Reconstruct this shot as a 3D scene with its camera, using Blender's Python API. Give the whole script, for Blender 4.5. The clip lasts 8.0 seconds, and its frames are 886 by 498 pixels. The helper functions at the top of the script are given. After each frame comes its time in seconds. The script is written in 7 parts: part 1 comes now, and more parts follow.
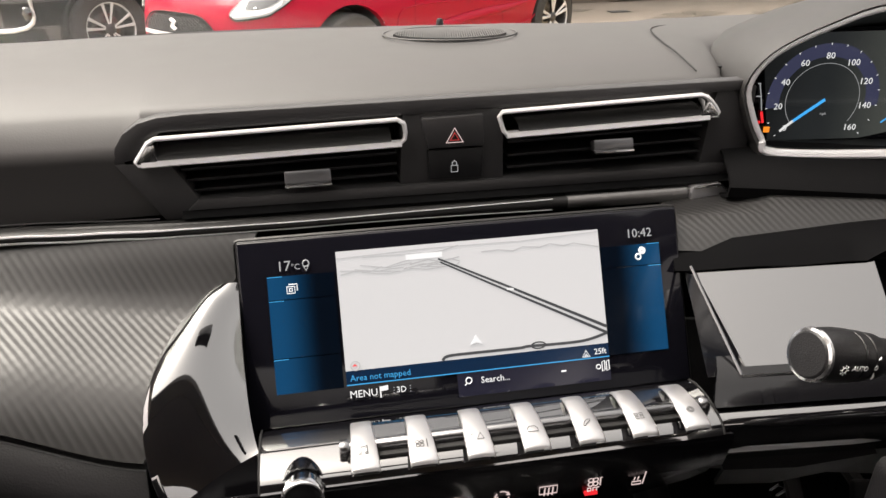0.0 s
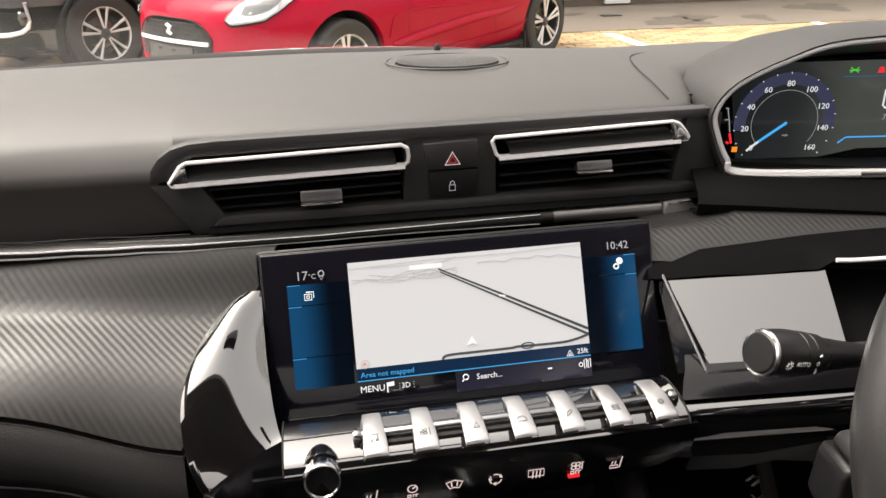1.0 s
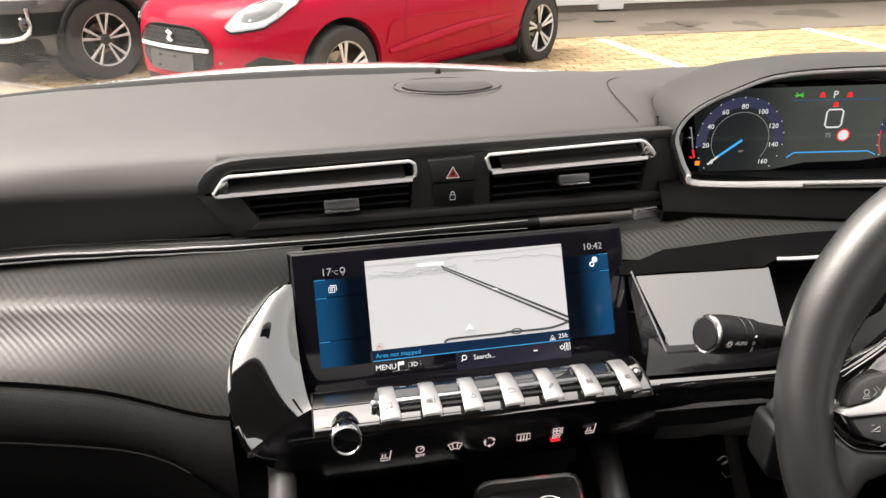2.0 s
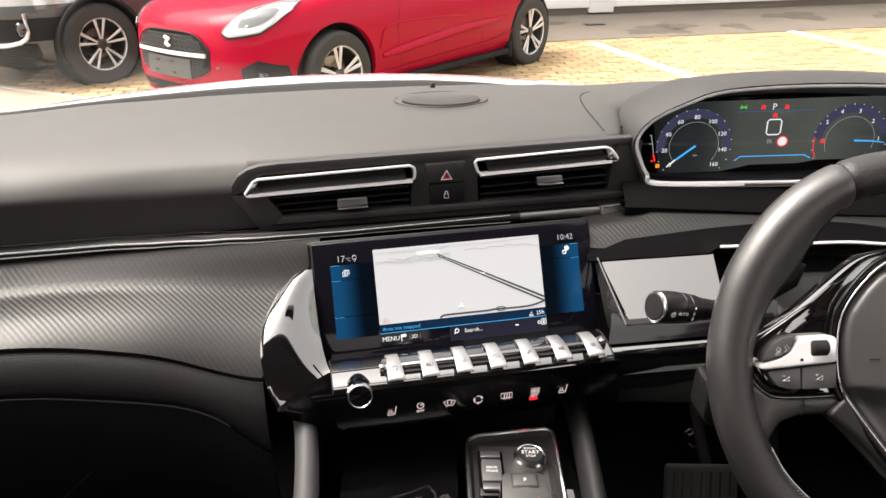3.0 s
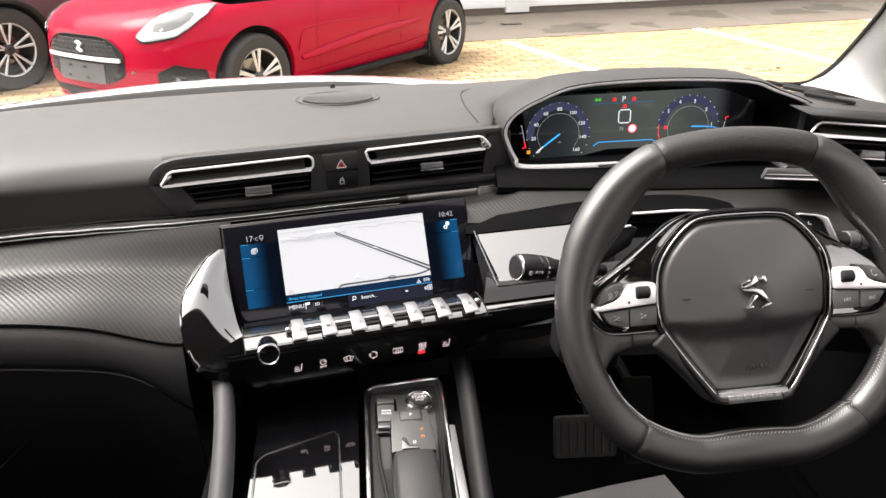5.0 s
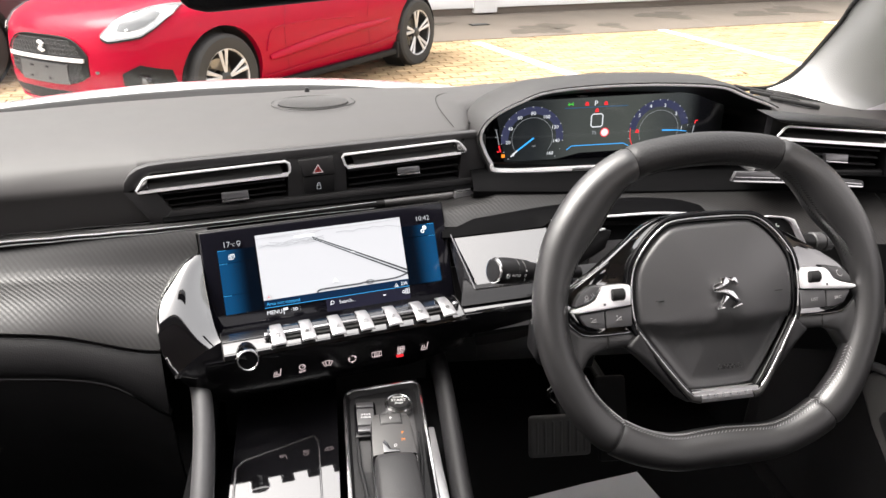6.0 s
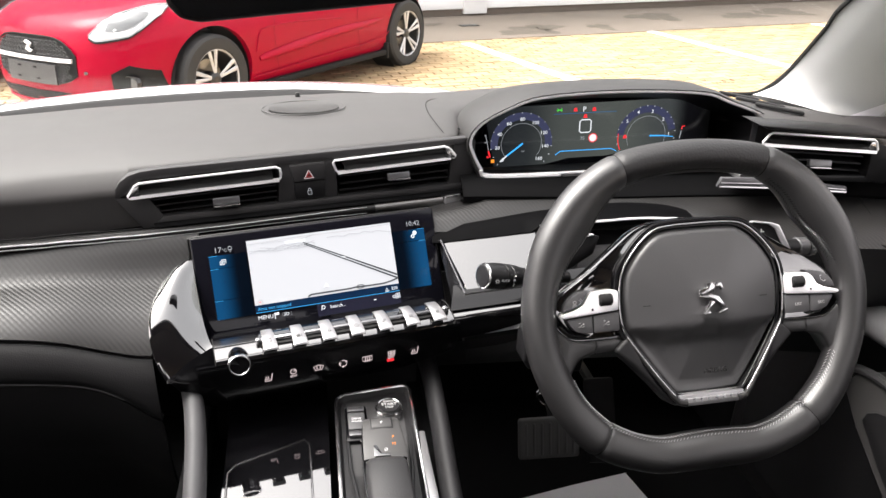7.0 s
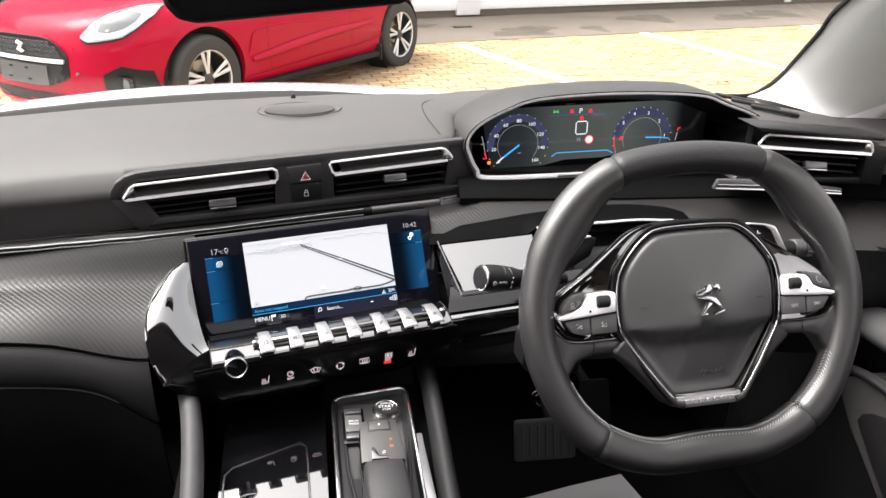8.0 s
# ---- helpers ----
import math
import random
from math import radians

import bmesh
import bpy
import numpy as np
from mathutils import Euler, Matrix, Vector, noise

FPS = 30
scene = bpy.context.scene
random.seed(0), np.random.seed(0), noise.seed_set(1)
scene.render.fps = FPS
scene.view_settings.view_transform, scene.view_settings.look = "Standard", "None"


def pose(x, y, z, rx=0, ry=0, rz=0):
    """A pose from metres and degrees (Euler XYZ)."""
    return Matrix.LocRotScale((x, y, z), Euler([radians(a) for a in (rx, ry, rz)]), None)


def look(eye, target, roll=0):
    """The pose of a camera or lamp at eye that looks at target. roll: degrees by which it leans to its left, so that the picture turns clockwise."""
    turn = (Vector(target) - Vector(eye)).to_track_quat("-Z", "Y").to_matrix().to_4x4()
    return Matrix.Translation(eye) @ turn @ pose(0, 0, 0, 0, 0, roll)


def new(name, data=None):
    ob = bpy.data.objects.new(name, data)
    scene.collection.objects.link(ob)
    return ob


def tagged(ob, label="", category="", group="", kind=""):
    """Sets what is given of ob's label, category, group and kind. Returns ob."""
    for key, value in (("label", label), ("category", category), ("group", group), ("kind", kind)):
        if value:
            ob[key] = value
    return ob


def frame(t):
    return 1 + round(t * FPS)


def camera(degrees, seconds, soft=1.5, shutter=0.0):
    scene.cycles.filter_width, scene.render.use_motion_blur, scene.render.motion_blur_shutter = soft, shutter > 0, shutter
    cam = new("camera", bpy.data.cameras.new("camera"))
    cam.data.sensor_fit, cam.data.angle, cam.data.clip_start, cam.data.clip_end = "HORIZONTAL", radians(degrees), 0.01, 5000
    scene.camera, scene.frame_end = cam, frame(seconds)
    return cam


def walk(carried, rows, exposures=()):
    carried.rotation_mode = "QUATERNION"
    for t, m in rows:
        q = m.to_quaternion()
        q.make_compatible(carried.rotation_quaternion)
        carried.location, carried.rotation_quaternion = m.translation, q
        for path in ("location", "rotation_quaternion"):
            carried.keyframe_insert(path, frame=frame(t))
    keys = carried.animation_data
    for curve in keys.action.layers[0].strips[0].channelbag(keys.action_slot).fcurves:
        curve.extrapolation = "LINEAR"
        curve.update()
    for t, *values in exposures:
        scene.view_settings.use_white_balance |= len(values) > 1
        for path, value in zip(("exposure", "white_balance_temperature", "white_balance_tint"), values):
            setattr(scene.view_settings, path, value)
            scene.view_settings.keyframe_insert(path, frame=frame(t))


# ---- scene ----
cam = camera(60.5, 8.0)
PATH = [
    (0, (-0.003, 0.159, 1.05), (-0.004, 1.972, 0.204), 1.8),
    (0.5, (-0.005, 0.14, 1.066), (0.005, 1.954, 0.224), 1.9),
    (1, (-0.007, 0.113, 1.078), (0.009, 1.927, 0.237), 1.9),
    (1.5, (-0.01, 0.078, 1.094), (0.012, 1.894, 0.257), 2.0),
    (3, (-0.016, -0.068, 1.148), (0.03, 1.752, 0.319), 2.0),
    (3.5, (-0.01, -0.11, 1.16), (0.05, 1.709, 0.331), 2.0),
    (4, (-0.009, -0.142, 1.165), (0.079, 1.677, 0.337), 2.0),
    (4.5, (0.006, -0.162, 1.167), (0.155, 1.653, 0.34), 2.0),
    (5, (0.016, -0.178, 1.172), (0.243, 1.63, 0.35), 2.2),
    (6.5, (0.004, -0.183, 1.182), (0.325, 1.613, 0.363), 3.0),
    (7, (0.006, -0.186, 1.186), (0.339, 1.609, 0.368), 3.1),
    (7.5, (0.007, -0.186, 1.186), (0.351, 1.607, 0.369), 3.2),
    (8, (0.002, -0.184, 1.186), (0.353, 1.608, 0.372), 3.3),
]
CAR = pose(0.0105, -0.0012, 0.2231, 0.3135, 2.701, 0)     # how the car stands on the ground
walk(cam, [(t, CAR @ look(eye, target, roll)) for t, eye, target, roll in PATH],
     exposures=[(0, 2.44, 6850, 10), (1.5, 2.47, 6880, 10), (3, 2.56, 6780, 10), (5, 2.74, 6550, 10), (8, 2.76, 6380, 10)])

# ---- world, light ----
world = bpy.data.worlds.new("sky")
scene.world = world
world.use_nodes = True
wn = world.node_tree.nodes
sky = wn.new("ShaderNodeTexSky")
sky.sky_type = 'NISHITA'
sky.sun_disc = False
sky.sun_elevation, sky.sun_rotation = radians(62), radians(284)
sky.air_density, sky.dust_density, sky.ozone_density = 1.0, 5.0, 1.0
soft_sky = wn.new("ShaderNodeHueSaturation")
soft_sky.inputs["Saturation"].default_value = 0.15
warm = wn.new("ShaderNodeMix")
warm.data_type, warm.blend_type = 'RGBA', 'MULTIPLY'
warm.inputs[0].default_value = 1.0
warm.inputs[7].default_value = (1.10, 1.0, 0.995, 1)
world.node_tree.links.new(sky.outputs[0], soft_sky.inputs["Color"])
world.node_tree.links.new(soft_sky.outputs[0], warm.inputs[6])
world.node_tree.links.new(warm.outputs[2], wn["Background"].inputs[0])
wn["Background"].inputs[1].default_value = 0.15

sun = new("sun", bpy.data.lights.new("sun", 'SUN'))
sun.data.energy, sun.data.angle, sun.data.color = 0.75, radians(35), (1.0, 0.97, 0.92)
sun.matrix_world = look((-8, 2, 15.5), (0, 0, 0))


# ---- materials ----
def material(name, colour, rough=0.5, metal=0.0, coat=0.0, grain=0.0, grain_size=600.0, vary=0.0, vary_size=8.0, spec=0.5, emit=None, power=0.0, sheen=0.0):
    """A procedural surface: base colour with two scales of variation, roughness wear and fine relief."""
    m = bpy.data.materials.new(name)
    m.use_nodes = True
    nt = m.node_tree
    b = nt.nodes["Principled BSDF"]
    b.inputs["Base Color"].default_value = (*colour, 1)
    b.inputs["Roughness"].default_value = rough
    b.inputs["Metallic"].default_value = metal
    b.inputs["Coat Weight"].default_value = coat
    b.inputs["Coat Roughness"].default_value = 0.03
    b.inputs["Specular IOR Level"].default_value = spec
    if sheen:
        b.inputs["Sheen Weight"].default_value = sheen
    if emit:
        b.inputs["Emission Color"].default_value = (*emit, 1)
        b.inputs["Emission Strength"].default_value = power
    if vary or grain:
        tc = nt.nodes.new("ShaderNodeTexCoord")
    if vary:
        n1 = nt.nodes.new("ShaderNodeTexNoise")
        n1.inputs["Scale"].default_value, n1.inputs["Detail"].default_value = vary_size, 6
        nt.links.new(tc.outputs["Object"], n1.inputs["Vector"])
        mix = nt.nodes.new("ShaderNodeMix")
        mix.data_type = 'RGBA'
        mix.inputs[6].default_value = (*[c * (1 - vary) for c in colour], 1)
        mix.inputs[7].default_value = (*[min(1, c * (1 + vary)) for c in colour], 1)
        nt.links.new(n1.outputs["Fac"], mix.inputs[0])
        nt.links.new(mix.outputs[2], b.inputs["Base Color"])
        mr = nt.nodes.new("ShaderNodeMapRange")
        mr.inputs[3].default_value, mr.inputs[4].default_value = max(0.0, rough - 0.25 * vary), min(1.0, rough + 0.25 * vary)
        n2 = nt.nodes.new("ShaderNodeTexNoise")
        n2.inputs["Scale"].default_value, n2.inputs["Detail"].default_value = vary_size * 7, 4
        nt.links.new(tc.outputs["Object"], n2.inputs["Vector"])
        nt.links.new(n2.outputs["Fac"], mr.inputs[0])
        nt.links.new(mr.outputs[0], b.inputs["Roughness"])
    if grain:
        v = nt.nodes.new("ShaderNodeTexVoronoi")
        v.inputs["Scale"].default_value = grain_size
        bump = nt.nodes.new("ShaderNodeBump")
        bump.inputs["Strength"].default_value, bump.inputs["Distance"].default_value = grain, 0.0004
        nt.links.new(tc.outputs["Object"], v.inputs["Vector"])
        nt.links.new(v.outputs["Distance"], bump.inputs["Height"])
        nt.links.new(bump.outputs[0], b.inputs["Normal"])
    return m


def glass(name, tint=(1, 1, 1), gloss=0.04):
    """A thin clear pane: it lets light straight through and mirrors a little."""
    m = bpy.data.materials.new(name)
    m.use_nodes = True
    nt = m.node_tree
    nt.nodes.remove(nt.nodes["Principled BSDF"])
    a, g, mx = (nt.nodes.new("ShaderNode" + k) for k in ("BsdfTransparent", "BsdfGlossy", "MixShader"))
    a.inputs[0].default_value = (*tint, 1)
    g.inputs["Roughness"].default_value = 0.0
    mx.inputs[0].default_value = gloss
    nt.links.new(a.outputs[0], mx.inputs[1])
    nt.links.new(g.outputs[0], mx.inputs[2])
    nt.links.new(mx.outputs[0], nt.nodes["Material Output"].inputs[0])
    return m


DASH_SOFT = material("soft_dash_skin", (0.020, 0.0187, 0.0175), 0.60, spec=0.85, grain=0.06, grain_size=900, vary=0.12, vary_size=5)
HARD_BLACK = material("hard_black_plastic", (0.007, 0.007, 0.0075), 0.42, spec=0.35, grain=0.25, grain_size=1100, vary=0.15, vary_size=6)
MATT_BLACK = material("matt_black_plastic", (0.0035, 0.0035, 0.0038), 0.8, spec=0.08, grain=0.2, grain_size=1000, vary=0.15, vary_size=6)
DARK_TRIM = material("dark_lower_trim", (0.011, 0.011, 0.0115), 0.48, spec=0.35, grain=0.3, grain_size=900, vary=0.15, vary_size=5)
PIANO = material("piano_black", (0.003, 0.003, 0.0035), 0.03, spec=1.0, coat=1.0)
PIANO.node_tree.nodes["Principled BSDF"].inputs["IOR"].default_value = 2.0
BROW_BLACK = material("satin_black_brow", (0.0025, 0.0025, 0.0028), 0.6, spec=0.03, grain=0.05, grain_size=1000, vary=0.1, vary_size=6)
HOOD_SKIN = material("dark_hood_skin", (0.011, 0.0105, 0.010), 0.55, spec=0.6, grain=0.06, grain_size=900, vary=0.12, vary_size=5)
PANEL_GREY = material("dark_grey_vent_panel", (0.022, 0.0215, 0.022), 0.5, spec=0.5, grain=0.15, grain_size=1000, vary=0.1, vary_size=8)
SWITCH_BLACK = material("smooth_black_switch_panel", (0.003, 0.003, 0.0035), 0.22, spec=0.22, vary=0.1, vary_size=20)
BLACK_GLOSS = material("gloss_black_plastic", (0.003, 0.003, 0.0035), 0.08, spec=0.5)
CHROME = material("satin_chrome", (0.75, 0.75, 0.76), 0.18, metal=1.0, vary=0.06, vary_size=30)
STRIP_GREY = material("dark_satin_strip", (0.014, 0.0138, 0.0135), 0.42, spec=0.32, vary=0.1, vary_size=30)
SATIN_STRIP = material("satin_strip", (0.22, 0.215, 0.21), 0.42, metal=0.9, vary=0.06, vary_size=40)
DARK_CHROME = material("dark_satin_metal", (0.25, 0.25, 0.255), 0.25, metal=1.0, vary=0.1, vary_size=30)
SILVER = material("brushed_silver", (0.44, 0.44, 0.445), 0.34, metal=0.85, vary=0.06, vary_size=60)
LEATHER = material("black_leather", (0.014, 0.014, 0.0142), 0.40, spec=1.0, grain=0.15, grain_size=700, vary=0.15, vary_size=9)
AIRBAG = material("airbag_skin", (0.042, 0.042, 0.043), 0.40, spec=0.7, grain=0.1, grain_size=900, vary=0.1, vary_size=8)
RUBBER = material("black_rubber", (0.010, 0.010, 0.010), 0.75, spec=0.3, vary=0.2, vary_size=10)
ROOF_FABRIC = material("roof_fabric", (0.09, 0.09, 0.092), 0.9, grain=0.4, grain_size=900, vary=0.06, vary_size=4)
FABRIC_GREY = material("pillar_fabric", (0.80, 0.80, 0.80), 0.85, grain=0.4, grain_size=1200, vary=0.05, vary_size=4, sheen=0.2)
WHITE_PAINT = material("white_car_paint", (0.8, 0.8, 0.8), 0.25, coat=1.0)
RED_PAINT = material("red_car_paint", (0.345, 0.0005, 0.0215), 0.34, spec=0.08, coat=0.20, vary=0.08, vary_size=2)
GREY_PAINT = material("dark_grey_car_paint", (0.05, 0.052, 0.056), 0.3, coat=1.0, vary=0.08, vary_size=2)
BRIGHT_TRIM = material("bright_trim", (0.86, 0.86, 0.87), 0.3, metal=0.45, vary=0.04, vary_size=20)
TYRE = material("tyre_rubber", (0.03, 0.03, 0.03), 0.75, grain=0.4, grain_size=200, vary=0.2, vary_size=12)
ALLOY = material("machined_alloy", (0.62, 0.63, 0.65), 0.34, metal=0.35, vary=0.05, vary_size=20)
ALLOY_DARK = material("black_alloy", (0.03, 0.03, 0.03), 0.35, vary=0.1, vary_size=20)
CAR_GLASS = material("dark_car_glass", (0.02, 0.022, 0.024), 0.03, coat=1.0)
SCREEN_GLASS = material("screen_glass", (0.004, 0.004, 0.006), 0.06, spec=0.3)


# ---- mesh helpers ----
def sharpen(bm, angle=32):
    for f in bm.faces:
        f.smooth = True
    for e in bm.edges:
        e.smooth = len(e.link_faces) == 2 and e.calc_face_angle(0.0) < radians(angle)


def thing(name, m, label, category, group="", kind=""):
    ob = new(name)
    ob.matrix_world = m
    ob.empty_display_size = 0.05
    return tagged(ob, label, category, group, kind)


def part(name, bm, mat, parent=None, label="", angle=32, kind="", m=None):
    bmesh.ops.recalc_face_normals(bm, faces=bm.faces)
    sharpen(bm, angle)
    me = bpy.data.meshes.new(name)
    bm.to_mesh(me)
    bm.free()
    for one in (mat if isinstance(mat, (list, tuple)) else [mat]):
        me.materials.append(one)
    ob = new(name, me)
    if m is not None:
        ob.matrix_basis = m
    if parent is not None:
        ob.parent = parent
    return tagged(ob, label, kind=kind)


def loft(rows, closed=False, caps=True, bm=None):
    """Skin over rows of points that all have the same count. closed: each row is a ring."""
    bm = bm or bmesh.new()
    vs = [[bm.verts.new(p) for p in r] for r in rows]
    n = len(rows[0])
    for a, b in zip(vs, vs[1:]):
        for k in range(n if closed else n - 1):
            bm.faces.new((a[k], a[(k + 1) % n], b[(k + 1) % n], b[k]))
    if closed and caps:
        bm.faces.new(vs[0][::-1])
        bm.faces.new(vs[-1])
    return bm


def sheet(rows, thick, bm=None):
    """A skin with thickness: rows of points, thickened along the normals."""
    bm = loft(rows, bm=bm)
    bmesh.ops.recalc_face_normals(bm, faces=bm.faces)
    bmesh.ops.solidify(bm, geom=bm.faces[:], thickness=thick)
    return bm


def prism(points, y0, y1, bevel=0.0, seg=2, bm=None, axis="y"):
    """A flat outline (x, z) drawn out from y0 to y1, with rounded edges."""
    own = bmesh.new()
    put = {"y": lambda u, v, d: (u, d, v), "z": lambda u, v, d: (u, v, d), "x": lambda u, v, d: (d, u, v)}[axis]
    a = [own.verts.new(put(x, z, y0)) for x, z in points]
    b = [own.verts.new(put(x, z, y1)) for x, z in points]
    own.faces.new(a)
    own.faces.new(b[::-1])
    for k in range(len(points)):
        j = (k + 1) % len(points)
        own.faces.new((a[k], b[k], b[j], a[j]))
    bmesh.ops.recalc_face_normals(own, faces=own.faces)
    if bevel:
        bmesh.ops.bevel(own, geom=own.edges[:], offset=bevel, segments=seg, affect='EDGES', profile=0.5, clamp_overlap=True)
    return merge(bm, own)


def merge(bm, own):
    if bm is None:
        return own
    me = bpy.data.meshes.new("tmp")
    own.to_mesh(me)
    own.free()
    bm.from_mesh(me)
    bpy.data.meshes.remove(me)
    return bm


def box(cx, cy, cz, sx, sy, sz, bevel=0.0, seg=2, bm=None, m=None):
    own = bmesh.new()
    bmesh.ops.create_cube(own, size=1, matrix=Matrix.Translation((cx, cy, cz)) @ Matrix.Diagonal((sx, sy, sz, 1)))
    if bevel:
        bmesh.ops.bevel(own, geom=own.edges[:], offset=bevel, segments=seg, affect='EDGES', profile=0.5, clamp_overlap=True)
    if m is not None:
        bmesh.ops.transform(own, matrix=m, verts=own.verts)
    return merge(bm, own)


def tube(path, radius, sides=8, closed=False, bm=None, flat=1.0, up=(0, 0, 1)):
    """A round (or flattened) bar along a path; radius may be a list."""
    pts = [Vector(p) for p in path]
    n = len(pts)
    rad = radius if isinstance(radius, (list, tuple)) else [radius] * n
    rows = []
    for k, p in enumerate(pts):
        a = pts[(k - 1) % n] if closed or k else p
        b = pts[(k + 1) % n] if closed or k < n - 1 else p
        d = (b - a).normalized()
        s = d.cross(Vector(up))
        s = s.normalized() if s.length > 1e-4 else d.orthogonal().normalized()
        u = s.cross(d)
        rows.append([p + rad[k] * (math.cos(w) * s + flat * math.sin(w) * u) for w in (2 * math.pi * i / sides for i in range(sides))])
    own = loft(rows + [rows[0]] if closed else rows, closed=True, caps=not closed)
    if closed:
        bmesh.ops.remove_doubles(own, verts=own.verts, dist=1e-6)
    return merge(bm, own)


def lathe(profile, sides=32, bm=None, m=None, axis="y"):
    """Turns a profile of (radius, place along the axis)."""
    own = bmesh.new()
    rows = []
    for r, d in profile:
        ring = []
        for i in range(sides):
            w = 2 * math.pi * i / sides
            c, s = r * math.cos(w), r * math.sin(w)
            ring.append({"y": (c, d, s), "z": (c, s, d), "x": (d, c, s)}[axis])
        rows.append(ring)
    loft(rows, closed=True, caps=profile[0][0] < 0.001 and profile[-1][0] < 0.001, bm=own)
    if m is not None:
        bmesh.ops.transform(own, matrix=m, verts=own.verts)
    return merge(bm, own)


def smooth_path(points, steps=6, closed=False):
    """A Catmull-Rom curve through the points."""
    p = [Vector(q) for q in points]
    n = len(p)
    out = []
    for k in range(n if closed else n - 1):
        if closed:
            a, b, c, d = p[k - 1], p[k], p[(k + 1) % n], p[(k + 2) % n]
        else:
            a, b, c, d = p[max(k - 1, 0)], p[k], p[k + 1], p[min(k + 2, n - 1)]
        for i in range(steps):
            t = i / steps
            out.append(0.5 * ((2 * b) + (c - a) * t + (2 * a - 5 * b + 4 * c - d) * t * t + (3 * b - a - 3 * c + d) * t ** 3))
    if not closed:
        out.append(p[-1])
    return out


def lerp(a, b, t):
    return a + (b - a) * t


def along(x, table):
    """Smooth value at x from a table of (x, value)."""
    if x <= table[0][0]:
        return table[0][1]
    for (x0, v0), (x1, v1) in zip(table, table[1:]):
        if x <= x1:
            t = (x - x0) / (x1 - x0)
            return lerp(v0, v1, t * t * (3 - 2 * t))
    return table[-1][1]


def text(name, body, size, mat, parent, place, label="", extrude=0.0001, align='CENTER'):
    c = bpy.data.curves.new(name, 'FONT')
    c.body, c.size, c.extrude, c.align_x, c.align_y = body, size, extrude, align, 'CENTER'
    c.resolution_u = 2
    tmp = new("tmp", c)
    bpy.context.view_layer.update()
    me = bpy.data.meshes.new_from_object(tmp.evaluated_get(bpy.context.evaluated_depsgraph_get()))
    bpy.data.objects.remove(tmp)
    bpy.data.curves.remove(c)
    me.name = name
    me.materials.clear()
    me.materials.append(mat)
    ob = new(name, me)
    ob.matrix_basis = place
    ob.parent = parent
    return tagged(ob, label)


def strokes(lines, r, y, bm=None):
    """A pictogram of thin flat lines in the x-z plane at depth y; one that ends where it began is closed."""
    bm = bm or bmesh.new()
    for line in lines:
        shut = line[0] == line[-1] and len(line) > 2
        pts = [(x, y, z) for x, z in (line[:-1] if shut else line)]
        tube(pts, r, 4, closed=shut, bm=bm, up=(0, 1, 0), flat=1.0)
    return bm


def ring2(cx, cz, r, n=16, a0=0.0, a1=360.0, rz=None):
    return [(cx + r * math.cos(radians(lerp(a0, a1, i / n))), cz + (rz or r) * math.sin(radians(lerp(a0, a1, i / n)))) for i in range(n + 1)]


def lit(name, colour, power):
    """A lit display surface behind glossy glass."""
    return material(name, tuple(0.2 * c for c in colour), 0.12, emit=colour, power=power)


# ---- what the displays show ----
GLOW = 0.18
MAP = lit("map_white", (0.80, 0.81, 0.84), GLOW * 0.64)
MAP_LINE = lit("map_grey", (0.55, 0.56, 0.58), GLOW * 0.7)
ROAD = lit("map_road", (0.10, 0.105, 0.115), GLOW * 0.45)
BLUE = lit("screen_blue", (0.012, 0.13, 0.32), GLOW * 0.8)
BLUE_DARK = lit("screen_navy", (0.008, 0.03, 0.08), GLOW * 0.5)
BLUE_LINE = lit("screen_blue_line", (0.05, 0.35, 0.7), GLOW * 0.9)
WHITE_ON = lit("display_white", (0.85, 0.87, 0.9), GLOW * 0.9)
DIM_WHITE = lit("display_grey", (0.5, 0.52, 0.55), GLOW * 0.6)
RED_ON = lit("display_red", (0.9, 0.03, 0.04), GLOW * 1.0)
RED_DIM = lit("switch_red", (0.6, 0.06, 0.06), GLOW * 0.5)
GREEN_ON = lit("display_green", (0.1, 0.75, 0.08), GLOW * 0.7)
ORANGE_ON = lit("display_orange", (1.0, 0.3, 0.03), GLOW * 1.0)
CYAN_ON = lit("display_blue", (0.05, 0.4, 0.9), GLOW * 1.1)
VIOLET = lit("display_violet_band", (0.05, 0.055, 0.11), GLOW * 0.8)
# black search bar; the violet glare on the glass is put into its emission
SEARCH = lit("display_search_glare", (0.022, 0.022, 0.040), GLOW * 0.6)
UP = 90


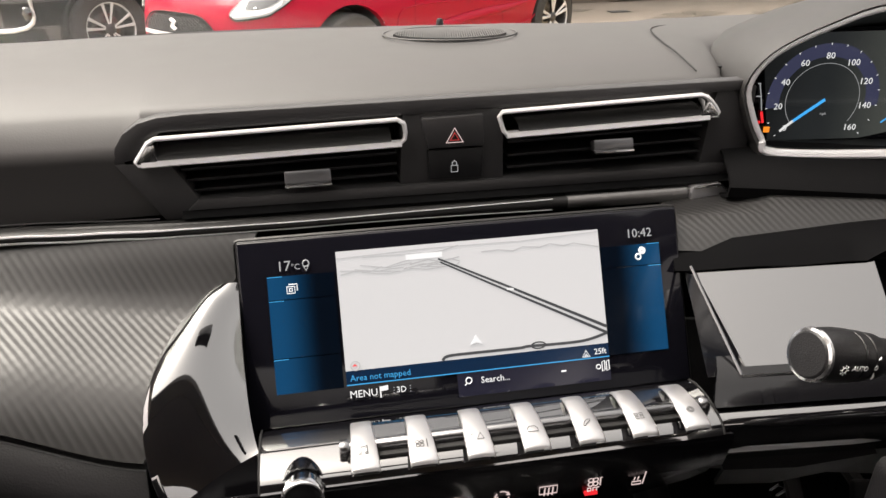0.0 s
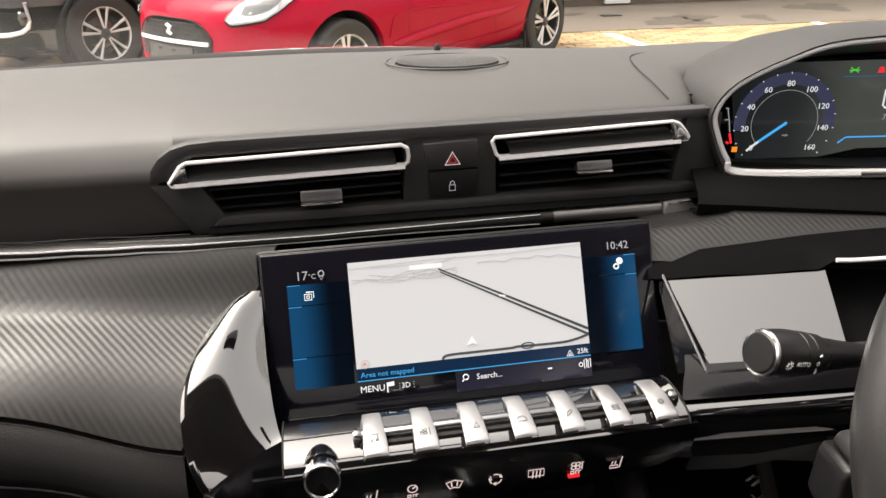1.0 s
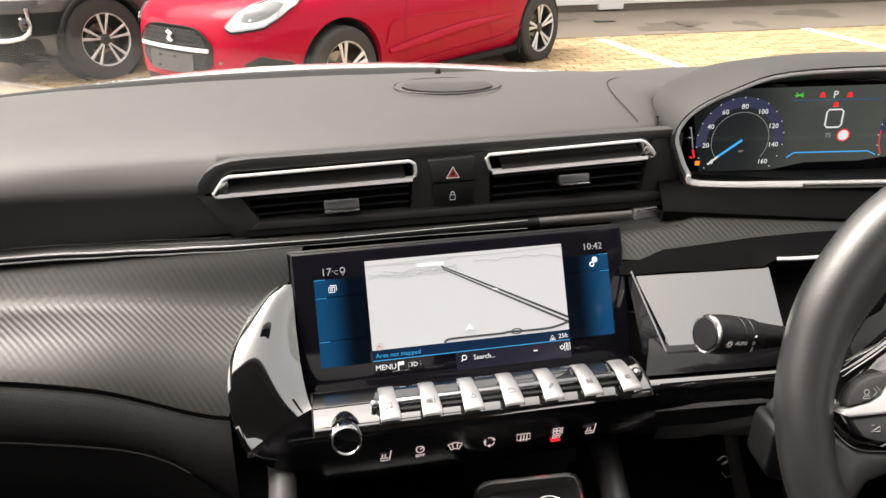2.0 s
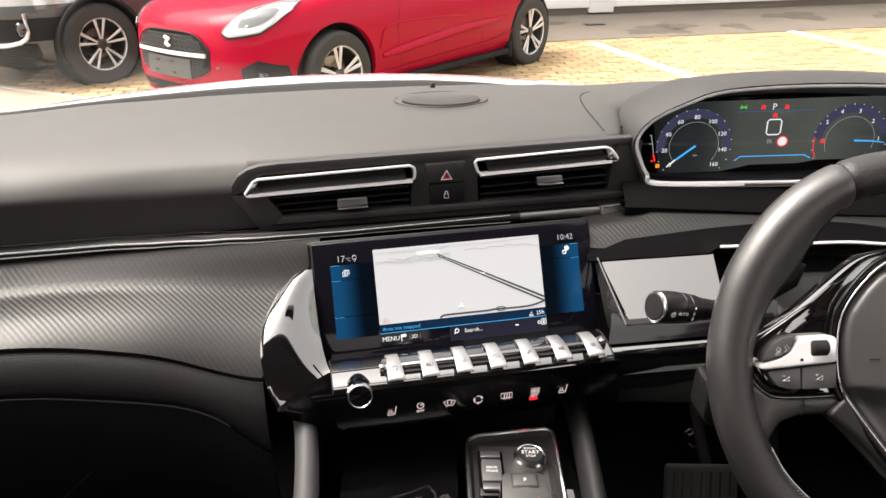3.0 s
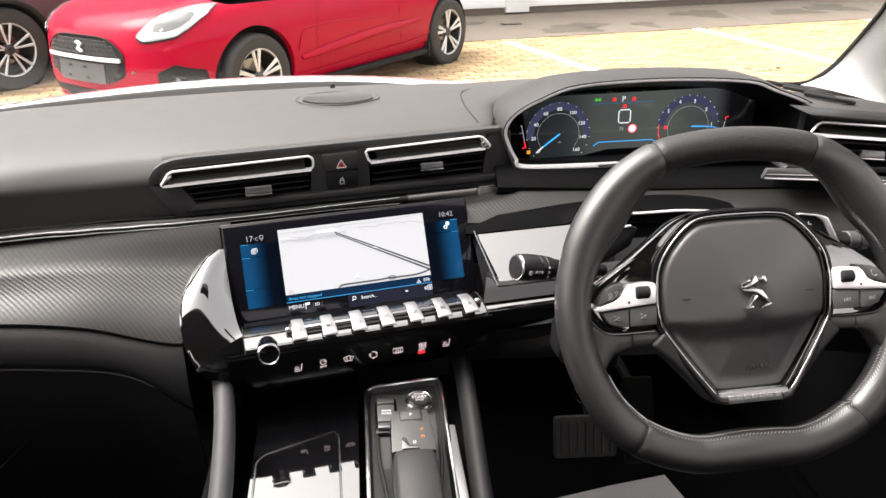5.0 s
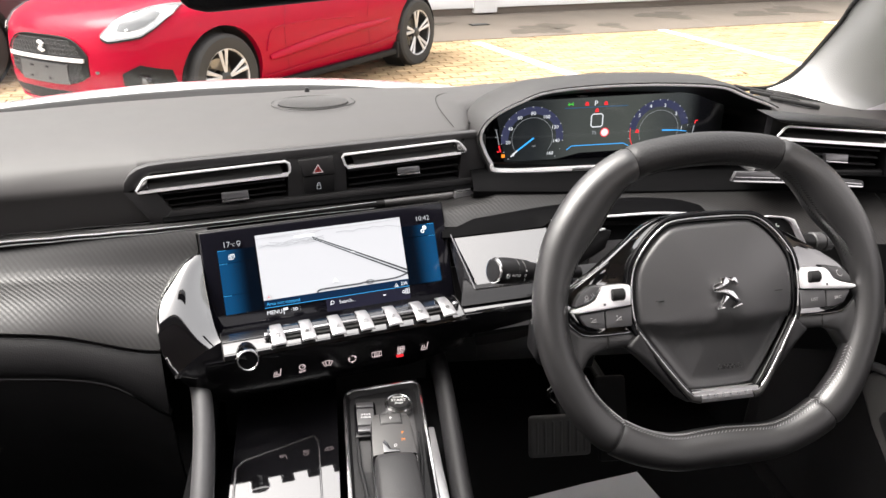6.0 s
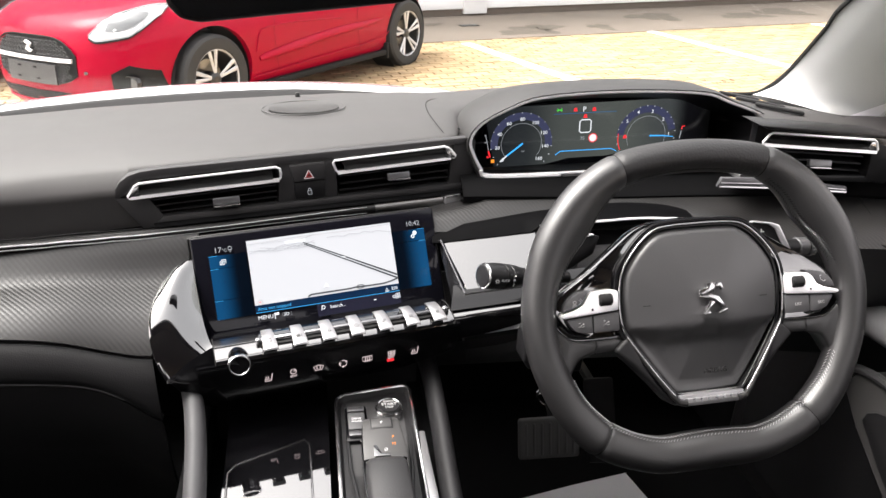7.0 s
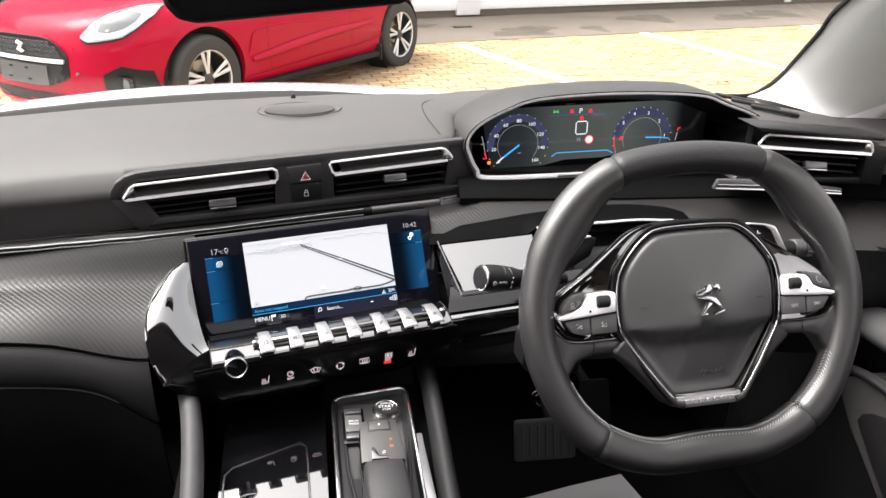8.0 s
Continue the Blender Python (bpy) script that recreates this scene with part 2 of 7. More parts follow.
def fading_blue():
    """Menu tile of the display: blue that fades to black across its width."""
    m = lit("screen_blue_fade", (0.012, 0.13, 0.32), GLOW * 0.75)
    nt = m.node_tree
    b = nt.nodes["Principled BSDF"]
    tc, sep, ramp = (nt.nodes.new("ShaderNode" + k) for k in ("TexCoord", "SeparateXYZ", "ValToRGB"))
    nt.links.new(tc.outputs["Object"], sep.inputs[0])
    mr = nt.nodes.new("ShaderNodeMapRange")
    mr.inputs[1].default_value, mr.inputs[2].default_value = -0.018, 0.018
    nt.links.new(sep.outputs[0], mr.inputs[0])
    nt.links.new(mr.outputs[0], ramp.inputs[0])
    b.inputs["Base Color"].default_value = (0.001, 0.002, 0.004, 1)
    b.inputs["Specular IOR Level"].default_value = 0.3
    ramp.color_ramp.elements[0].color = (0.007, 0.085, 0.22, 1)
    ramp.color_ramp.elements[0].position = 0.1
    ramp.color_ramp.elements[1].color = (0.0005, 0.002, 0.005, 1)
    ramp.color_ramp.elements[1].position = 0.75
    ramp.color_ramp.interpolation = "EASE"
    nt.links.new(ramp.outputs[0], b.inputs["Emission Color"])
    return m


BLUE_FADE = fading_blue()


MARK = lit("switch_mark_white", (0.9, 0.72, 0.72), GLOW * 0.75)
SATIN = material("satin_grey_metal", (0.42, 0.42, 0.43), 0.38, metal=0.8, vary=0.05, vary_size=60)
STITCH = material("grey_thread", (0.32, 0.32, 0.33), 0.8, vary=0.1, vary_size=40)
MARK_GREY = material("printed_grey", (0.38, 0.38, 0.38), 0.6)
WHITE_PRINT = material("printed_white", (0.7, 0.7, 0.7), 0.6)
DARK_GREY = material("dark_grey_plastic", (0.065, 0.065, 0.067), 0.45, grain=0.25, grain_size=900, vary=0.1, vary_size=8)
# paler copy for the left bolster, which catches more light
RUBBER_MID = material("lit_bolster_rubber", (0.045, 0.045, 0.047), 0.6, vary=0.2, vary_size=30)
PAPER = material("white_paper", (0.78, 0.79, 0.82), 0.7, vary=0.03, vary_size=10)
MIRROR = material("mirror_silver", (0.6, 0.6, 0.62), 0.02, metal=1.0)

MARK_DARK = material("printed_dark_grey", (0.06, 0.06, 0.06), 0.6)

# ---- frames of reference in the car ----
D = CAR @ pose(0, 0.6, 0.92, 0, -2.53, 10.63)        # centre stack, turned to the driver
K = CAR @ pose(0.34, 0.689, 0.932, 0, -3.5, 0.7)     # instrument cluster
WHEEL = CAR @ pose(0.378, 0.415, 0.842, -16) @ pose(-0.0145, -0.0215, 0, -7) @ pose(0, 0, 0, 0, -3.3)   # steering wheel, turned a little
SCREEN = D @ pose(-0.002, -0.066, -0.0805, -26.6)


# ---- car shell (closes the place) ----
def shell():
    bm = box(0, -0.76, 1.335, 1.3, 1.92, 0.05, 0.02)
    tagged(part("roof_lining", bm, ROOF_FABRIC, m=CAR.copy()), "dark grey fabric roof lining", "roof lining", kind="structure")
    bm = box(0, -0.3, 0.27, 1.5, 2.9, 0.06)
    tagged(part("floor", bm, MATT_BLACK, m=CAR.copy()), "black carpeted car floor", "floor", kind="structure")
    # rear wall and its posts: out of view, added to keep the interior dark
    bm = box(0, -1.72, 0.585, 1.5, 0.06, 0.67)
    for s in (-1, 1):
        box(s * 0.65, -1.69, 1.12, 0.16, 0.08, 0.44, 0.02, bm=bm)
    tagged(part("wall_rear", bm, DARK_TRIM, m=CAR.copy()), "unseen dark rear wall added to close off the cabin light", "wall", kind="structure")
    # rear pane: also out of view, an added opening for light from behind
    pane = part("window_4", box(0, -1.70, 1.12, 1.16, 0.006, 0.42), glass("rear_glass", (0.75, 0.76, 0.75), 0.04), m=CAR.copy())
    tagged(pane, "unseen tinted rear window added to let light in from behind", "window", kind="structure")
    bm = box(0, 1.05, 0.53, 1.5, 0.05, 0.48)
    tagged(part("wall_bulkhead", bm, MATT_BLACK, m=CAR.copy()), "black bulkhead ahead of the pedals", "wall", kind="structure")
    for name, s in (("wall_left", -1), ("wall_right", 1)):
        bm = box(s * 0.775, -0.46, 0.6, 0.06, 2.63, 0.66, 0.02)
        box(s * 0.775, 0.96, 0.555, 0.06, 0.23, 0.57, 0.02, bm=bm)
        for y, w in ((-0.52, 0.13), (-1.60, 0.26)):
            box(s * 0.735, y, 1.12, 0.07, w, 0.44, 0.02, bm=bm)
        box(s * 0.70, -0.70, 1.31, 0.12, 2.0, 0.05, 0.015, bm=bm)
        tagged(part(name, bm, DARK_TRIM, m=CAR.copy()), "dark car door lining and pillars beside the side windows", "wall", kind="structure")


shell()


# lower edge of the windscreen pillar, from its curved foot upwards
PILLAR_EDGE = [(0.575, 0.806, 0.9655), (0.620, 0.8003, 0.9675), (0.6455, 0.8040, 0.9755), (0.6505, 0.7790, 0.9985), (0.6410, 0.7360, 1.0325), (0.6265, 0.6830, 1.0735), (0.608, 0.6226, 1.1174), (0.575, 0.42, 1.225), (0.545, 0.14, 1.315)]


def pillar(s):
    """Windscreen pillar trim from the dash corner to the roof, flaring out at its foot."""
    rows = []
    for p in smooth_path(PILLAR_EDGE[1:], 4):
        across = [(0.0, 0.004, -0.004), (0.001, -0.003, 0.0), (0.005, -0.028, 0.003), (0.017, -0.050, 0.003), (0.046, -0.072, -0.002), (0.090, -0.086, -0.013), (0.132, -0.091, -0.030), (0.17, -0.086, -0.052), (0.17, -0.010, -0.025), (0.03, 0.015, 0.004)]
        rows.append([(s * (p.x + a), p.y + b, p.z + c) for a, b, c in across])
    ob = part("pillar_trim", loft(rows, closed=True), FABRIC_GREY, m=CAR.copy(), angle=60)
    return tagged(ob, "pale grey windscreen pillar trim beside the dash", "pillar trim", kind="structure")


pillar(1)
pillar(-1)


# ---- dashboard pad ----
dash = thing("dashboard", D, "black soft-touch car dashboard with grained top and chrome trim", "dashboard")

BACK = [(-0.8, 0.10), (-0.62, 0.19), (-0.46, 0.250), (-0.33, 0.278), (-0.2, 0.288), (-0.1, 0.287), (0.0, 0.279), (0.08, 0.270), (0.16, 0.252), (0.24, 0.226), (0.32, 0.20), (0.5, 0.12), (0.66, 0.02)]


FRONT = [(0.034, 0.0340), (0.006, 0.0288), (-0.0085, 0.0195), (-0.0150, 0.0115), (-0.0166, 0.0080), (-0.0158, 0.0045), (-0.0105, -0.0325)]
VENT_EDGE = [(0.060, 0.0340), (0.030, 0.0290), (0.014, 0.0245), (0.006, 0.0215), (0.004, 0.0120)]


def pad_back(x):
    yb = along(x, BACK)
    return yb, [(yb + 0.022, -0.05), (yb + 0.012, 0.006), (yb + 0.003, 0.018), (yb - 0.03, 0.0245), (lerp(yb, 0.06, 0.5), 0.0345)]


def pad():
    # passenger side: the skin rolls over down to the trim strip and ends on the slanted edge of the vent panel
    rows = []
    ends = [-0.172] * 7 + [-0.1735, -0.1845, -0.1885, -0.1870, -0.1580]
    edge = [(0.060, 0.0340), (0.014, 0.0247), (0.006, 0.0200), (-0.003, 0.0070), (-0.006, 0.0015), (-0.0055, -0.0020), (-0.0005, -0.0370)]
    for k in range(41):
        f = k / 40
        row = []
        for n in range(12):
            x = lerp(-0.78, ends[n], f)
            yb, top = pad_back(x)
            if n < 5:
                y, z = top[n]
            else:
                w = along(f, [(0.62, 0.0), (1.0, 1.0)])
                w = w * w * (3 - 2 * w)
                a, b = FRONT[n - 5], edge[n - 5]
                y, z = lerp(a[0], b[0], w), lerp(a[1], b[1], w)
            row.append((x, y, z))
        rows.append(row)
    part("side_pad", loft(rows), DASH_SOFT, dash, "grained soft black passenger pad", angle=60)
    rows = []
    n = 70
    for k in range(n + 1):
        x = lerp(-0.172, 0.66, k / n)
        yb, pts = pad_back(x)
        pts = pts + VENT_EDGE
        s = along(x, [(0.172, 0.0), (0.205, 1.0)])
        e = along(x, [(0.2, 0.0), (0.4, yb - 0.15)])
        back = [(0.10 + e, 0.034), (0.092 + e, 0.033), (0.085 + e, 0.031), (0.08 + e, 0.028), (0.075 + e, 0.02)]
        pts[5:] = [(lerp(a[0], c[0], s), lerp(a[1], c[1], s)) for a, c in zip(pts[5:], back)]
        pts[4] = (lerp(pts[4][0], (yb + 0.10 + e) / 2, s), pts[4][1])
        rows.append([(x, y, z - 0.06 * max(0.0, x - 0.3)) for y, z in pts])
    rows[0] = [(x - (0.0045 if n > 4 else 0.0), y, z) for n, (x, y, z) in enumerate(rows[0])]
    return part("top_pad", loft(rows), DASH_SOFT, dash, "grained soft black top pad", angle=60)


pad()

part("pad_seam", tube(smooth_path([(0.205, 0.142, 0.0335), (0.182, 0.130, 0.0345), (0.170, 0.108, 0.0352), (0.161, 0.070, 0.0350), (0.1575, 0.040, 0.0335), (0.160, 0.015, 0.0265)], 5), 0.0005, 6), RUBBER, dash, "dark seam between pad and hood")

# speaker grille in the middle of the pad, square to the car
SPEAKER = pose(0.0245, 0.1412, 0.0350, -3, 0, -9)
bm = bmesh.new()
ring = [(0.0500 * math.cos(a), 0.0430 * math.sin(a), 0.0) for a in (2 * math.pi * i / 48 for i in range(48))]
tube([SPEAKER @ Vector(p) for p in ring], 0.0007, 6, closed=True, bm=bm)
part("speaker_ring", bm, DASH_SOFT, dash, "raised oval speaker surround", angle=70)
bm = bmesh.new()
for i in range(-24, 25):
    h = 0.0355 * math.sqrt(max(0, 1 - (i / 24.8) ** 2))
    box(0, 0, 0, 0.0010, 2 * h, 0.0016, bm=bm, m=SPEAKER @ pose(i * 0.00172, 0, 0.0))
part("speaker_grille", bm, DASH_SOFT, dash, "oval fine-ribbed speaker grille")
bm = lathe([(0.0001, 0.0018), (0.0020, 0.0014), (0.0030, 0.0), (0.0034, -0.004)], 20, axis="z", m=pose(0.0330, 0.236, 0.0300))
tagged(part("light_sensor", bm, HARD_BLACK, m=D.copy()), "small black domed light sensor on the dash", "sensor")


# ---- vent panel ----
def vent_panel():
    bm = bmesh.new()
    prism([(-0.1925, -0.003), (-0.1905, 0.0065), (-0.1850, 0.0140), (-0.1765, 0.0195), (-0.1660, 0.0222), (-0.15, 0.0232), (0.185, 0.0245), (0.19, 0.018), (-0.165, 0.0135), (-0.180, -0.001)], -0.006, 0.004, 0.001, bm=bm)
    prism([(-0.1925, -0.0028), (-0.183, -0.0035), (-0.163, -0.0035), (-0.150, -0.026), (-0.140, -0.0385), (-0.170, -0.0385)], -0.006, 0.006, 0.001, bm=bm)
    prism([(-0.030, 0.0165), (0.030, 0.0175), (0.031, -0.029), (-0.033, -0.029)], -0.0045, 0.03, 0.001, bm=bm)
    prism([(-0.157, -0.033), (-0.150, -0.0265), (0.168, -0.0285), (0.192, -0.03), (0.192, -0.036)], -0.008, 0.03, 0.001, bm=bm)
    prism([(0.166, 0.019), (0.192, 0.02), (0.192, -0.03), (0.160, -0.029), (0.163, 0.0)], -0.004, 0.03, 0.001, bm=bm)
    part("vent_panel", bm, PANEL_GREY, dash, "matt black vent surround")
    bm = box(0.0, 0.034, -0.006, 0.38, 0.008, 0.062)
    part("vent_backing", bm, RUBBER, dash)
    # overhang between the vents and the trim strip
    rows = []
    for k in range(31):
        x = lerp(-0.16, 0.195, k / 30)
        z = lerp(-0.033, -0.036, k / 30)
        rows.append([(x, -0.007, z), (x, -0.012, z - 0.003), (x, 0.0, z - 0.007), (x, 0.03, z - 0.012)])
    part("lower_lip", sheet(rows, 0.002), MATT_BLACK, dash)


vent_panel()


def vent(name, corners, bar, tab, slats, m, label, cap=()):
    """An air vent: chrome frame, lower chrome bar, sloping flap, louvres and a sliding tab."""
    v = thing(name, m, label, "air vent", "dashboard air vents")
    loop = []
    for k, c in enumerate(corners):
        c = Vector((c[0], -0.008, c[1]))
        for o in (corners[k - 1], corners[(k + 1) % len(corners)]):
            o = Vector((o[0], -0.008, o[1]))
            loop.append(c + (o - c).normalized() * 0.0026)
    part("frame", tube(loop, 0.0014, 8, closed=True, flat=1.2, up=(0, 1, 0)), BRIGHT_TRIM, v, "bright chrome vent frame")
    if cap:
        part("end_cap", prism(cap, -0.0096, 0.002, 0.0014, 2), CHROME, v, "polished chrome end of the frame")
    (x0, z0), (x1, z1) = bar
    section = lambda x, z: [(x, -0.0098, z - 0.0030), (x, -0.0106, z - 0.0022), (x, -0.0096, z + 0.0002), (x, -0.0060, z + 0.0006), (x, 0.0, z - 0.0028)]
    part("bar", loft([section(x0, z0), section(x1, z1)], closed=True), BRIGHT_TRIM, v, "chrome lower bar", angle=25)
    flap = lambda x, z: [(x, -0.0085, z + 0.0006), (x, -0.0050, z + 0.0040), (x, 0.002, z + 0.0058), (x, 0.010, z + 0.0062)]
    part("vane", sheet([flap(lerp(x0, x1, 0.06), lerp(z0, z1, 0.06)), flap(lerp(x0, x1, 0.96), lerp(z0, z1, 0.96))], 0.001), STRIP_GREY, v, "sloping grey flap inside the frame")
    xa, xb, zs = slats
    for za, zb in zs:
        b = prism([(xa, za - 0.0009), (xb, zb - 0.0009), (xb, zb + 0.0009), (xa, za + 0.0009)], -0.002, 0.024, 0.0005)
        part("louvre", b, HARD_BLACK, v)
    tx, tz, tw, th, tilt = tab
    b = box(0, 0, 0, tw, 0.008, th, 0.0012, m=pose(tx, -0.006, tz, -22, -tilt, 0))
    t = part("tab", b, SATIN_DARK, v, "grey metal sliding tab")
    b = box(0, 0, 0, tw, 0.008, 0.0020, 0.0008, m=pose(tx, -0.0082, tz - 0.5 * th, -10, -tilt, 0))
    part("tab_edge", b, CHROME, t, "chrome tab edge")
    return v


SATIN_DARK = material("dark_satin_tab", (0.16, 0.16, 0.165), 0.35, metal=0.8, vary=0.06, vary_size=60)
vent("air_vent", [(-0.1815, -0.0038), (-0.1705, 0.0108), (-0.0310, 0.0135), (-0.0285, 0.0080), (-0.0300, -0.0010), (-0.1, -0.0025)], ((-0.1770, -0.0020), (-0.0315, 0.0003)), (-0.087, -0.0180, 0.027, 0.0078, 0),
     (-0.158, -0.034, [(-0.0100, -0.0085), (-0.0165, -0.0150), (-0.0230, -0.0215)]), D, "black air vent with chrome frame beside the hazard switch", [(-0.1805, -0.0034), (-0.1795, -0.0005), (-0.1720, 0.0090), (-0.1685, 0.0085), (-0.1675, -0.0030)])
vent("air_vent", [(0.0260, 0.0140), (0.1555, 0.0172), (0.1625, 0.0110), (0.1675, 0.0035), (0.1, 0.0010), (0.0305, 0.0000)], ((0.0315, 0.0012), (0.160, 0.0042)), (0.0990, -0.0112, 0.0255, 0.0068, 0),
     (0.034, 0.160, [(-0.0065, -0.0045), (-0.0150, -0.0130), (-0.0225, -0.0210)]), D, "black air vent with chrome frame next to the cluster", [(0.1540, 0.0040), (0.1570, 0.0135), (0.1605, 0.0120), (0.1668, 0.0040), (0.1665, 0.0018), (0.1550, 0.0012)])

# hazard and lock switches
sw = thing("hazard_switch", D, "black hazard warning switch with a red triangle outline", "switch")
part("key", prism([(-0.0198, 0.0130), (0.0175, 0.0140), (0.0180, -0.0058), (-0.0160, -0.0056)], -0.0085, 0.002, 0.0015), PANEL_GREY, sw)
sw2 = thing("lock_switch", D, "black central locking switch with a padlock mark", "switch")
part("key", prism([(-0.0160, -0.0064), (0.0180, -0.0066), (0.0172, -0.0262), (-0.0156, -0.0254)], -0.007, 0.002, 0.0015), HARD_BLACK, sw2)


# ---- trim strip ----
def strip():
    rows, mid, thin, over, under = [], [], [], [], []
    for k in range(94):
        x = lerp(-0.78, 0.150, k / 93)
        y = along(x, [(-0.78, -0.03), (-0.3, -0.0235), (-0.13, -0.020), (0.15, -0.012)])
        za = along(x, [(-0.78, -0.0240), (-0.3, -0.0320), (-0.25, -0.0345), (-0.21, -0.0367), (-0.167, -0.0387), (-0.13, -0.0394), (-0.087, -0.0400), (0.15, -0.0415)])
        zb = along(x, [(-0.78, -0.0285), (-0.3, -0.0361), (-0.25, -0.0383), (-0.21, -0.0406), (-0.167, -0.0430), (-0.13, -0.0435), (-0.087, -0.0440), (0.15, -0.0500)])
        row = [(x, y + 0.012, za + 0.001), (x, y, za), (x, y - 0.0012, lerp(za, zb, 0.5)), (x, y, zb), (x, y + 0.01, zb - 0.0005)]
        (rows if x < -0.15 else mid).append(row)
        if x < -0.163:
            thin.append((x, y - 0.001, along(x, [(-0.78, -0.0170), (-0.3, -0.0248), (-0.25, -0.0270), (-0.164, -0.0310)])))
        if x < 0.066:
            over.append((x, y - 0.0004, za))
            under.append((x, y - 0.0004, zb))
    mid.insert(0, rows[-1])
    part("trim_strip", sheet(rows, 0.0015), STRIP_GREY, dash, "dark satin trim strip", angle=70)
    for line in (over, under):
        part("trim_line", tube(line, [along(p[0], [(-0.2, 0.0008), (-0.12, 0.00035)]) for p in line], 6), BRIGHT_TRIM, dash, "thin chrome line along the strip")
    cut = [r for r in mid if r[0][0] > 0.06]
    mid = [r for r in mid if r[0][0] <= 0.065]
    mid.append(cut[0])
    part("satin_strip", sheet(cut, 0.0015), SATIN_STRIP, dash, "satin metal end of the strip", angle=70)
    part("dark_strip", sheet(mid, 0.0015), STRIP_GREY, dash, "dark satin continuation of the strip", angle=70)
    part("trim_line", tube(thin, 0.0004, 6), DARK_CHROME, dash, "thin chrome line above the strip")
    tip = prism([(0.1512, -0.0400), (0.171, -0.0392), (0.1815, -0.0505), (0.1805, -0.0525), (0.1512, -0.0530)], -0.0158, 0.0, 0.002, 2)
    rim_ = [(0.1520, -0.0165, -0.0402), (0.1705, -0.0165, -0.0395), (0.1745, -0.0165, -0.0430), (0.1810, -0.0165, -0.0508), (0.1800, -0.0165, -0.0523), (0.1520, -0.0165, -0.0527)]
    part("tip_line", tube(rim_, 0.0008, 6), CHROME, dash, "chrome outline of the strip end")
    part("strip_tip", tip, SATIN, dash, "bright metal end cap of the strip")


strip()


# ---- carbon-look panel and glovebox side ----
def weave(name):
    m = material(name, (0.0125, 0.0123, 0.012), 0.38, spec=0.46, vary=0.12, vary_size=8)
    nt = m.node_tree
    b = nt.nodes["Principled BSDF"]
    tc = nt.nodes.new("ShaderNodeTexCoord")
    mp = nt.nodes.new("ShaderNodeMapping")
    mp.inputs["Rotation"].default_value = (0, 0, radians(-40))
    w = nt.nodes.new("ShaderNodeTexWave")
    w.inputs["Scale"].default_value, w.inputs["Distortion"].default_value = 84, 0.6
    w.inputs["Detail"].default_value = 2
    w2 = nt.nodes.new("ShaderNodeTexWave")
    w2.bands_direction = 'Y'
    w2.inputs["Scale"].default_value = 60
    mul = nt.nodes.new("ShaderNodeMath")
    mul.operation = 'MULTIPLY_ADD'
    mul.inputs[1].default_value = 0.25
    bump = nt.nodes.new("ShaderNodeBump")
    bump.inputs["Strength"].default_value, bump.inputs["Distance"].default_value = 0.22, 0.0006
    nt.links.new(tc.outputs["Object"], mp.inputs["Vector"])
    nt.links.new(mp.outputs[0], w.inputs["Vector"])
    nt.links.new(mp.outputs[0], w2.inputs["Vector"])
    nt.links.new(w2.outputs["Fac"], mul.inputs[0])
    nt.links.new(w.outputs["Fac"], mul.inputs[2])
    nt.links.new(mul.outputs[0], bump.inputs["Height"])
    nt.links.new(bump.outputs[0], b.inputs["Normal"])
    # the sheen of the strands is put into the base colour as stripes
    mr = nt.nodes.new("ShaderNodeMapRange")
    mr.inputs["To Min"].default_value, mr.inputs["To Max"].default_value = 0.83, 1.30
    mix = nt.nodes.new("ShaderNodeMixRGB")
    mix.blend_type = 'MULTIPLY'
    mix.inputs["Fac"].default_value = 1.0
    old = b.inputs["Base Color"].links
    if old:
        nt.links.new(old[0].from_socket, mix.inputs["Color1"])
    else:
        mix.inputs["Color1"].default_value = b.inputs["Base Color"].default_value
    nt.links.new(w.outputs["Fac"], mr.inputs["Value"])
    nt.links.new(mr.outputs["Result"], mix.inputs["Color2"])
    nt.links.new(mix.outputs["Color"], b.inputs["Base Color"])
    return m


CARBON = weave("carbon_weave_trim")


def knots(x, table):
    """Straight-line value at x, eased a little at the knots."""
    xs, vs = zip(*table)
    return float(np.mean([np.interp(x + d * 0.006, xs, vs) for d in range(-3, 4)]))


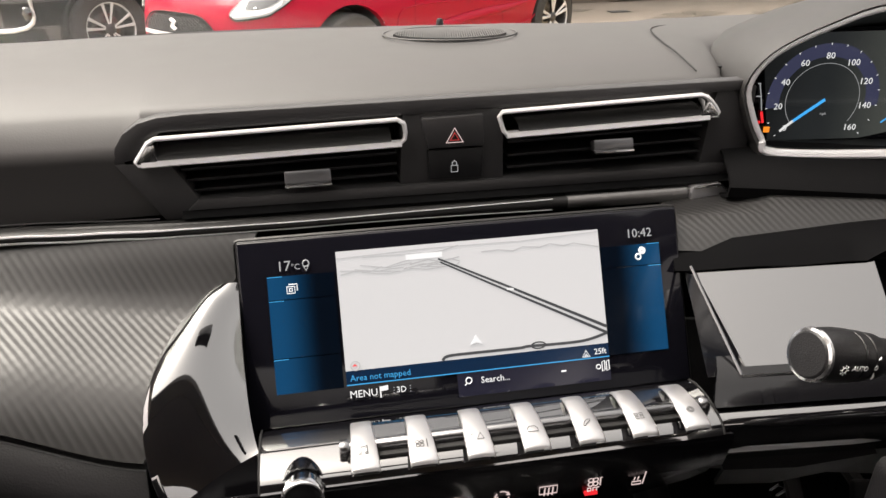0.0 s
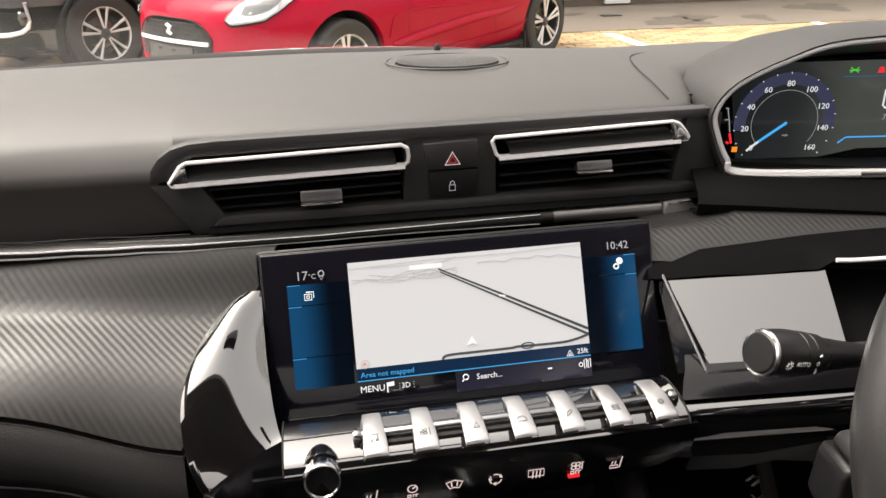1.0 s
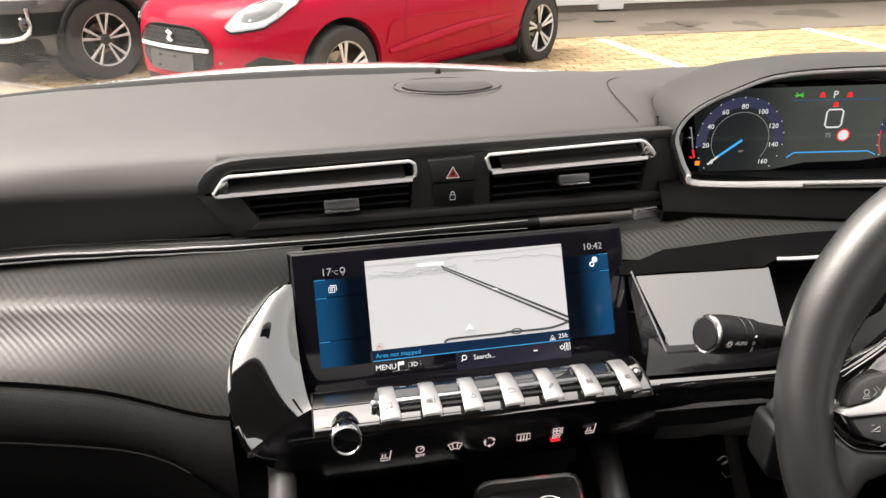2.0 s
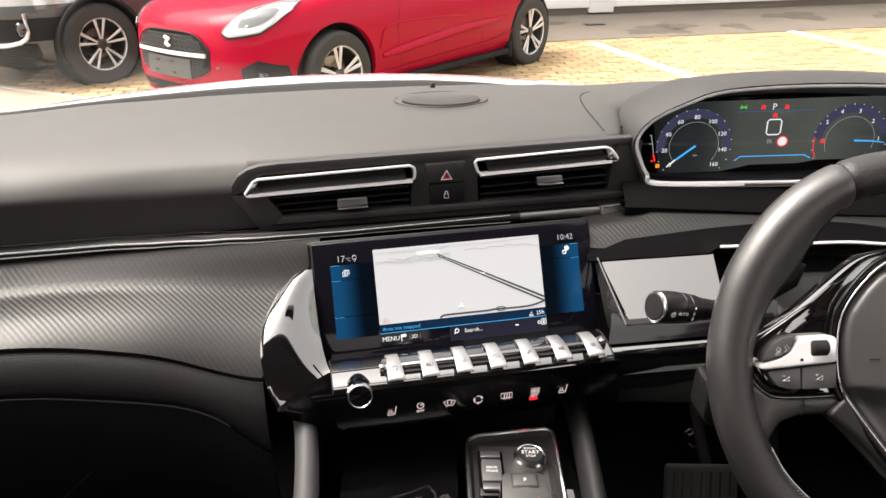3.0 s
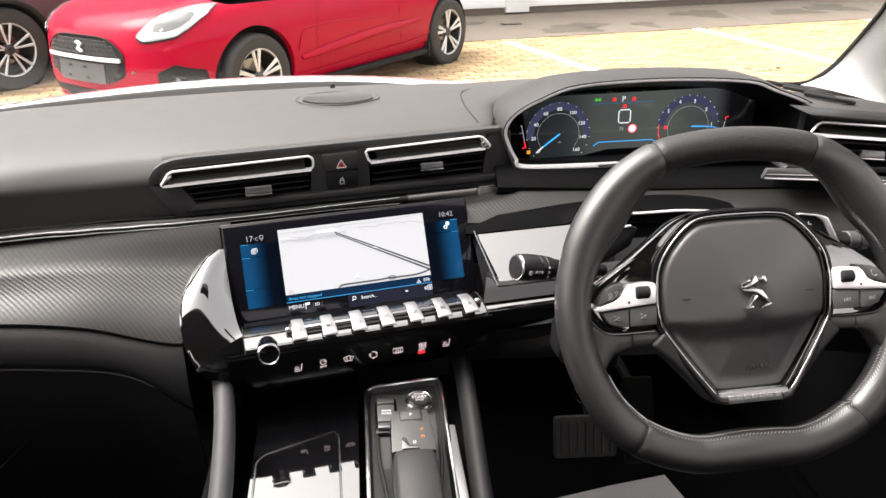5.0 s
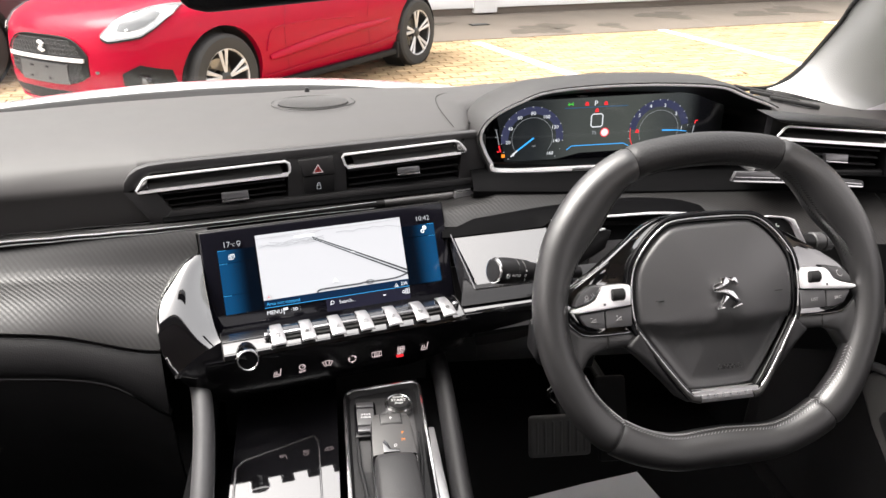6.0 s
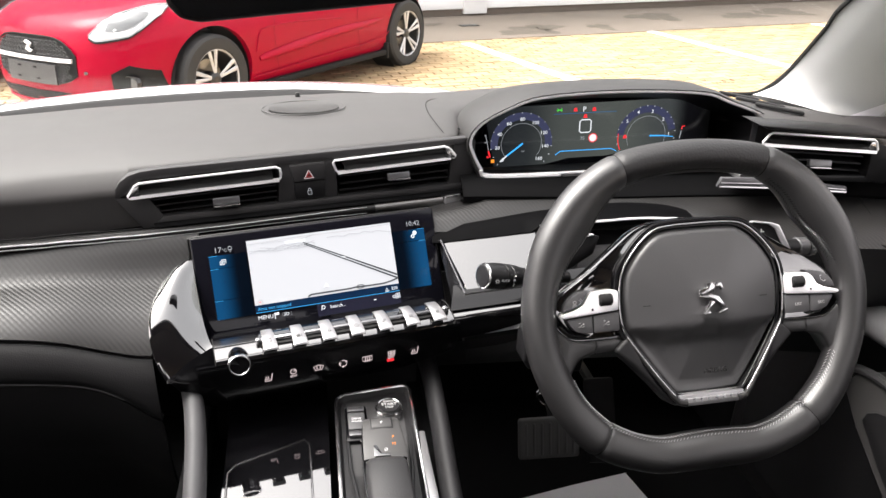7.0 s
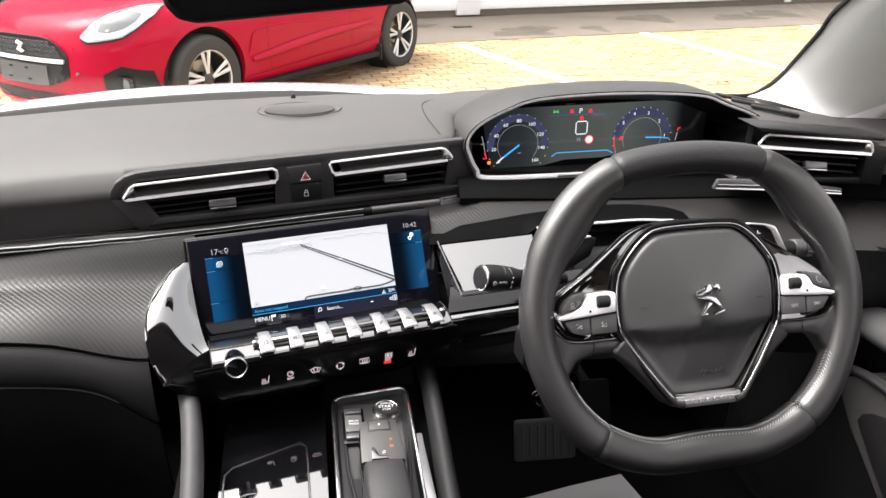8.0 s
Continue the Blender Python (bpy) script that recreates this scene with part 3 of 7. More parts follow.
def passenger_side():
    rows, fascia, door, line, line2 = [], [], [], [], []
    for k in range(61):
        f01 = k / 60
        x = lerp(-0.78, -0.16, f01)
        xf = lerp(-0.78, -0.176, f01)
        z0 = along(x, [(-0.78, -0.034), (-0.3, -0.0365), (-0.13, -0.042)])
        yb = knots(xf, [(-0.78, -0.100), (-0.32, -0.101), (-0.24, -0.107), (-0.176, -0.120)])
        zb = knots(xf, [(-0.78, -0.070), (-0.355, -0.0785), (-0.31, -0.0845), (-0.26, -0.0940), (-0.239, -0.1010), (-0.211, -0.1115), (-0.176, -0.1205)])
        zf = knots(xf, [(-0.78, -0.100), (-0.36, -0.1145), (-0.308, -0.1235), (-0.253, -0.1335), (-0.225, -0.1420), (-0.2066, -0.1520), (-0.196, -0.165), (-0.176, -0.190)])
        pts = [(-0.012, z0), (-0.024, z0 - 0.010)]
        for ty, tz in ((0.16, 0.30), (0.40, 0.44), (0.66, 0.58), (0.88, 0.82), (1.0, 1.0)):
            pts.append((lerp(-0.030, yb, ty) - 0.002, lerp(z0 - 0.018, zb, tz)))
        ends = [-0.116, -0.122, -0.141, -0.156, -0.164, -0.171, -0.1765]
        rows.append([(lerp(-0.78, p[0], f01), p[1], p[2]) for p in smooth_path([(e, y, z) for (y, z), e in zip(pts, ends)], 3)])
        f = [(yb + 0.006, zb - 0.001), (yb - 0.004, zb - 0.0035), (yb - 0.012, lerp(zb, zf, 0.4)), (yb - 0.016, lerp(zb, zf, 0.8)), (yb - 0.014, zf), (yb - 0.004, zf - 0.003)]
        fascia.append([(xf, y, z) for y, z in f])
        line.append((xf, yb - 0.0035, zb - 0.0030))
        if xf < -0.20:
            line2.append((xf, yb - 0.0140, zf - 0.0006))
        d = [(yb - 0.006, zf - 0.002), (yb - 0.011, zf - 0.005), (yb - 0.008, zf - 0.03), (yb + 0.02, zf - 0.10), (yb + 0.10, zf - 0.20), (yb + 0.12, zf - 0.30)]
        door.append([(xf, y, z) for y, z in d])
    part("weave_panel", sheet(rows, 0.003), CARBON, dash, "carbon-weave textured trim panel", angle=60)
    part("fascia", sheet(fascia, 0.003), DARK_TRIM, dash, "matt black lower fascia", angle=60)
    part("glovebox_lid", sheet(door, 0.003), DARK_TRIM, dash, "black glovebox lid", angle=60)
    part("fascia_line", tube(line, 0.0005, 5), DARK_GREY, dash, "fine edge under the weave panel")
    part("fascia_line", tube(line2, 0.0006, 5), DARK_GREY, dash, "fine edge over the glovebox")
    part("lid_seam", tube(smooth_path([(-0.46, -0.052, -0.330), (-0.4062, -0.062, -0.2925), (-0.3541, -0.070, -0.2440), (-0.3127, -0.078, -0.2060), (-0.300, -0.079, -0.2040), (-0.25, -0.079, -0.2090)], 4), 0.0009, 5), DARK_TRIM, dash, "moulded line in the footwell")


passenger_side()


# ---- touchscreen ----
screen = thing("touchscreen", SCREEN, "wide touchscreen showing a pale navigation map, lit", "touchscreen")
SW, SH = 0.2545, 0.1045
part("housing", box(0, 0.0098, -0.0048, SW, 0.014, SH, 0.0022, 3), HARD_BLACK, screen, "black screen housing")
part("glass_front", box(0, 0.0, -0.0048, SW - 0.0026, 0.006, SH - 0.0026, 0.0012, 3), SCREEN_GLASS, screen, "glossy black screen glass")
HW, HT, HB = SW / 2, SH / 2 - 0.0048, -SH / 2 - 0.0048
part("edge_line", tube([(-HW, 0.001, HB), (-HW, 0.001, HT - 0.002), (-HW + 0.0006, 0.001, HT - 0.0006), (-HW + 0.002, 0.001, HT), (HW - 0.002, 0.001, HT), (HW - 0.0006, 0.001, HT - 0.0006), (HW, 0.001, HT - 0.002), (HW, 0.001, HB)], 0.0006, 6), STRIP_GREY, screen, "thin grey metal edge of the screen")
part("edge_line", tube([(-HW - 0.001, 0.010, HB), (-HW - 0.001, 0.010, HT), (-HW + 0.001, 0.010, HT + 0.001), (HW - 0.001, 0.010, HT + 0.001), (HW + 0.001, 0.010, HT), (HW + 0.001, 0.010, HB)], 0.0006, 6), STRIP_GREY, screen)


# ---- stack below the screen ----
stack = thing("centre_stack", D, "piano-black centre stack below the touchscreen", "centre stack")
# profile of the ledge (y, z), from the foot of the screen to the front lip
LEDGE = [(-0.070, -0.1360), (-0.088, -0.1325), (-0.097, -0.1270), (-0.104, -0.1212), (-0.111, -0.1188), (-0.118, -0.1180), (-0.1245, -0.1180), (-0.130, -0.1187), (-0.136, -0.1199), (-0.141, -0.1217), (-0.1442, -0.1239), (-0.1458, -0.1266)]


def stack_parts():
    rows = [[(x, p.y, p.z) for p in smooth_path([(0, y, z) for y, z in LEDGE], 3)] for x in (-0.121, -0.06, 0.0, 0.06, 0.116)]
    part("chin_top", sheet(rows, 0.003), PIANO, stack, "glossy black ledge under the keys", angle=50)
    # switch panel: leans back below the lip
    rows = []
    for x in (-0.138, -0.10, 0.0, 0.06, 0.112, 0.122):
        e = 0.012 * max(0.0, (x - 0.06) / 0.06) ** 2
        rows.append([(x, -0.1454, -0.1268), (x, -0.1462, -0.1300), (x, -0.1436, -0.1400), (x, -0.1402, -0.1520), (x, -0.1352, -0.1660 + e), (x, -0.127, -0.181 + e), (x, -0.10, -0.199 + e), (x, -0.06, -0.205 + e)])
    part("chin", sheet(rows, 0.003), SWITCH_BLACK, stack, "black switch panel", angle=60)
    part("chin_seam", tube([(0.1165, y + 0.0002, z + 0.0004) for y, z in LEDGE[3:]], 0.0006, 5), RUBBER, stack, "joint beside the last key")
    part("chin_seam", tube([(-0.1212, y + 0.0002, z + 0.0004) for y, z in LEDGE[3:]], 0.0006, 5), RUBBER, stack, "joint beside the knob")
    # wing beside the screen: inner slope, crest, then a face that rolls away to the carbon panel
    curve = lambda p, t: (1 - t) ** 2 * Vector(p[0]) + 2 * t * (1 - t) * Vector(p[1]) + t * t * Vector(p[2])
    inner = [(-0.1285, -0.0560, -0.0575), (-0.1290, -0.1000, -0.1130), (-0.1215, -0.1240, -0.1186)]
    outer = [(-0.1475, -0.0480, -0.0665), (-0.1922, -0.1140, -0.0830), (-0.1660, -0.1375, -0.1385)]
    cols = []
    for k in range(25):
        a, c = curve(inner, k / 24), curve(outer, k / 24)
        b = Vector((-0.35, -0.45, 0.82))
        full = 0.0030 + 0.0065 * math.sin(math.pi * (k / 24) ** 0.52)
        row = [lerp(a, c, u / 12) + b * full * math.sin(math.pi * (u / 12) ** 0.9) for u in range(13)]
        for dx, dy, dz in ((-0.0006, 0.0006, -0.0008), (-0.0004, 0.0030, -0.0030), (0.002, 0.012, -0.010), (0.008, 0.030, -0.022)):
            row.append(c + Vector((dx, dy, dz)))
        cols.append(row)
    part("side_wing", sheet(cols, 0.002), PIANO, stack, "glossy black wing beside the screen", angle=50)
    face_top = [cols[-1][k] for k in range(0, 13, 2)]
    face_low = [(-0.1210, -0.1400, -0.1520), (-0.1290, -0.1400, -0.1545), (-0.1370, -0.1420, -0.1545), (-0.1440, -0.1425, -0.1525), (-0.1510, -0.1420, -0.1490), (-0.1580, -0.1400, -0.1450), (-0.1640, -0.1378, -0.1405)]
    mids = [(Vector(p) + Vector(q)) / 2 + Vector((-0.001, -0.003, 0.0)) for p, q in zip(face_top, face_low)]
    foot = [Vector(q) + Vector((0.012, 0.030, -0.040)) for q in face_low]
    part("wing_face", sheet([face_top, mids, face_low, foot], 0.002), SWITCH_BLACK, stack, "glossy black front of the wing", angle=60)
    part("wing_line", tube([(-0.1650, -0.1415, -0.1345), (-0.1560, -0.1450, -0.1372), (-0.1465, -0.1470, -0.1390)], 0.0004, 5), DARK_CHROME, stack, "thin joint line low on the wing")
    # sloping panel towards the driver, in a dark recess
    face = []
    for k in range(5):
        f = k / 4
        face.append([(lerp(0.1305, 0.2314, f), lerp(-0.0675, -0.0835, f), lerp(-0.0725, -0.0645, f)), (lerp(0.1348, 0.2267, f), lerp(-0.0933, -0.1088, f), lerp(-0.0893, -0.0825, f)), (lerp(0.139, 0.222, f), lerp(-0.119, -0.134, f), lerp(-0.106, -0.1005, f))])
    part("shelf_panel", sheet(face, 0.003), PIANO, stack, "sloping glossy black panel behind the stalk", angle=25)
    part("shelf_side", sheet([[(0.2325, -0.083, -0.066), (0.2280, -0.108, -0.084), (0.2235, -0.133, -0.102)], [(0.250, -0.050, -0.068), (0.250, -0.070, -0.095), (0.25, -0.09, -0.13)]], 0.002), MATT_BLACK, stack, "matt black side of the panel recess", angle=40)
    part("shelf_cheek", sheet([[(0.1280, -0.045, -0.056), (0.1280, -0.078, -0.088), (0.1285, -0.105, -0.120)], [(0.1310, -0.061, -0.065), (0.1345, -0.0935, -0.0875), (0.1385, -0.1235, -0.1070)]], 0.002), BLACK_GLOSS, stack, "glossy black cheek beside the screen", angle=40)
    part("cheek_edge", tube([(0.1268, -0.0700, -0.0665), (0.1303, -0.0960, -0.0850), (0.1345, -0.1245, -0.1058)], 0.0008, 6), DARK_CHROME, stack, "bright edge of the cheek")
    rows, lip = [], []
    for x in (0.1168, 0.13, 0.16, 0.20, 0.24, 0.27, 0.31):
        d = (x - 0.13) * 0.16
        u = d * 0.40
        rows.append([(x + 0.010, -0.112 - d, -0.1040 + u), (x + 0.006, -0.1215 - d, -0.1075 + u), (x + 0.003, -0.1265 - d, -0.1120 + u), (x, -0.1330 - d, -0.1178 + u), (x, -0.1350 - d, -0.1192 + u)])
        lip.append([(x, -0.1346 - d, -0.1190 + u), (x, -0.1395 - d, -0.1200 + u), (x, -0.1425 - d, -0.1212 + u), (x, -0.1440 - d, -0.1240 + u), (x, -0.1415 - d, -0.1400 + u), (x, -0.125 - d, -0.1630 + u), (x, -0.07 - d, -0.178 + u)])
    part("shelf_edge", sheet(rows, 0.003), BLACK_GLOSS, stack, "black recess under the panel", angle=50)
    part("shelf_lip", sheet(lip, 0.003), PIANO, stack, "glossy black lip of the shelf", angle=50)
    wedge = [[(0.140, -0.085, -0.168), (0.143, -0.112, -0.184), (0.150, -0.095, -0.212)], [(0.180, -0.100, -0.162), (0.180, -0.126, -0.176), (0.180, -0.108, -0.204)], [(0.222, -0.110, -0.152), (0.222, -0.136, -0.164), (0.222, -0.118, -0.190)]]
    part("knee_wedge", sheet(wedge, 0.003), DARK_TRIM, stack, "dark grey wedge under the shelf", angle=25)
    rail = [(x, -0.1240 - (x - 0.13) * 0.17, -0.1070 + (x - 0.13) * 0.066) for x in (0.1345, 0.16, 0.19, 0.22, 0.26)]
    part("shelf_line", tube(rail, 0.0009, 6), CHROME, stack, "thin chrome line under the panel")


stack_parts()


def keys():
    for k in range(7):
        x = lerp(-0.0702, 0.0992, k / 6)
        key = thing("toggle_key", D @ pose(x, 0, 0), "satin silver toggle key below the touchscreen", "toggle key", "toggle keys below the touchscreen")
        rows = []
        for y, z, w in ((-0.1120, -0.1168, 0.0053), (-0.1150, -0.1150, 0.0055), (-0.1200, -0.1138, 0.0057), (-0.1270, -0.1132, 0.0060), (-0.1350, -0.1134, 0.0065), (-0.1425, -0.1145, 0.0069), (-0.1455, -0.1151, 0.0070), (-0.1480, -0.1160, 0.0070), (-0.1492, -0.1170, 0.0069), (-0.1494, -0.1178, 0.0067)):
            rows.append([(-w, y, z - 0.0007), (-w * 0.96, y, z), (-w * 0.86, y, z + 0.0004), (0, y, z + 0.0006), (w * 0.86, y, z + 0.0004), (w * 0.96, y, z), (w, y, z - 0.0007)])
        part("blade", sheet(rows, 0.0018), SILVER, key, angle=50)
        part("shank", box(0, -0.131, -0.1175, 0.009, 0.026, 0.006, 0.001), BLACK_GLOSS, key, "black arm under the key")
    bm = lathe([(0.0001, -0.0805), (0.0030, -0.0805), (0.0036, -0.0795), (0.0036, 0.1095), (0.0030, 0.1105), (0.0001, 0.1105)], 20, axis="x", m=pose(0, -0.1310, -0.1170))
    part("key_roller", bm, DARK_CHROME, stack, "dark metal roller behind the keys")
    part("key_bed", box(0.0145, -0.1300, -0.1200, 0.186, 0.0155, 0.0040, 0.001), RUBBER, stack, "dark slot behind the keys")
    for x in (-0.0800, 0.1095):
        part("roller_cap", lathe([(0.0001, -0.002), (0.0042, -0.002), (0.0048, -0.001), (0.0048, 0.002), (0.0042, 0.003), (0.0001, 0.003)], 20, axis="x", m=pose(x, -0.1310, -0.1172)), DARK_CHROME, stack, "metal end of the roller")


keys()

knob = thing("volume_knob", D @ pose(-0.1005, -0.1470, -0.1262, -14, 0, 0), "round black volume knob with a chrome ring", "knob")
part("body", lathe([(0.0001, 0.02), (0.0094, 0.02), (0.0096, -0.004), (0.0090, -0.0085), (0.0001, -0.0080)], 32), PIANO, knob)
part("ring", lathe([(0.0086, -0.0086), (0.0091, -0.0096), (0.0098, -0.0095), (0.0104, -0.0080), (0.0104, -0.0050), (0.0096, -0.0040)], 32), CHROME, knob, "chrome ring")
part("collar", lathe([(0.0098, 0.004), (0.0108, 0.0035), (0.0112, 0.006), (0.0112, 0.018)], 32), BLACK_GLOSS, knob, "black collar of the knob")


# ---- cluster ----
cluster = thing("instrument_cluster", K, "lit digital instrument cluster under a black hood", "instrument cluster")
BEZEL = [(-0.158, 0.027), (-0.154, 0.009), (-0.146, -0.007), (-0.135, -0.016), (-0.051, -0.019), (0.05, -0.020), (0.165, -0.016), (0.192, 0.008), (0.200, 0.033), (0.1515, 0.0547), (0.114, 0.067), (0.017, 0.0735), (-0.074, 0.0715), (-0.113, 0.061), (-0.145, 0.0455)]


def hood():
    ring = smooth_path([(x, 0, z) for x, z in BEZEL], 4, closed=True)
    c = Vector((0.016, 0, 0.03))

    def scaled(s, sz, y, dz=0.0):
        return [(c.x + (p.x - c.x) * s, y, c.z + (p.z - c.z) * sz + dz) for p in ring]
    rows = [scaled(0.97, 0.96, 0.004, -0.021), scaled(0.985, 0.97, -0.056), scaled(1.0, 1.0, -0.060)]
    part("inner_hood", loft(rows, closed=True, caps=False), HARD_BLACK, cluster, "black inner cluster hood", angle=50)
    part("bezel", tube(scaled(1.0, 1.0, -0.061), 0.0021, 8, closed=True, up=(0, 1, 0)), BRIGHT_TRIM, cluster, "satin metal bezel line", angle=60)
    low = [p for p in smooth_path([(x, -0.063, z - 0.0015) for x, z in BEZEL[2:5]], 5)]
    part("bezel_foot", tube(low, 0.0022, 8, flat=1.0, up=(0, 1, 0)), BRIGHT_TRIM, cluster, "bright chrome lower bezel")
    rows = [scaled(1.0, 1.0, -0.0605), scaled(1.022, 1.07, -0.064), scaled(1.036, 1.12, -0.05), scaled(1.045, 1.13, 0.0, -0.004), scaled(1.03, 1.05, 0.06, -0.015), scaled(0.95, 0.8, 0.13, -0.035)]
    part("hood_skin", loft(rows, closed=True, caps=False), HOOD_SKIN, cluster, "grained black hood skin", angle=60)
    part("dial_panel", box(0.004, 0.006, 0.008, 0.285, 0.006, 0.082), SCREEN_GLASS, cluster, "dark display glass")


hood()


# ---- driver side of the dash ----
drv = thing("driver_dash_panel", CAR, "black driver-side dash panel with carbon-weave trim", "dashboard panel")


def driver_side():
    rows, low = [], []
    for k in range(31):
        x = lerp(0.135, 0.76, k / 30)
        d = 0.03 * max(0, (x - 0.55) / 0.2) ** 2
        g = along(x, [(0.36, 0.0), (0.47, 1.0)])
        rows.append([(x, 0.625 - d, 0.893), (x, 0.605 - d, 0.889), (x, lerp(0.597, 0.575, g) - d, lerp(0.886, 0.8840, g)), (x, lerp(0.588, 0.550, g) - d, lerp(0.880, 0.8765, g)), (x, lerp(0.577, 0.530, g) - d, lerp(0.872, 0.8670, g)), (x, lerp(0.566, 0.518, g) - d, lerp(0.864, 0.8560, g))])
        low.append([(x, lerp(0.60, 0.522, g) - d, lerp(0.80, 0.8555, g)), (x, lerp(0.60, 0.530, g) - d, lerp(0.78, 0.82, g)), (x, 0.56 - d, 0.74), (x, 0.62 - d, 0.66)])
    rows = [[(x, y, min(z, along(x, [(0.135, 0.876), (0.172, 0.881), (0.20, 0.893)]))) for x, y, z in r] for r in rows]
    part("weave_panel", sheet(rows, 0.003), CARBON, drv, "carbon-weave textured trim panel", angle=60)
    part("knee_panel", sheet(low, 0.003), DARK_TRIM, drv, "black knee panel below the trim", angle=60)
    rows = []
    for k in range(31):
        x = lerp(0.172, 0.74, k / 30)
        d = 0.03 * max(0, (x - 0.55) / 0.2) ** 2
        z = along(x, [(0.17, 0.912), (0.34, 0.910), (0.6, 0.912)])
        rows.append([(x, 0.64 - d, z - 0.001), (x, 0.622 - d, z - 0.006), (x, 0.606 - d, z - 0.013), (x, 0.600 - d, z - 0.020), (x, 0.602 - d, z - 0.027), (x, 0.612 - d, z - 0.031), (x, 0.63 - d, z - 0.033)])
    part("ledge", sheet(rows, 0.002), MATT_BLACK, drv, "black ledge below the cluster", angle=50)
    rows = []
    for k in range(13):
        x = lerp(0.525, 0.78, k / 12)
        h = along(x, [(0.5, 0.983), (0.6, 0.974), (0.72, 0.960)])
        rows.append([(x, 0.95, h - 0.06), (x, 0.84, h - 0.026), (x, 0.76, h - 0.008), (x, 0.68, h + 0.004), (x, 0.60, h + 0.0), (x, 0.580, h - 0.006)])
    seam = smooth_path([(0.661, 0.590, 0.8890), (0.658, 0.573, 0.8850), (0.655, 0.554, 0.8790), (0.653, 0.533, 0.8705), (0.651, 0.5205, 0.8630), (0.646, 0.5120, 0.8560)], 4)
    part("panel_seam", tube(seam, 0.0012, 6), RUBBER, drv, "dark stitched joint towards the door")
    part("corner_pad", sheet(rows, 0.003), DASH_SOFT, drv, "grained black corner pad with demister slot", angle=60)


driver_side()


def column_cowl():
    """Black brow that runs from the screen over the shelf panel and the steering column."""
    rows, under, lip = [], [], []
    back = smooth_path([(0.132, 0, 0.8655), (0.191, 0, 0.8725), (0.25, 0, 0.8797), (0.30, 0, 0.8850), (0.35, 0, 0.888), (0.39, 0, 0.8875), (0.421, 0, 0.884), (0.442, 0, 0.878), (0.462, 0, 0.866)], 6)
    for p in back:
        x, zb = p[0], p[2]
        zl = along(x, [(0.132, 0.856), (0.188, 0.861), (0.243, 0.8665), (0.250, 0.8735), (0.308, 0.878), (0.37, 0.881), (0.407, 0.880), (0.43, 0.876), (0.462, 0.858)])
        rows.append([(x, 0.612, zb - 0.008), (x, 0.585, zb - 0.001), (x, 0.574, zb), (x, 0.564, lerp(zb, zl, 0.42)), (x, 0.557, zl + 0.0012), (x, 0.555, zl), (x, 0.557, zl - 0.002), (x, 0.572, zl - 0.004)])
        if x > 0.247:
            lip.append((x, 0.5545, zl))
            under.append([(x, 0.570, zl - 0.003), (x, 0.574, zl - 0.02), (x, 0.55, zl - 0.045), (x, 0.51, zl - 0.08), (x, 0.49, zl - 0.12)])
    part("column_brow", sheet(rows, 0.002), BROW_BLACK, drv, "black brow over panel and steering column", angle=50)
    part("column_cowl", sheet(under, 0.003), MATT_BLACK, drv, "black recess below the brow", angle=50)
    part("cowl_line", tube([p for p in lip if p[0] < 0.43], 0.0015, 6), BRIGHT_TRIM, drv, "thin bright lip of the brow")


column_cowl()


def outer_strip():
    tip = prism([(0.4535, 0.9150), (0.4575, 0.9262), (0.52, 0.9255), (0.6171, 0.9140), (0.6190, 0.9100), (0.6175, 0.9065), (0.5892, 0.9080), (0.5157, 0.9125)], 0.560, 0.565, 0.0012)
    part("outer_strip", tip, SATIN_DARK, drv, "satin metal strip below the outer vent")
    part("outer_strip_line", tube([(0.4555, 0.5590, 0.9160), (0.5157, 0.5590, 0.9140), (0.5892, 0.5590, 0.9096), (0.6165, 0.5590, 0.9080)], 0.0013, 6), CHROME, drv, "bright line of the strip")
    part("outer_strip_line", tube([(0.4570, 0.5590, 0.9205), (0.5157, 0.5590, 0.9190), (0.5892, 0.5590, 0.9135), (0.6150, 0.5590, 0.9112)], 0.0006, 6), CHROME, drv)
    bm = bmesh.new()
    prism([(0.512, 0.978), (0.655, 0.968), (0.665, 0.955), (0.655, 0.925), (0.515, 0.928), (0.512, 0.96)], 0.598, 0.61, bm=bm)
    prism([(0.485, 0.9275), (0.655, 0.9245), (0.655, 0.9160), (0.48, 0.9220)], 0.568, 0.61, 0.002, bm=bm)
    prism([(0.640, 0.966), (0.668, 0.960), (0.672, 0.915), (0.645, 0.918)], 0.566, 0.61, 0.002, bm=bm)
    prism([(0.494, 0.985), (0.662, 0.9735), (0.660, 0.9690), (0.505, 0.9800)], 0.566, 0.61, 0.002, bm=bm)
    part("vent_surround", bm, HARD_BLACK, drv, "matt black surround of the outer vent")
    for k, (x, y, w) in enumerate(((0.545, 0.705, 0.050), (0.560, 0.680, 0.060), (0.572, 0.655, 0.058))):
        h = along(x, [(0.5, 0.983), (0.6, 0.974), (0.72, 0.960)])
        part("demister_slot", box(0, 0, 0, w, 0.010, 0.004, 0.0015, m=pose(x, y, h + 0.0066, 0, 6, -22)), RUBBER, drv, "dark demister slot" if not k else "")


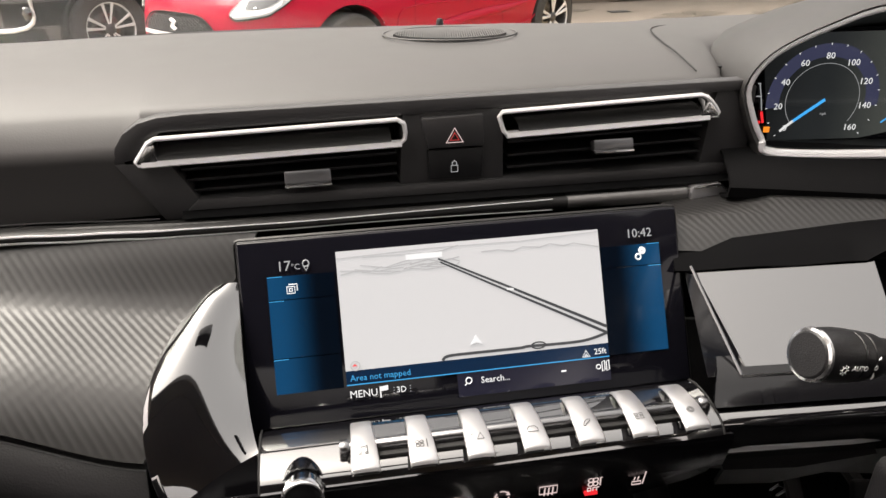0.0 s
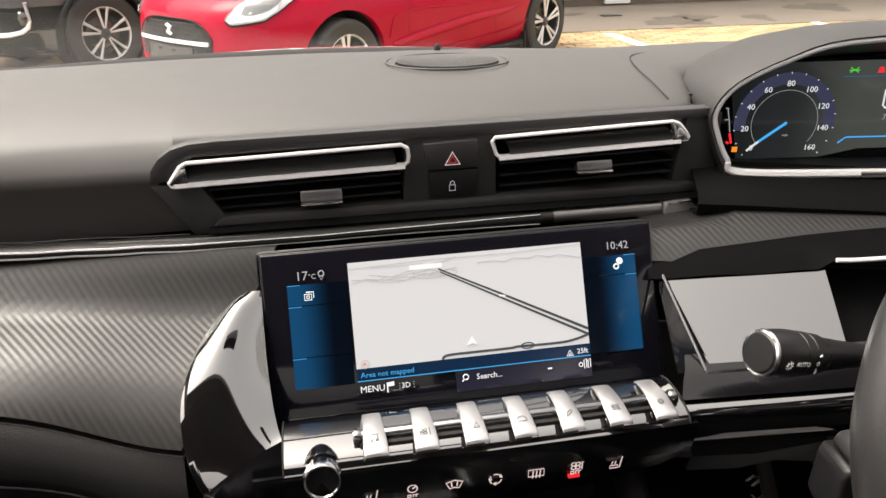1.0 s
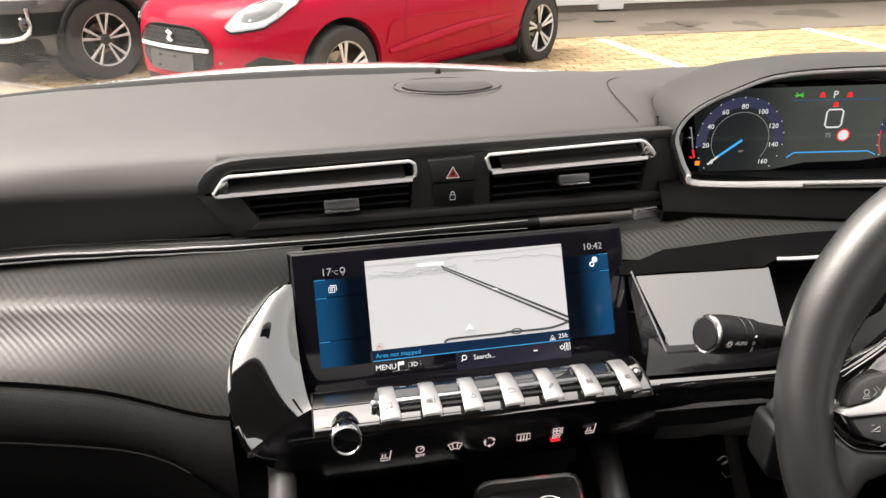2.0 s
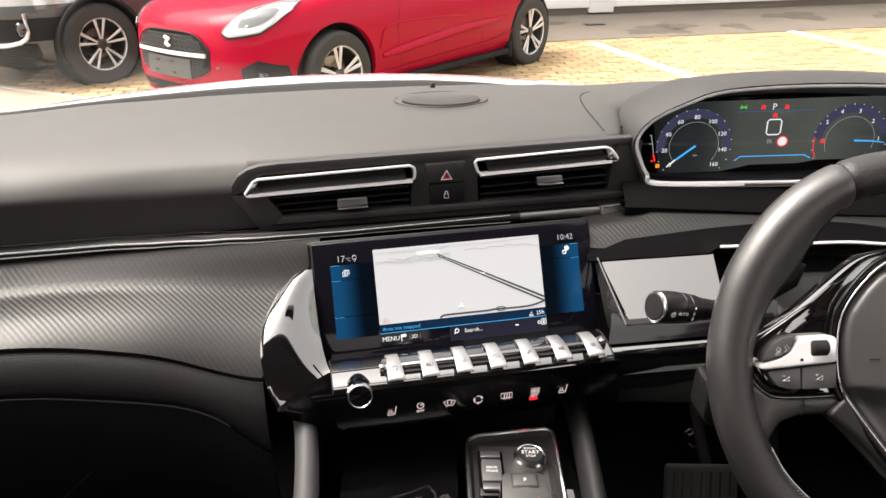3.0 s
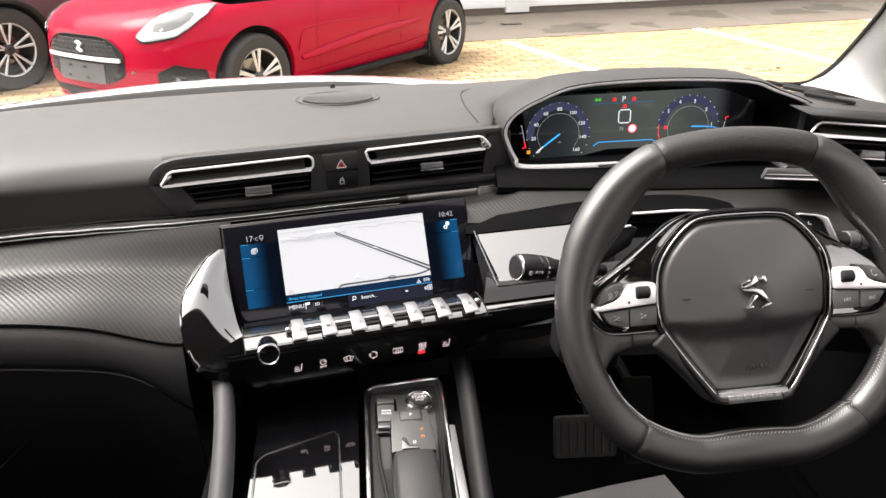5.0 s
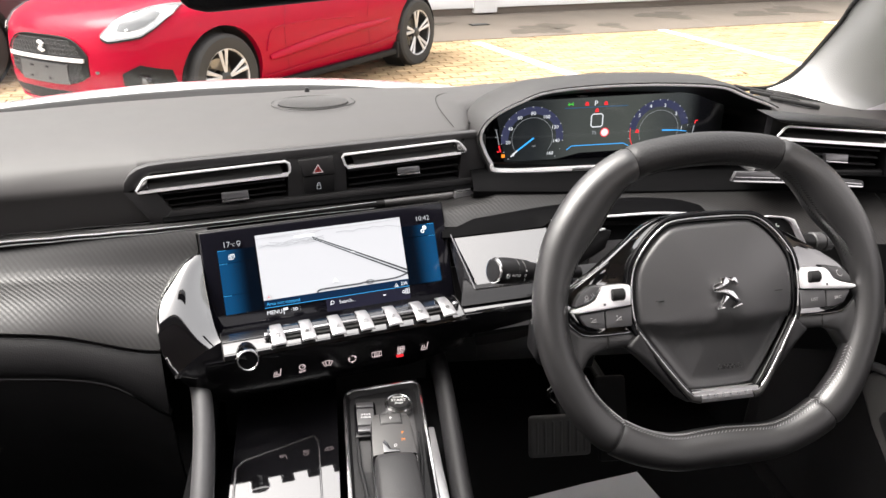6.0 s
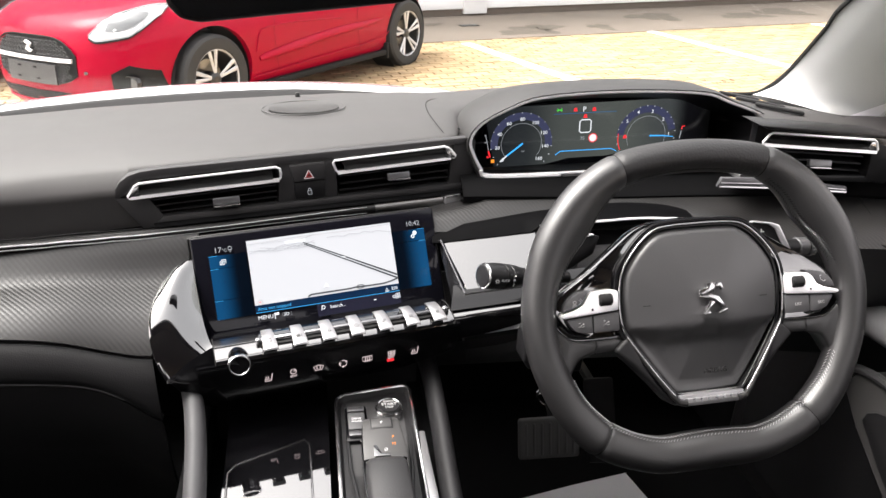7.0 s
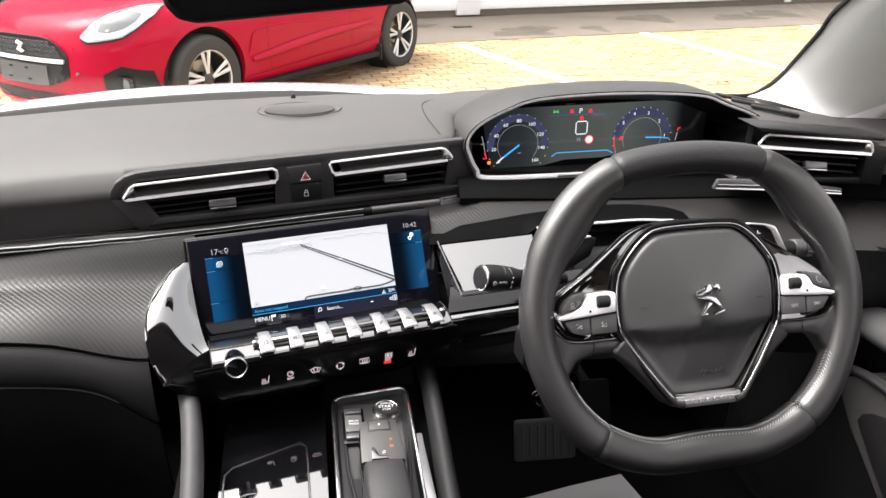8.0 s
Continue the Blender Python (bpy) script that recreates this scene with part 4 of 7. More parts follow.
VENT_R = CAR @ pose(0.5765, 0.575, 0.9655, 0, 2.4, -4) @ Matrix.Diagonal((0.95, 1, 1, 1))
vent("air_vent", [(-0.0755, -0.0065), (-0.0670, 0.0070), (0.0675, 0.0066), (0.0740, -0.0066), (0.0, -0.0070)], ((-0.072, -0.0062), (0.0715, -0.0062)), (0.0050, -0.0255, 0.0285, 0.0085, 0),
     (-0.068, 0.062, [(-0.0150, -0.0155), (-0.0235, -0.0240), (-0.0320, -0.0325)]), VENT_R, "black outer air vent with chrome frame beside the pillar", [(0.0590, -0.0060), (0.0610, 0.0045), (0.0665, 0.0045), (0.0725, -0.0062)])
outer_strip()
# ---- steering wheel ----
GRIP_LEATHER = material("perforated_leather", (0.012, 0.012, 0.0125), 0.5, spec=0.5, grain=0.5, grain_size=450, vary=0.15, vary_size=9)
wheel = thing("steering_wheel", WHEEL, "small flat-bottomed black leather steering wheel with silver button pads", "steering wheel")
# middle line of the rim, right half from the top down to the flat foot
RIM = [(0.0, 0.1498), (0.040, 0.1472), (0.072, 0.1405), (0.099, 0.1265), (0.122, 0.1055), (0.1425, 0.075), (0.1535, 0.042), (0.1575, 0.010), (0.1530, -0.028), (0.1385, -0.067), (0.1230, -0.0915), (0.1060, -0.1080), (0.081, -0.1208), (0.050, -0.1290), (0.020, -0.1297), (0.0, -0.1295)]
SEAMS = (0.075, 0.385, 0.615, 0.925)


def rim_stations(n=280):
    """Places along the rim, evenly spaced, starting at the top and going clockwise; each with its outward direction."""
    half = [(x, 0, z) for x, z in RIM]
    loop = smooth_path(half + [(-x, 0, z) for x, _, z in half[-2:0:-1]], 10, closed=True)
    cum = [0.0]
    for a, b in zip(loop, loop[1:] + loop[:1]):
        cum.append(cum[-1] + (b - a).length)
    pts, j = [], 0
    for i in range(n):
        s = cum[-1] * i / n
        while cum[j + 1] < s:
            j += 1
        pts.append(loop[j].lerp(loop[(j + 1) % len(loop)], (s - cum[j]) / max(1e-9, cum[j + 1] - cum[j])))
    out = []
    for i, p in enumerate(pts):
        d = (pts[(i + 1) % n] - pts[i - 1]).normalized()
        out.append((i / n, p, Vector((-d.z, 0, d.x)) if Vector((-d.z, 0, d.x)).dot(p) > 0 else Vector((d.z, 0, -d.x))))
    return out


def bump(f, c, w):
    f = min(abs(f - c), 1 - abs(f - c))
    return math.exp(-(f / w) ** 2)


def rim_section(f, p, s):
    """Ring of the rim at f: round outside, with a wide flank inside where the thumbs rest and a full foot."""
    r = 0.0156 + 0.0016 * bump(f, 0.5, 0.06)
    thumb = 0.0125 * (bump(f, 0.150, 0.050) + bump(f, 0.850, 0.050)) + 0.0030 * bump(f, 0.5, 0.05) + 0.004 * (bump(f, 0.385, 0.05) + bump(f, 0.615, 0.05))
    cut = 1 - 0.10 * sum(bump(f, q, 0.0022) for q in SEAMS)
    ring = []
    for k in range(22):
        w = 2 * math.pi * k / 22
        c, q = math.cos(w), math.sin(w)
        y = -1.06 * r * q
        a = r * c
        if c < 0:
            a -= thumb * (-c) ** 0.8
            y += 0.30 * thumb * (-c)
        ring.append(p + s * a * cut + Vector((0, y * cut, 0)))
    return ring


def rim():
    st = rim_stations()
    n = len(st)
    cuts = [round(q * n) for q in SEAMS]
    spans = [(cuts[3] - n, cuts[0], GRIP_LEATHER, "perforated black leather top of the rim"), (cuts[0], cuts[1], LEATHER, "smooth black leather side of the rim"), (cuts[1], cuts[2], LEATHER, "smooth black leather foot of the rim"), (cuts[2], cuts[3], LEATHER, "smooth black leather side of the rim")]
    for a, b, mat, lab in spans:
        rows = [rim_section(*st[i % n]) for i in range(a, b + 1)]
        part("rim_cover", loft(rows, closed=True, caps=False), mat, wheel, lab, angle=70)
    for q in SEAMS:
        f, p, s = st[round(q * n)]
        part("rim_seam", tube([p + (c - p) * 0.985 for c in rim_section(f, p, s)], 0.0008, 5, closed=True), RUBBER, wheel, "dark leather joint")
    # slanted stitches along the inner edge: pale below, dark above
    fine = rim_stations(560)
    for spans, mat, lab in ((((0.315, 0.685),), STITCH, "pale grey stitching inside the rim foot"), (((0.085, 0.215), (0.785, 0.915), (0.94, 1.06)), RUBBER, "dark stitching inside the upper rim")):
        bm = bmesh.new()
        for a, b in spans:
            for i in range(round(a * 560), round(b * 560), 2):
                f, p, s = fine[i % 560]
                d = Vector((s.z, 0, -s.x))
                ring = rim_section(f, p, s)
                for q, t in ((9, 1), (10, -1)):
                    c = ring[q] + (ring[q] - p).normalized() * 0.0003
                    w = (ring[q - 1] - ring[q + 1]).normalized() * 0.0011
                    tube([c - w - d * 0.0011 * t, c + w + d * 0.0011 * t], 0.00030, 4, bm=bm)
        part("stitching", bm, mat, wheel, lab, kind="stuff")


rim()
HUB = [(0.0, 0.0845), (0.033, 0.0836), (0.047, 0.079), (0.0605, 0.0675), (0.0725, 0.052), (0.0780, 0.0385), (0.0800, 0.018), (0.0785, -0.002), (0.0740, -0.014), (0.0525, -0.046), (0.0355, -0.0690), (0.0290, -0.0730), (0.0, -0.0740)]


def hub_depth(z):
    return -0.004 + 0.10 * min(0.0, z)


def hub_loop(scale=1.0, dy=0.0, grow=0.0):
    pts = [(x, z) for x, z in HUB] + [(-x, z) for x, z in HUB[-2:0:-1]]
    pts = [(p.x, p.z) for p in smooth_path([(x, 0, z) for x, z in pts], 3, closed=True)]
    out = []
    for x, z in pts:
        v = Vector((x, z - 0.006))
        v = v * scale + v.normalized() * grow
        out.append((v.x, hub_depth(v.y + 0.006) + dy, v.y + 0.006))
    return out


def hub():
    # airbag cover: domed, with an overhanging crease across its lower third
    ring = hub_loop()
    rows = []
    for s in (1.0, 0.99, 0.975, 0.955, 0.93, 0.90, 0.86, 0.81, 0.75, 0.68, 0.60, 0.51, 0.41, 0.30, 0.18, 0.06):
        edge = max(0.0, (s - 0.93) / 0.07)
        row = []
        for x, y, z in ring:
            u, v = x * s, 0.006 + (z - 0.006) * s
            crease = -0.0100 + 0.006 * max(0.0, abs(u) - 0.045) / 0.03
            t = min(1.0, max(0.0, (crease - v) / 0.0090))
            step = 0.0095 * (t * t * (3 - 2 * t)) * min(1.0, (1 - s) / 0.12)
            row.append((u, -0.0055 - 0.0150 * (1 - s * s) + 0.014 * edge ** 2 + step + 0.04 * min(0.0, v) * s, v))
        rows.append(row)
    part("airbag_cover", loft(rows, closed=True), AIRBAG, wheel, "grained black airbag cover", angle=60)
    part("hub_ring", tube(hub_loop(dy=-0.003, grow=0.0022), 0.0008, 8, closed=True, up=(0, 1, 0)), CHROME, wheel, "thin chrome ring round the hub", angle=60)
    part("hub_gap", tube(hub_loop(dy=0.002, grow=0.0), 0.0022, 8, closed=True, up=(0, 1, 0)), BLACK_GLOSS, wheel, "black gap round the airbag cover", angle=60)
    part("hub_lip", tube(hub_loop(dy=-0.0002, grow=0.0050), 0.0024, 8, closed=True, up=(0, 1, 0)), SWITCH_BLACK, wheel, "glossy black band outside the ring", angle=60)
    # glossy shoulders that sweep from the hub to the rim and carry the button pads
    top = [(0.0, 0.0925), (0.036, 0.0900), (0.056, 0.0840), (0.078, 0.0700), (0.102, 0.0535), (0.123, 0.0395), (0.139, 0.0290), (0.1465, 0.018), (0.1465, 0.010), (0.1400, -0.002), (0.1290, -0.0105), (0.112, -0.0122), (0.0840, -0.0122)]
    for s in (-1, 1):
        rows = []
        outer = smooth_path([(s * x, 0, z) for x, z in top], 4)
        hubp = smooth_path([(s * x, 0, z) for x, z in HUB[:9]], 6)
        for k, p in enumerate(outer):
            q = hubp[min(len(hubp) - 1, round(k * (len(hubp) - 1) / (len(outer) - 1)))]
            d = p - q
            r = []
            for t, y in ((0.04, -0.0008), (0.30, 0.0008), (0.60, 0.0014), (0.86, 0.0010), (0.95, 0.0028), (1.0, 0.0075), (0.99, 0.014)):
                r.append((q.x + d.x * t, y + hub_depth(q.z) + 0.004 - 0.003 * min(1.0, abs(d.x) / 0.06) * t + 0.012 * max(0.0, q.z + d.z * t - 0.045) / 0.04, q.z + d.z * t))
            rows.append(r)
        part("spoke_trim", loft(rows), PIANO, wheel, "glossy black spoke shoulder", angle=60)
        # leather arm under the pads, running into the rim
        web = [(0.0780, -0.0130), (0.110, -0.0132), (0.130, -0.0115), (0.1415, -0.0020), (0.1475, 0.0050), (0.1560, 0.0030), (0.156, -0.022), (0.148, -0.044), (0.138, -0.056), (0.131, -0.044), (0.123, -0.031), (0.108, -0.026), (0.090, -0.0255), (0.082, -0.0240)]
        part("spoke", prism([(s * x, z) for x, z in web], -0.005, 0.018, 0.003, 2), LEATHER, wheel, "black leather spoke", angle=60)
        part("spoke_seam", tube([(s * 0.1065, -0.0058, -0.0135), (s * 0.1060, -0.0060, -0.019), (s * 0.1075, -0.004, -0.0255)], 0.0007, 5), RUBBER, wheel, "dark leather joint")
        part("pad_line", tube(smooth_path([(s * 0.0815, -0.0045, -0.0125), (s * 0.110, -0.0050, -0.0128), (s * 0.1285, -0.0045, -0.0112), (s * 0.1400, -0.0040, -0.0022), (s * 0.1465, -0.0035, 0.0085)], 4), 0.0006, 6), DARK_CHROME, wheel, "thin bright line under the buttons")
        arm = [(0.0760, -0.0120), (0.0900, -0.0250), (0.0740, -0.0400), (0.0520, -0.0640), (0.0390, -0.0800), (0.0300, -0.0830), (0.0275, -0.0760), (0.0500, -0.0500)]
        part("lower_spoke", prism([(s * x, z) for x, z in arm], -0.010, 0.014, 0.004, 3), DARK_TRIM, wheel, "dark lower spoke", angle=60)
        vee = [(0.0815, 0.0000), (0.0770, -0.0150), (0.0560, -0.0475), (0.0395, -0.0705), (0.0330, -0.0775), (0.026, -0.0790)]
        part("hub_trim", tube([(s * x, hub_depth(z) - 0.0030, z) for x, z in vee], [0.0008, 0.0010, 0.0016, 0.0022, 0.0030, 0.0034], 8, up=(0, 1, 0)), STRIP_GREY, wheel, "dark satin V trim of the hub", angle=60)
    bar = [(-0.033, -0.0715), (0.033, -0.0715), (0.0300, -0.0800), (0.027, -0.0822), (-0.027, -0.0822), (-0.0300, -0.0800)]
    part("base_plate", prism(bar, -0.0150, -0.002, 0.0018, 2), SATIN, wheel, "satin silver plate at the hub foot")
    for k in range(7):
        x = -0.0222 + k * 0.0074
        part("badge_bar", prism([(x - 0.0027, -0.0790), (x + 0.0027, -0.0790), (x + 0.0027, -0.0742), (x - 0.0027, -0.0742)], -0.0156, -0.0135, 0.0006, 1), SILVER, wheel, "raised bar of the hub badge" if not k else "")
    text("cover_word", "AIRBAG", 0.0066, RUBBER, wheel, pose(0.0, -0.0228, -0.0490, 84), "embossed word on the cover", extrude=0.0006)
    for s in (-1, 1):
        part("horn_mark", strokes([[(s * 0.058 - 0.004, 0.0145), (s * 0.058 + 0.004, 0.0145)]], 0.0004, -0.0134), RUBBER, wheel, "embossed horn mark")


hub()


def emblem():
    """An upright silver badge of plain slanted shapes."""
    e = [[(-0.0135, 0.0045), (-0.0125, 0.0085), (-0.0050, 0.0105), (-0.0055, 0.0140), (0.0005, 0.0150), (0.0030, 0.0100), (0.0010, 0.0055), (-0.0050, 0.0035)],
         [(0.0025, 0.0145), (0.0090, 0.0140), (0.0115, 0.0070), (0.0080, 0.0065), (0.0070, 0.0105), (0.0040, 0.0095)],
         [(-0.0130, 0.0030), (-0.0020, 0.0045), (0.0060, 0.0015), (0.0130, -0.0085), (0.0095, -0.0095), (0.0035, -0.0025), (-0.0030, 0.0000)],
         [(-0.0025, -0.0010), (0.0025, -0.0035), (-0.0030, -0.0085), (-0.0050, -0.0135), (-0.0085, -0.0135), (-0.0065, -0.0085)],
         [(-0.0100, -0.0140), (-0.0020, -0.0140), (-0.0030, -0.0115), (-0.0090, -0.0115)],
         [(0.0040, -0.0140), (0.0140, -0.0120), (0.0140, -0.0095), (0.0075, -0.0110)]]
    bm = bmesh.new()
    for sh in e:
        prism([(x, z + 0.0175) for x, z in sh], -0.0270, -0.0205, 0.0007, 2, bm=bm)
    part("badge", bm, CHROME, wheel, "bright chrome badge of plain shapes")


emblem()


def button_pads():
    y0, y1 = -0.0095, 0.004
    for s in (-1, 1):
        q = lambda pts: [(s * x, z) for x, z in pts]
        band_ = [(0.1405, 0.0108), (0.1385, 0.0128), (0.124, 0.0165), (0.1165, 0.0205), (0.1125, 0.0275), (0.1080, 0.0312), (0.0865, 0.0318), (0.0838, 0.0296), (0.0845, 0.0130), (0.110, 0.0110), (0.136, 0.0092)]
        part("silver_band", prism(q(band_), y0 - 0.0016, y1, 0.0012, 2), BRIGHT_TRIM, wheel, "satin silver button surround")
        part("button", prism(q([(0.1368, 0.0148), (0.1345, 0.0215), (0.1300, 0.0270), (0.1220, 0.0315), (0.1115, 0.0330), (0.1140, 0.0285), (0.1178, 0.0215), (0.1250, 0.0178)]), y0, y1, 0.0012, 2), DARK_GREY, wheel, "black wheel button")
        part("button", prism(q([(0.1345, 0.0078), (0.1095, 0.0098), (0.1095, -0.0062), (0.1180, -0.0060), (0.1270, -0.0030)]), y0, y1, 0.0012, 2), DARK_GREY, wheel)
        part("button", prism(q([(0.1085, 0.0098), (0.0835, 0.0118), (0.0840, -0.0060), (0.1085, -0.0062)]), y0, y1, 0.0012, 2), DARK_GREY, wheel)
        part("roller", lathe([(0.0001, -0.0065), (0.0050, -0.0065), (0.0062, -0.0050), (0.0062, 0.0050), (0.0050, 0.0065), (0.0001, 0.0065)], 18, axis="x", m=pose(s * 0.0965, y0 + 0.001, 0.0235)), RUBBER, wheel, "knurled black roller")
        part("pad_dot", lathe([(0.0001, -0.0006), (0.0011, -0.0006), (0.0013, 0.0004)], 10, m=pose(s * 0.1095, y0 - 0.0014, 0.0155)), DARK_TRIM, wheel, "tiny dark dot")
        if s < 0:
            talk = [ring2(-0.1255, 0.0232, 0.0015, 8), [(-0.1278, 0.0195), (-0.1232, 0.0195), (-0.1240, 0.0210), (-0.1270, 0.0210), (-0.1278, 0.0195)], [(-0.1215, 0.0255), (-0.1195, 0.0232), (-0.1215, 0.0210)], [(-0.1200, 0.0265), (-0.1172, 0.0232)]]
            part("button_mark", strokes(talk, 0.00026, y0 - 0.0004), MARK_GREY, wheel, "small grey voice mark")
            for x, plus in ((-0.1205, False), (-0.0965, True)):
                vol = [[(x - 0.0026, 0.0005), (x + 0.0024, 0.0005), (x + 0.0024, 0.0034), (x - 0.0026, 0.0005)], [(x - 0.0026, 0.0042), (x - 0.0008, 0.0042)]] + ([[(x - 0.0017, 0.0033), (x - 0.0017, 0.0051)]] if plus else [])
                part("button_mark", strokes(vol, 0.00026, y0 - 0.0004), MARK_GREY, wheel, "small grey volume mark")
        else:
            part("button_mark", strokes([[(0.1205, 0.0270), (0.1215, 0.0235), (0.1250, 0.0215), (0.1262, 0.0228)], [(0.1205, 0.0270), (0.1220, 0.0276)]], 0.00035, y0 - 0.0004), MARK_GREY, wheel, "small grey telephone mark")
            text("button_word", "LIST", 0.0040, MARK_GREY, wheel, pose(0.0965, y0 - 0.0005, 0.0020, UP))
            text("button_word", "SRC", 0.0040, MARK_GREY, wheel, pose(0.1205, y0 - 0.0005, 0.0020, UP))


button_pads()
# column behind the wheel
col = thing("steering_column", WHEEL, "black steering column shroud behind the wheel", "steering column")
part("shroud", prism([(-0.072, 0.035), (-0.056, 0.066), (0.056, 0.066), (0.072, 0.035), (0.066, -0.030), (0.050, -0.050), (-0.050, -0.050), (-0.066, -0.030)], 0.055, 0.22, 0.012, 3), HARD_BLACK, col)
part("boss", lathe([(0.0001, 0.010), (0.060, 0.012), (0.062, 0.030), (0.050, 0.060)], 32), MATT_BLACK, col, "black boss behind the hub")


def paddle(s):
    p = thing("gear_paddle", WHEEL, "black and silver gear-change paddle behind the wheel", "gear paddle", "gear paddles")
    part("blade", prism([(s * 0.0780, 0.0800), (s * 0.0858, 0.0820), (s * 0.1046, 0.0790), (s * 0.1130, 0.0755), (s * 0.1215, 0.0520), (s * 0.1150, 0.0480), (s * 0.0860, 0.0630)], 0.040, 0.047, 0.0018, 2), HARD_BLACK, p)
    part("edge", prism([(s * 0.0990, 0.0806), (s * 0.1050, 0.0800), (s * 0.1136, 0.0768), (s * 0.1250, 0.0504), (s * 0.1190, 0.0485), (s * 0.1085, 0.0735), (s * 0.1055, 0.0755)], 0.0375, 0.046, 0.0016, 2), BRIGHT_TRIM, p, "silver paddle edge")
    part("top_edge", prism([(s * 0.0840, 0.0812), (s * 0.0850, 0.0830), (s * 0.1046, 0.0802), (s * 0.1046, 0.0780)], 0.0385, 0.046, 0.0010, 2), BRIGHT_TRIM, p, "silver paddle edge")
    if s > 0:
        part("mark", strokes([[(0.0905, 0.0712), (0.0965, 0.0712)], [(0.0935, 0.0682), (0.0935, 0.0742)]], 0.0006, 0.0393), WHITE_PRINT, p, "white plus mark")


paddle(1)
paddle(-1)


# ---- stalks ----
def stalks():
    st = thing("indicator_stalk", CAR @ pose(0.1645, 0.4560, 0.8640, 0, 12, 20) @ Matrix.Diagonal((0.84, 0.88, 0.88, 1)), "black light-switch stalk with a silver end ring", "stalk")
    part("end_cap", lathe([(0.0001, 0.0), (0.0115, 0.0006), (0.0130, 0.002)], 28, axis="x"), HARD_BLACK, st)
    part("ring", lathe([(0.0126, 0.0015), (0.0142, 0.002), (0.0146, 0.0035), (0.0138, 0.0045)], 28, axis="x"), CHROME, st, "silver end ring")
    part("grip", lathe([(0.0136, 0.004), (0.0146, 0.009), (0.0150, 0.018), (0.0146, 0.0275), (0.0136, 0.0285)], 28, axis="x"), HARD_BLACK, st)
    part("collar", lathe([(0.0132, 0.0285), (0.0142, 0.0292), (0.0140, 0.0360), (0.0130, 0.0366), (0.0130, 0.0372), (0.0136, 0.0378), (0.0128, 0.0470), (0.0112, 0.0520)], 28, axis="x"), HARD_BLACK, st)
    part("arm", lathe([(0.0110, 0.0518), (0.0092, 0.070), (0.0074, 0.095), (0.0070, 0.130)], 20, axis="x"), HARD_BLACK, st)
    for x, lines in ((0.012, [ring2(0, 0, 0.0016, 8)] + [[(0.0022 * math.cos(a), 0.0022 * math.sin(a)), (0.0030 * math.cos(a), 0.0030 * math.sin(a))] for a in (i * math.pi / 4 for i in range(8))]),
                     (0.0375, [[(-0.001, 0.006), (0.001, 0.006), (0, 0.0075), (-0.001, 0.006)], ring2(0, 0.001, 0.0012, 8), [(0, -0.002), (0, -0.006), (0.0014, -0.0035)]])):
        part("stalk_mark", strokes([[(x + a, b) for a, b in l] for l in lines], 0.00028, -0.0152 if x < 0.03 else -0.0138), WHITE_PRINT, st, "white printed light symbol")
    text("stalk_word", "AUTO", 0.0042, WHITE_PRINT, st, pose(0.0235, -0.0152, 0.001, UP))
    st = thing("cruise_stalk", CAR @ pose(0.2215, 0.427, 0.803, 0, 6, 4), "dark grey cruise-control stalk block with small switches", "stalk")
    face = [(-0.0205, 0.010), (-0.0190, 0.0155), (0.020, 0.0200), (0.045, 0.0200), (0.045, -0.026), (0.012, -0.026), (-0.0120, -0.0235), (-0.0180, -0.0150)]
    part("body", prism(face, -0.011, 0.016, 0.004, 3), HARD_BLACK, st, angle=50)
    part("top_key", prism([(-0.0185, 0.0170), (-0.0160, 0.0250), (-0.0060, 0.0285), (0.020, 0.0300), (0.020, 0.0215), (0.0, 0.0195)], -0.010, 0.012, 0.003, 3), DARK_TRIM, st, "dark grey rocker on top of the block", angle=50)
    part("side_key", prism([(-0.0080, 0.0100), (0.012, 0.0120), (0.012, -0.0190), (-0.0040, -0.0180)], -0.0135, -0.006, 0.002, 2), HARD_BLACK, st, "black switch with small marks", angle=50)
    part("stalk_mark", strokes([[(-0.0012, 0.0040), (0.0012, 0.0040)], [(0.0, 0.0028), (0.0, 0.0052)], [(0.0003, -0.0075), (0.0003, -0.0100)], [(0.0017, -0.0075), (0.0017, -0.0100)]], 0.00028, -0.0137), MARK_GREY, st, "small grey marks")
    part("arm", tube([(0.03, 0.01, 0.0), (0.10, 0.05, 0.02)], 0.010, 12), HARD_BLACK, st)
    st = thing("wiper_stalk", CAR @ pose(0.5245, 0.470, 0.8812, 0, 3, 8), "dark grey wiper stalk with a ribbed end", "stalk")
    part("grip", lathe([(0.0001, 0.0), (0.0075, -0.0005), (0.0092, -0.003), (0.0098, -0.010), (0.0098, -0.0125)], 24, axis="x"), DARK_GREY, st)
    part("collar", lathe([(0.0088, -0.0125), (0.0088, -0.0140), (0.0097, -0.0145), (0.0097, -0.0250), (0.0086, -0.0260)], 24, axis="x"), DARK_GREY, st)
    part("arm", lathe([(0.0086, -0.0260), (0.0086, -0.034), (0.0075, -0.055), (0.0070, -0.13)], 20, axis="x"), HARD_BLACK, st)
    for k in range(10):
        a = 2 * math.pi * k / 10
        part("rib", box(-0.0075, 0.0098 * math.cos(a), 0.0098 * math.sin(a), 0.0080, 0.0012, 0.0012, 0.0003, 1), DARK_GREY, st)





# ---- console ----
console = thing("centre_console", CAR, "black centre console with glossy lid and padded sides", "centre console")


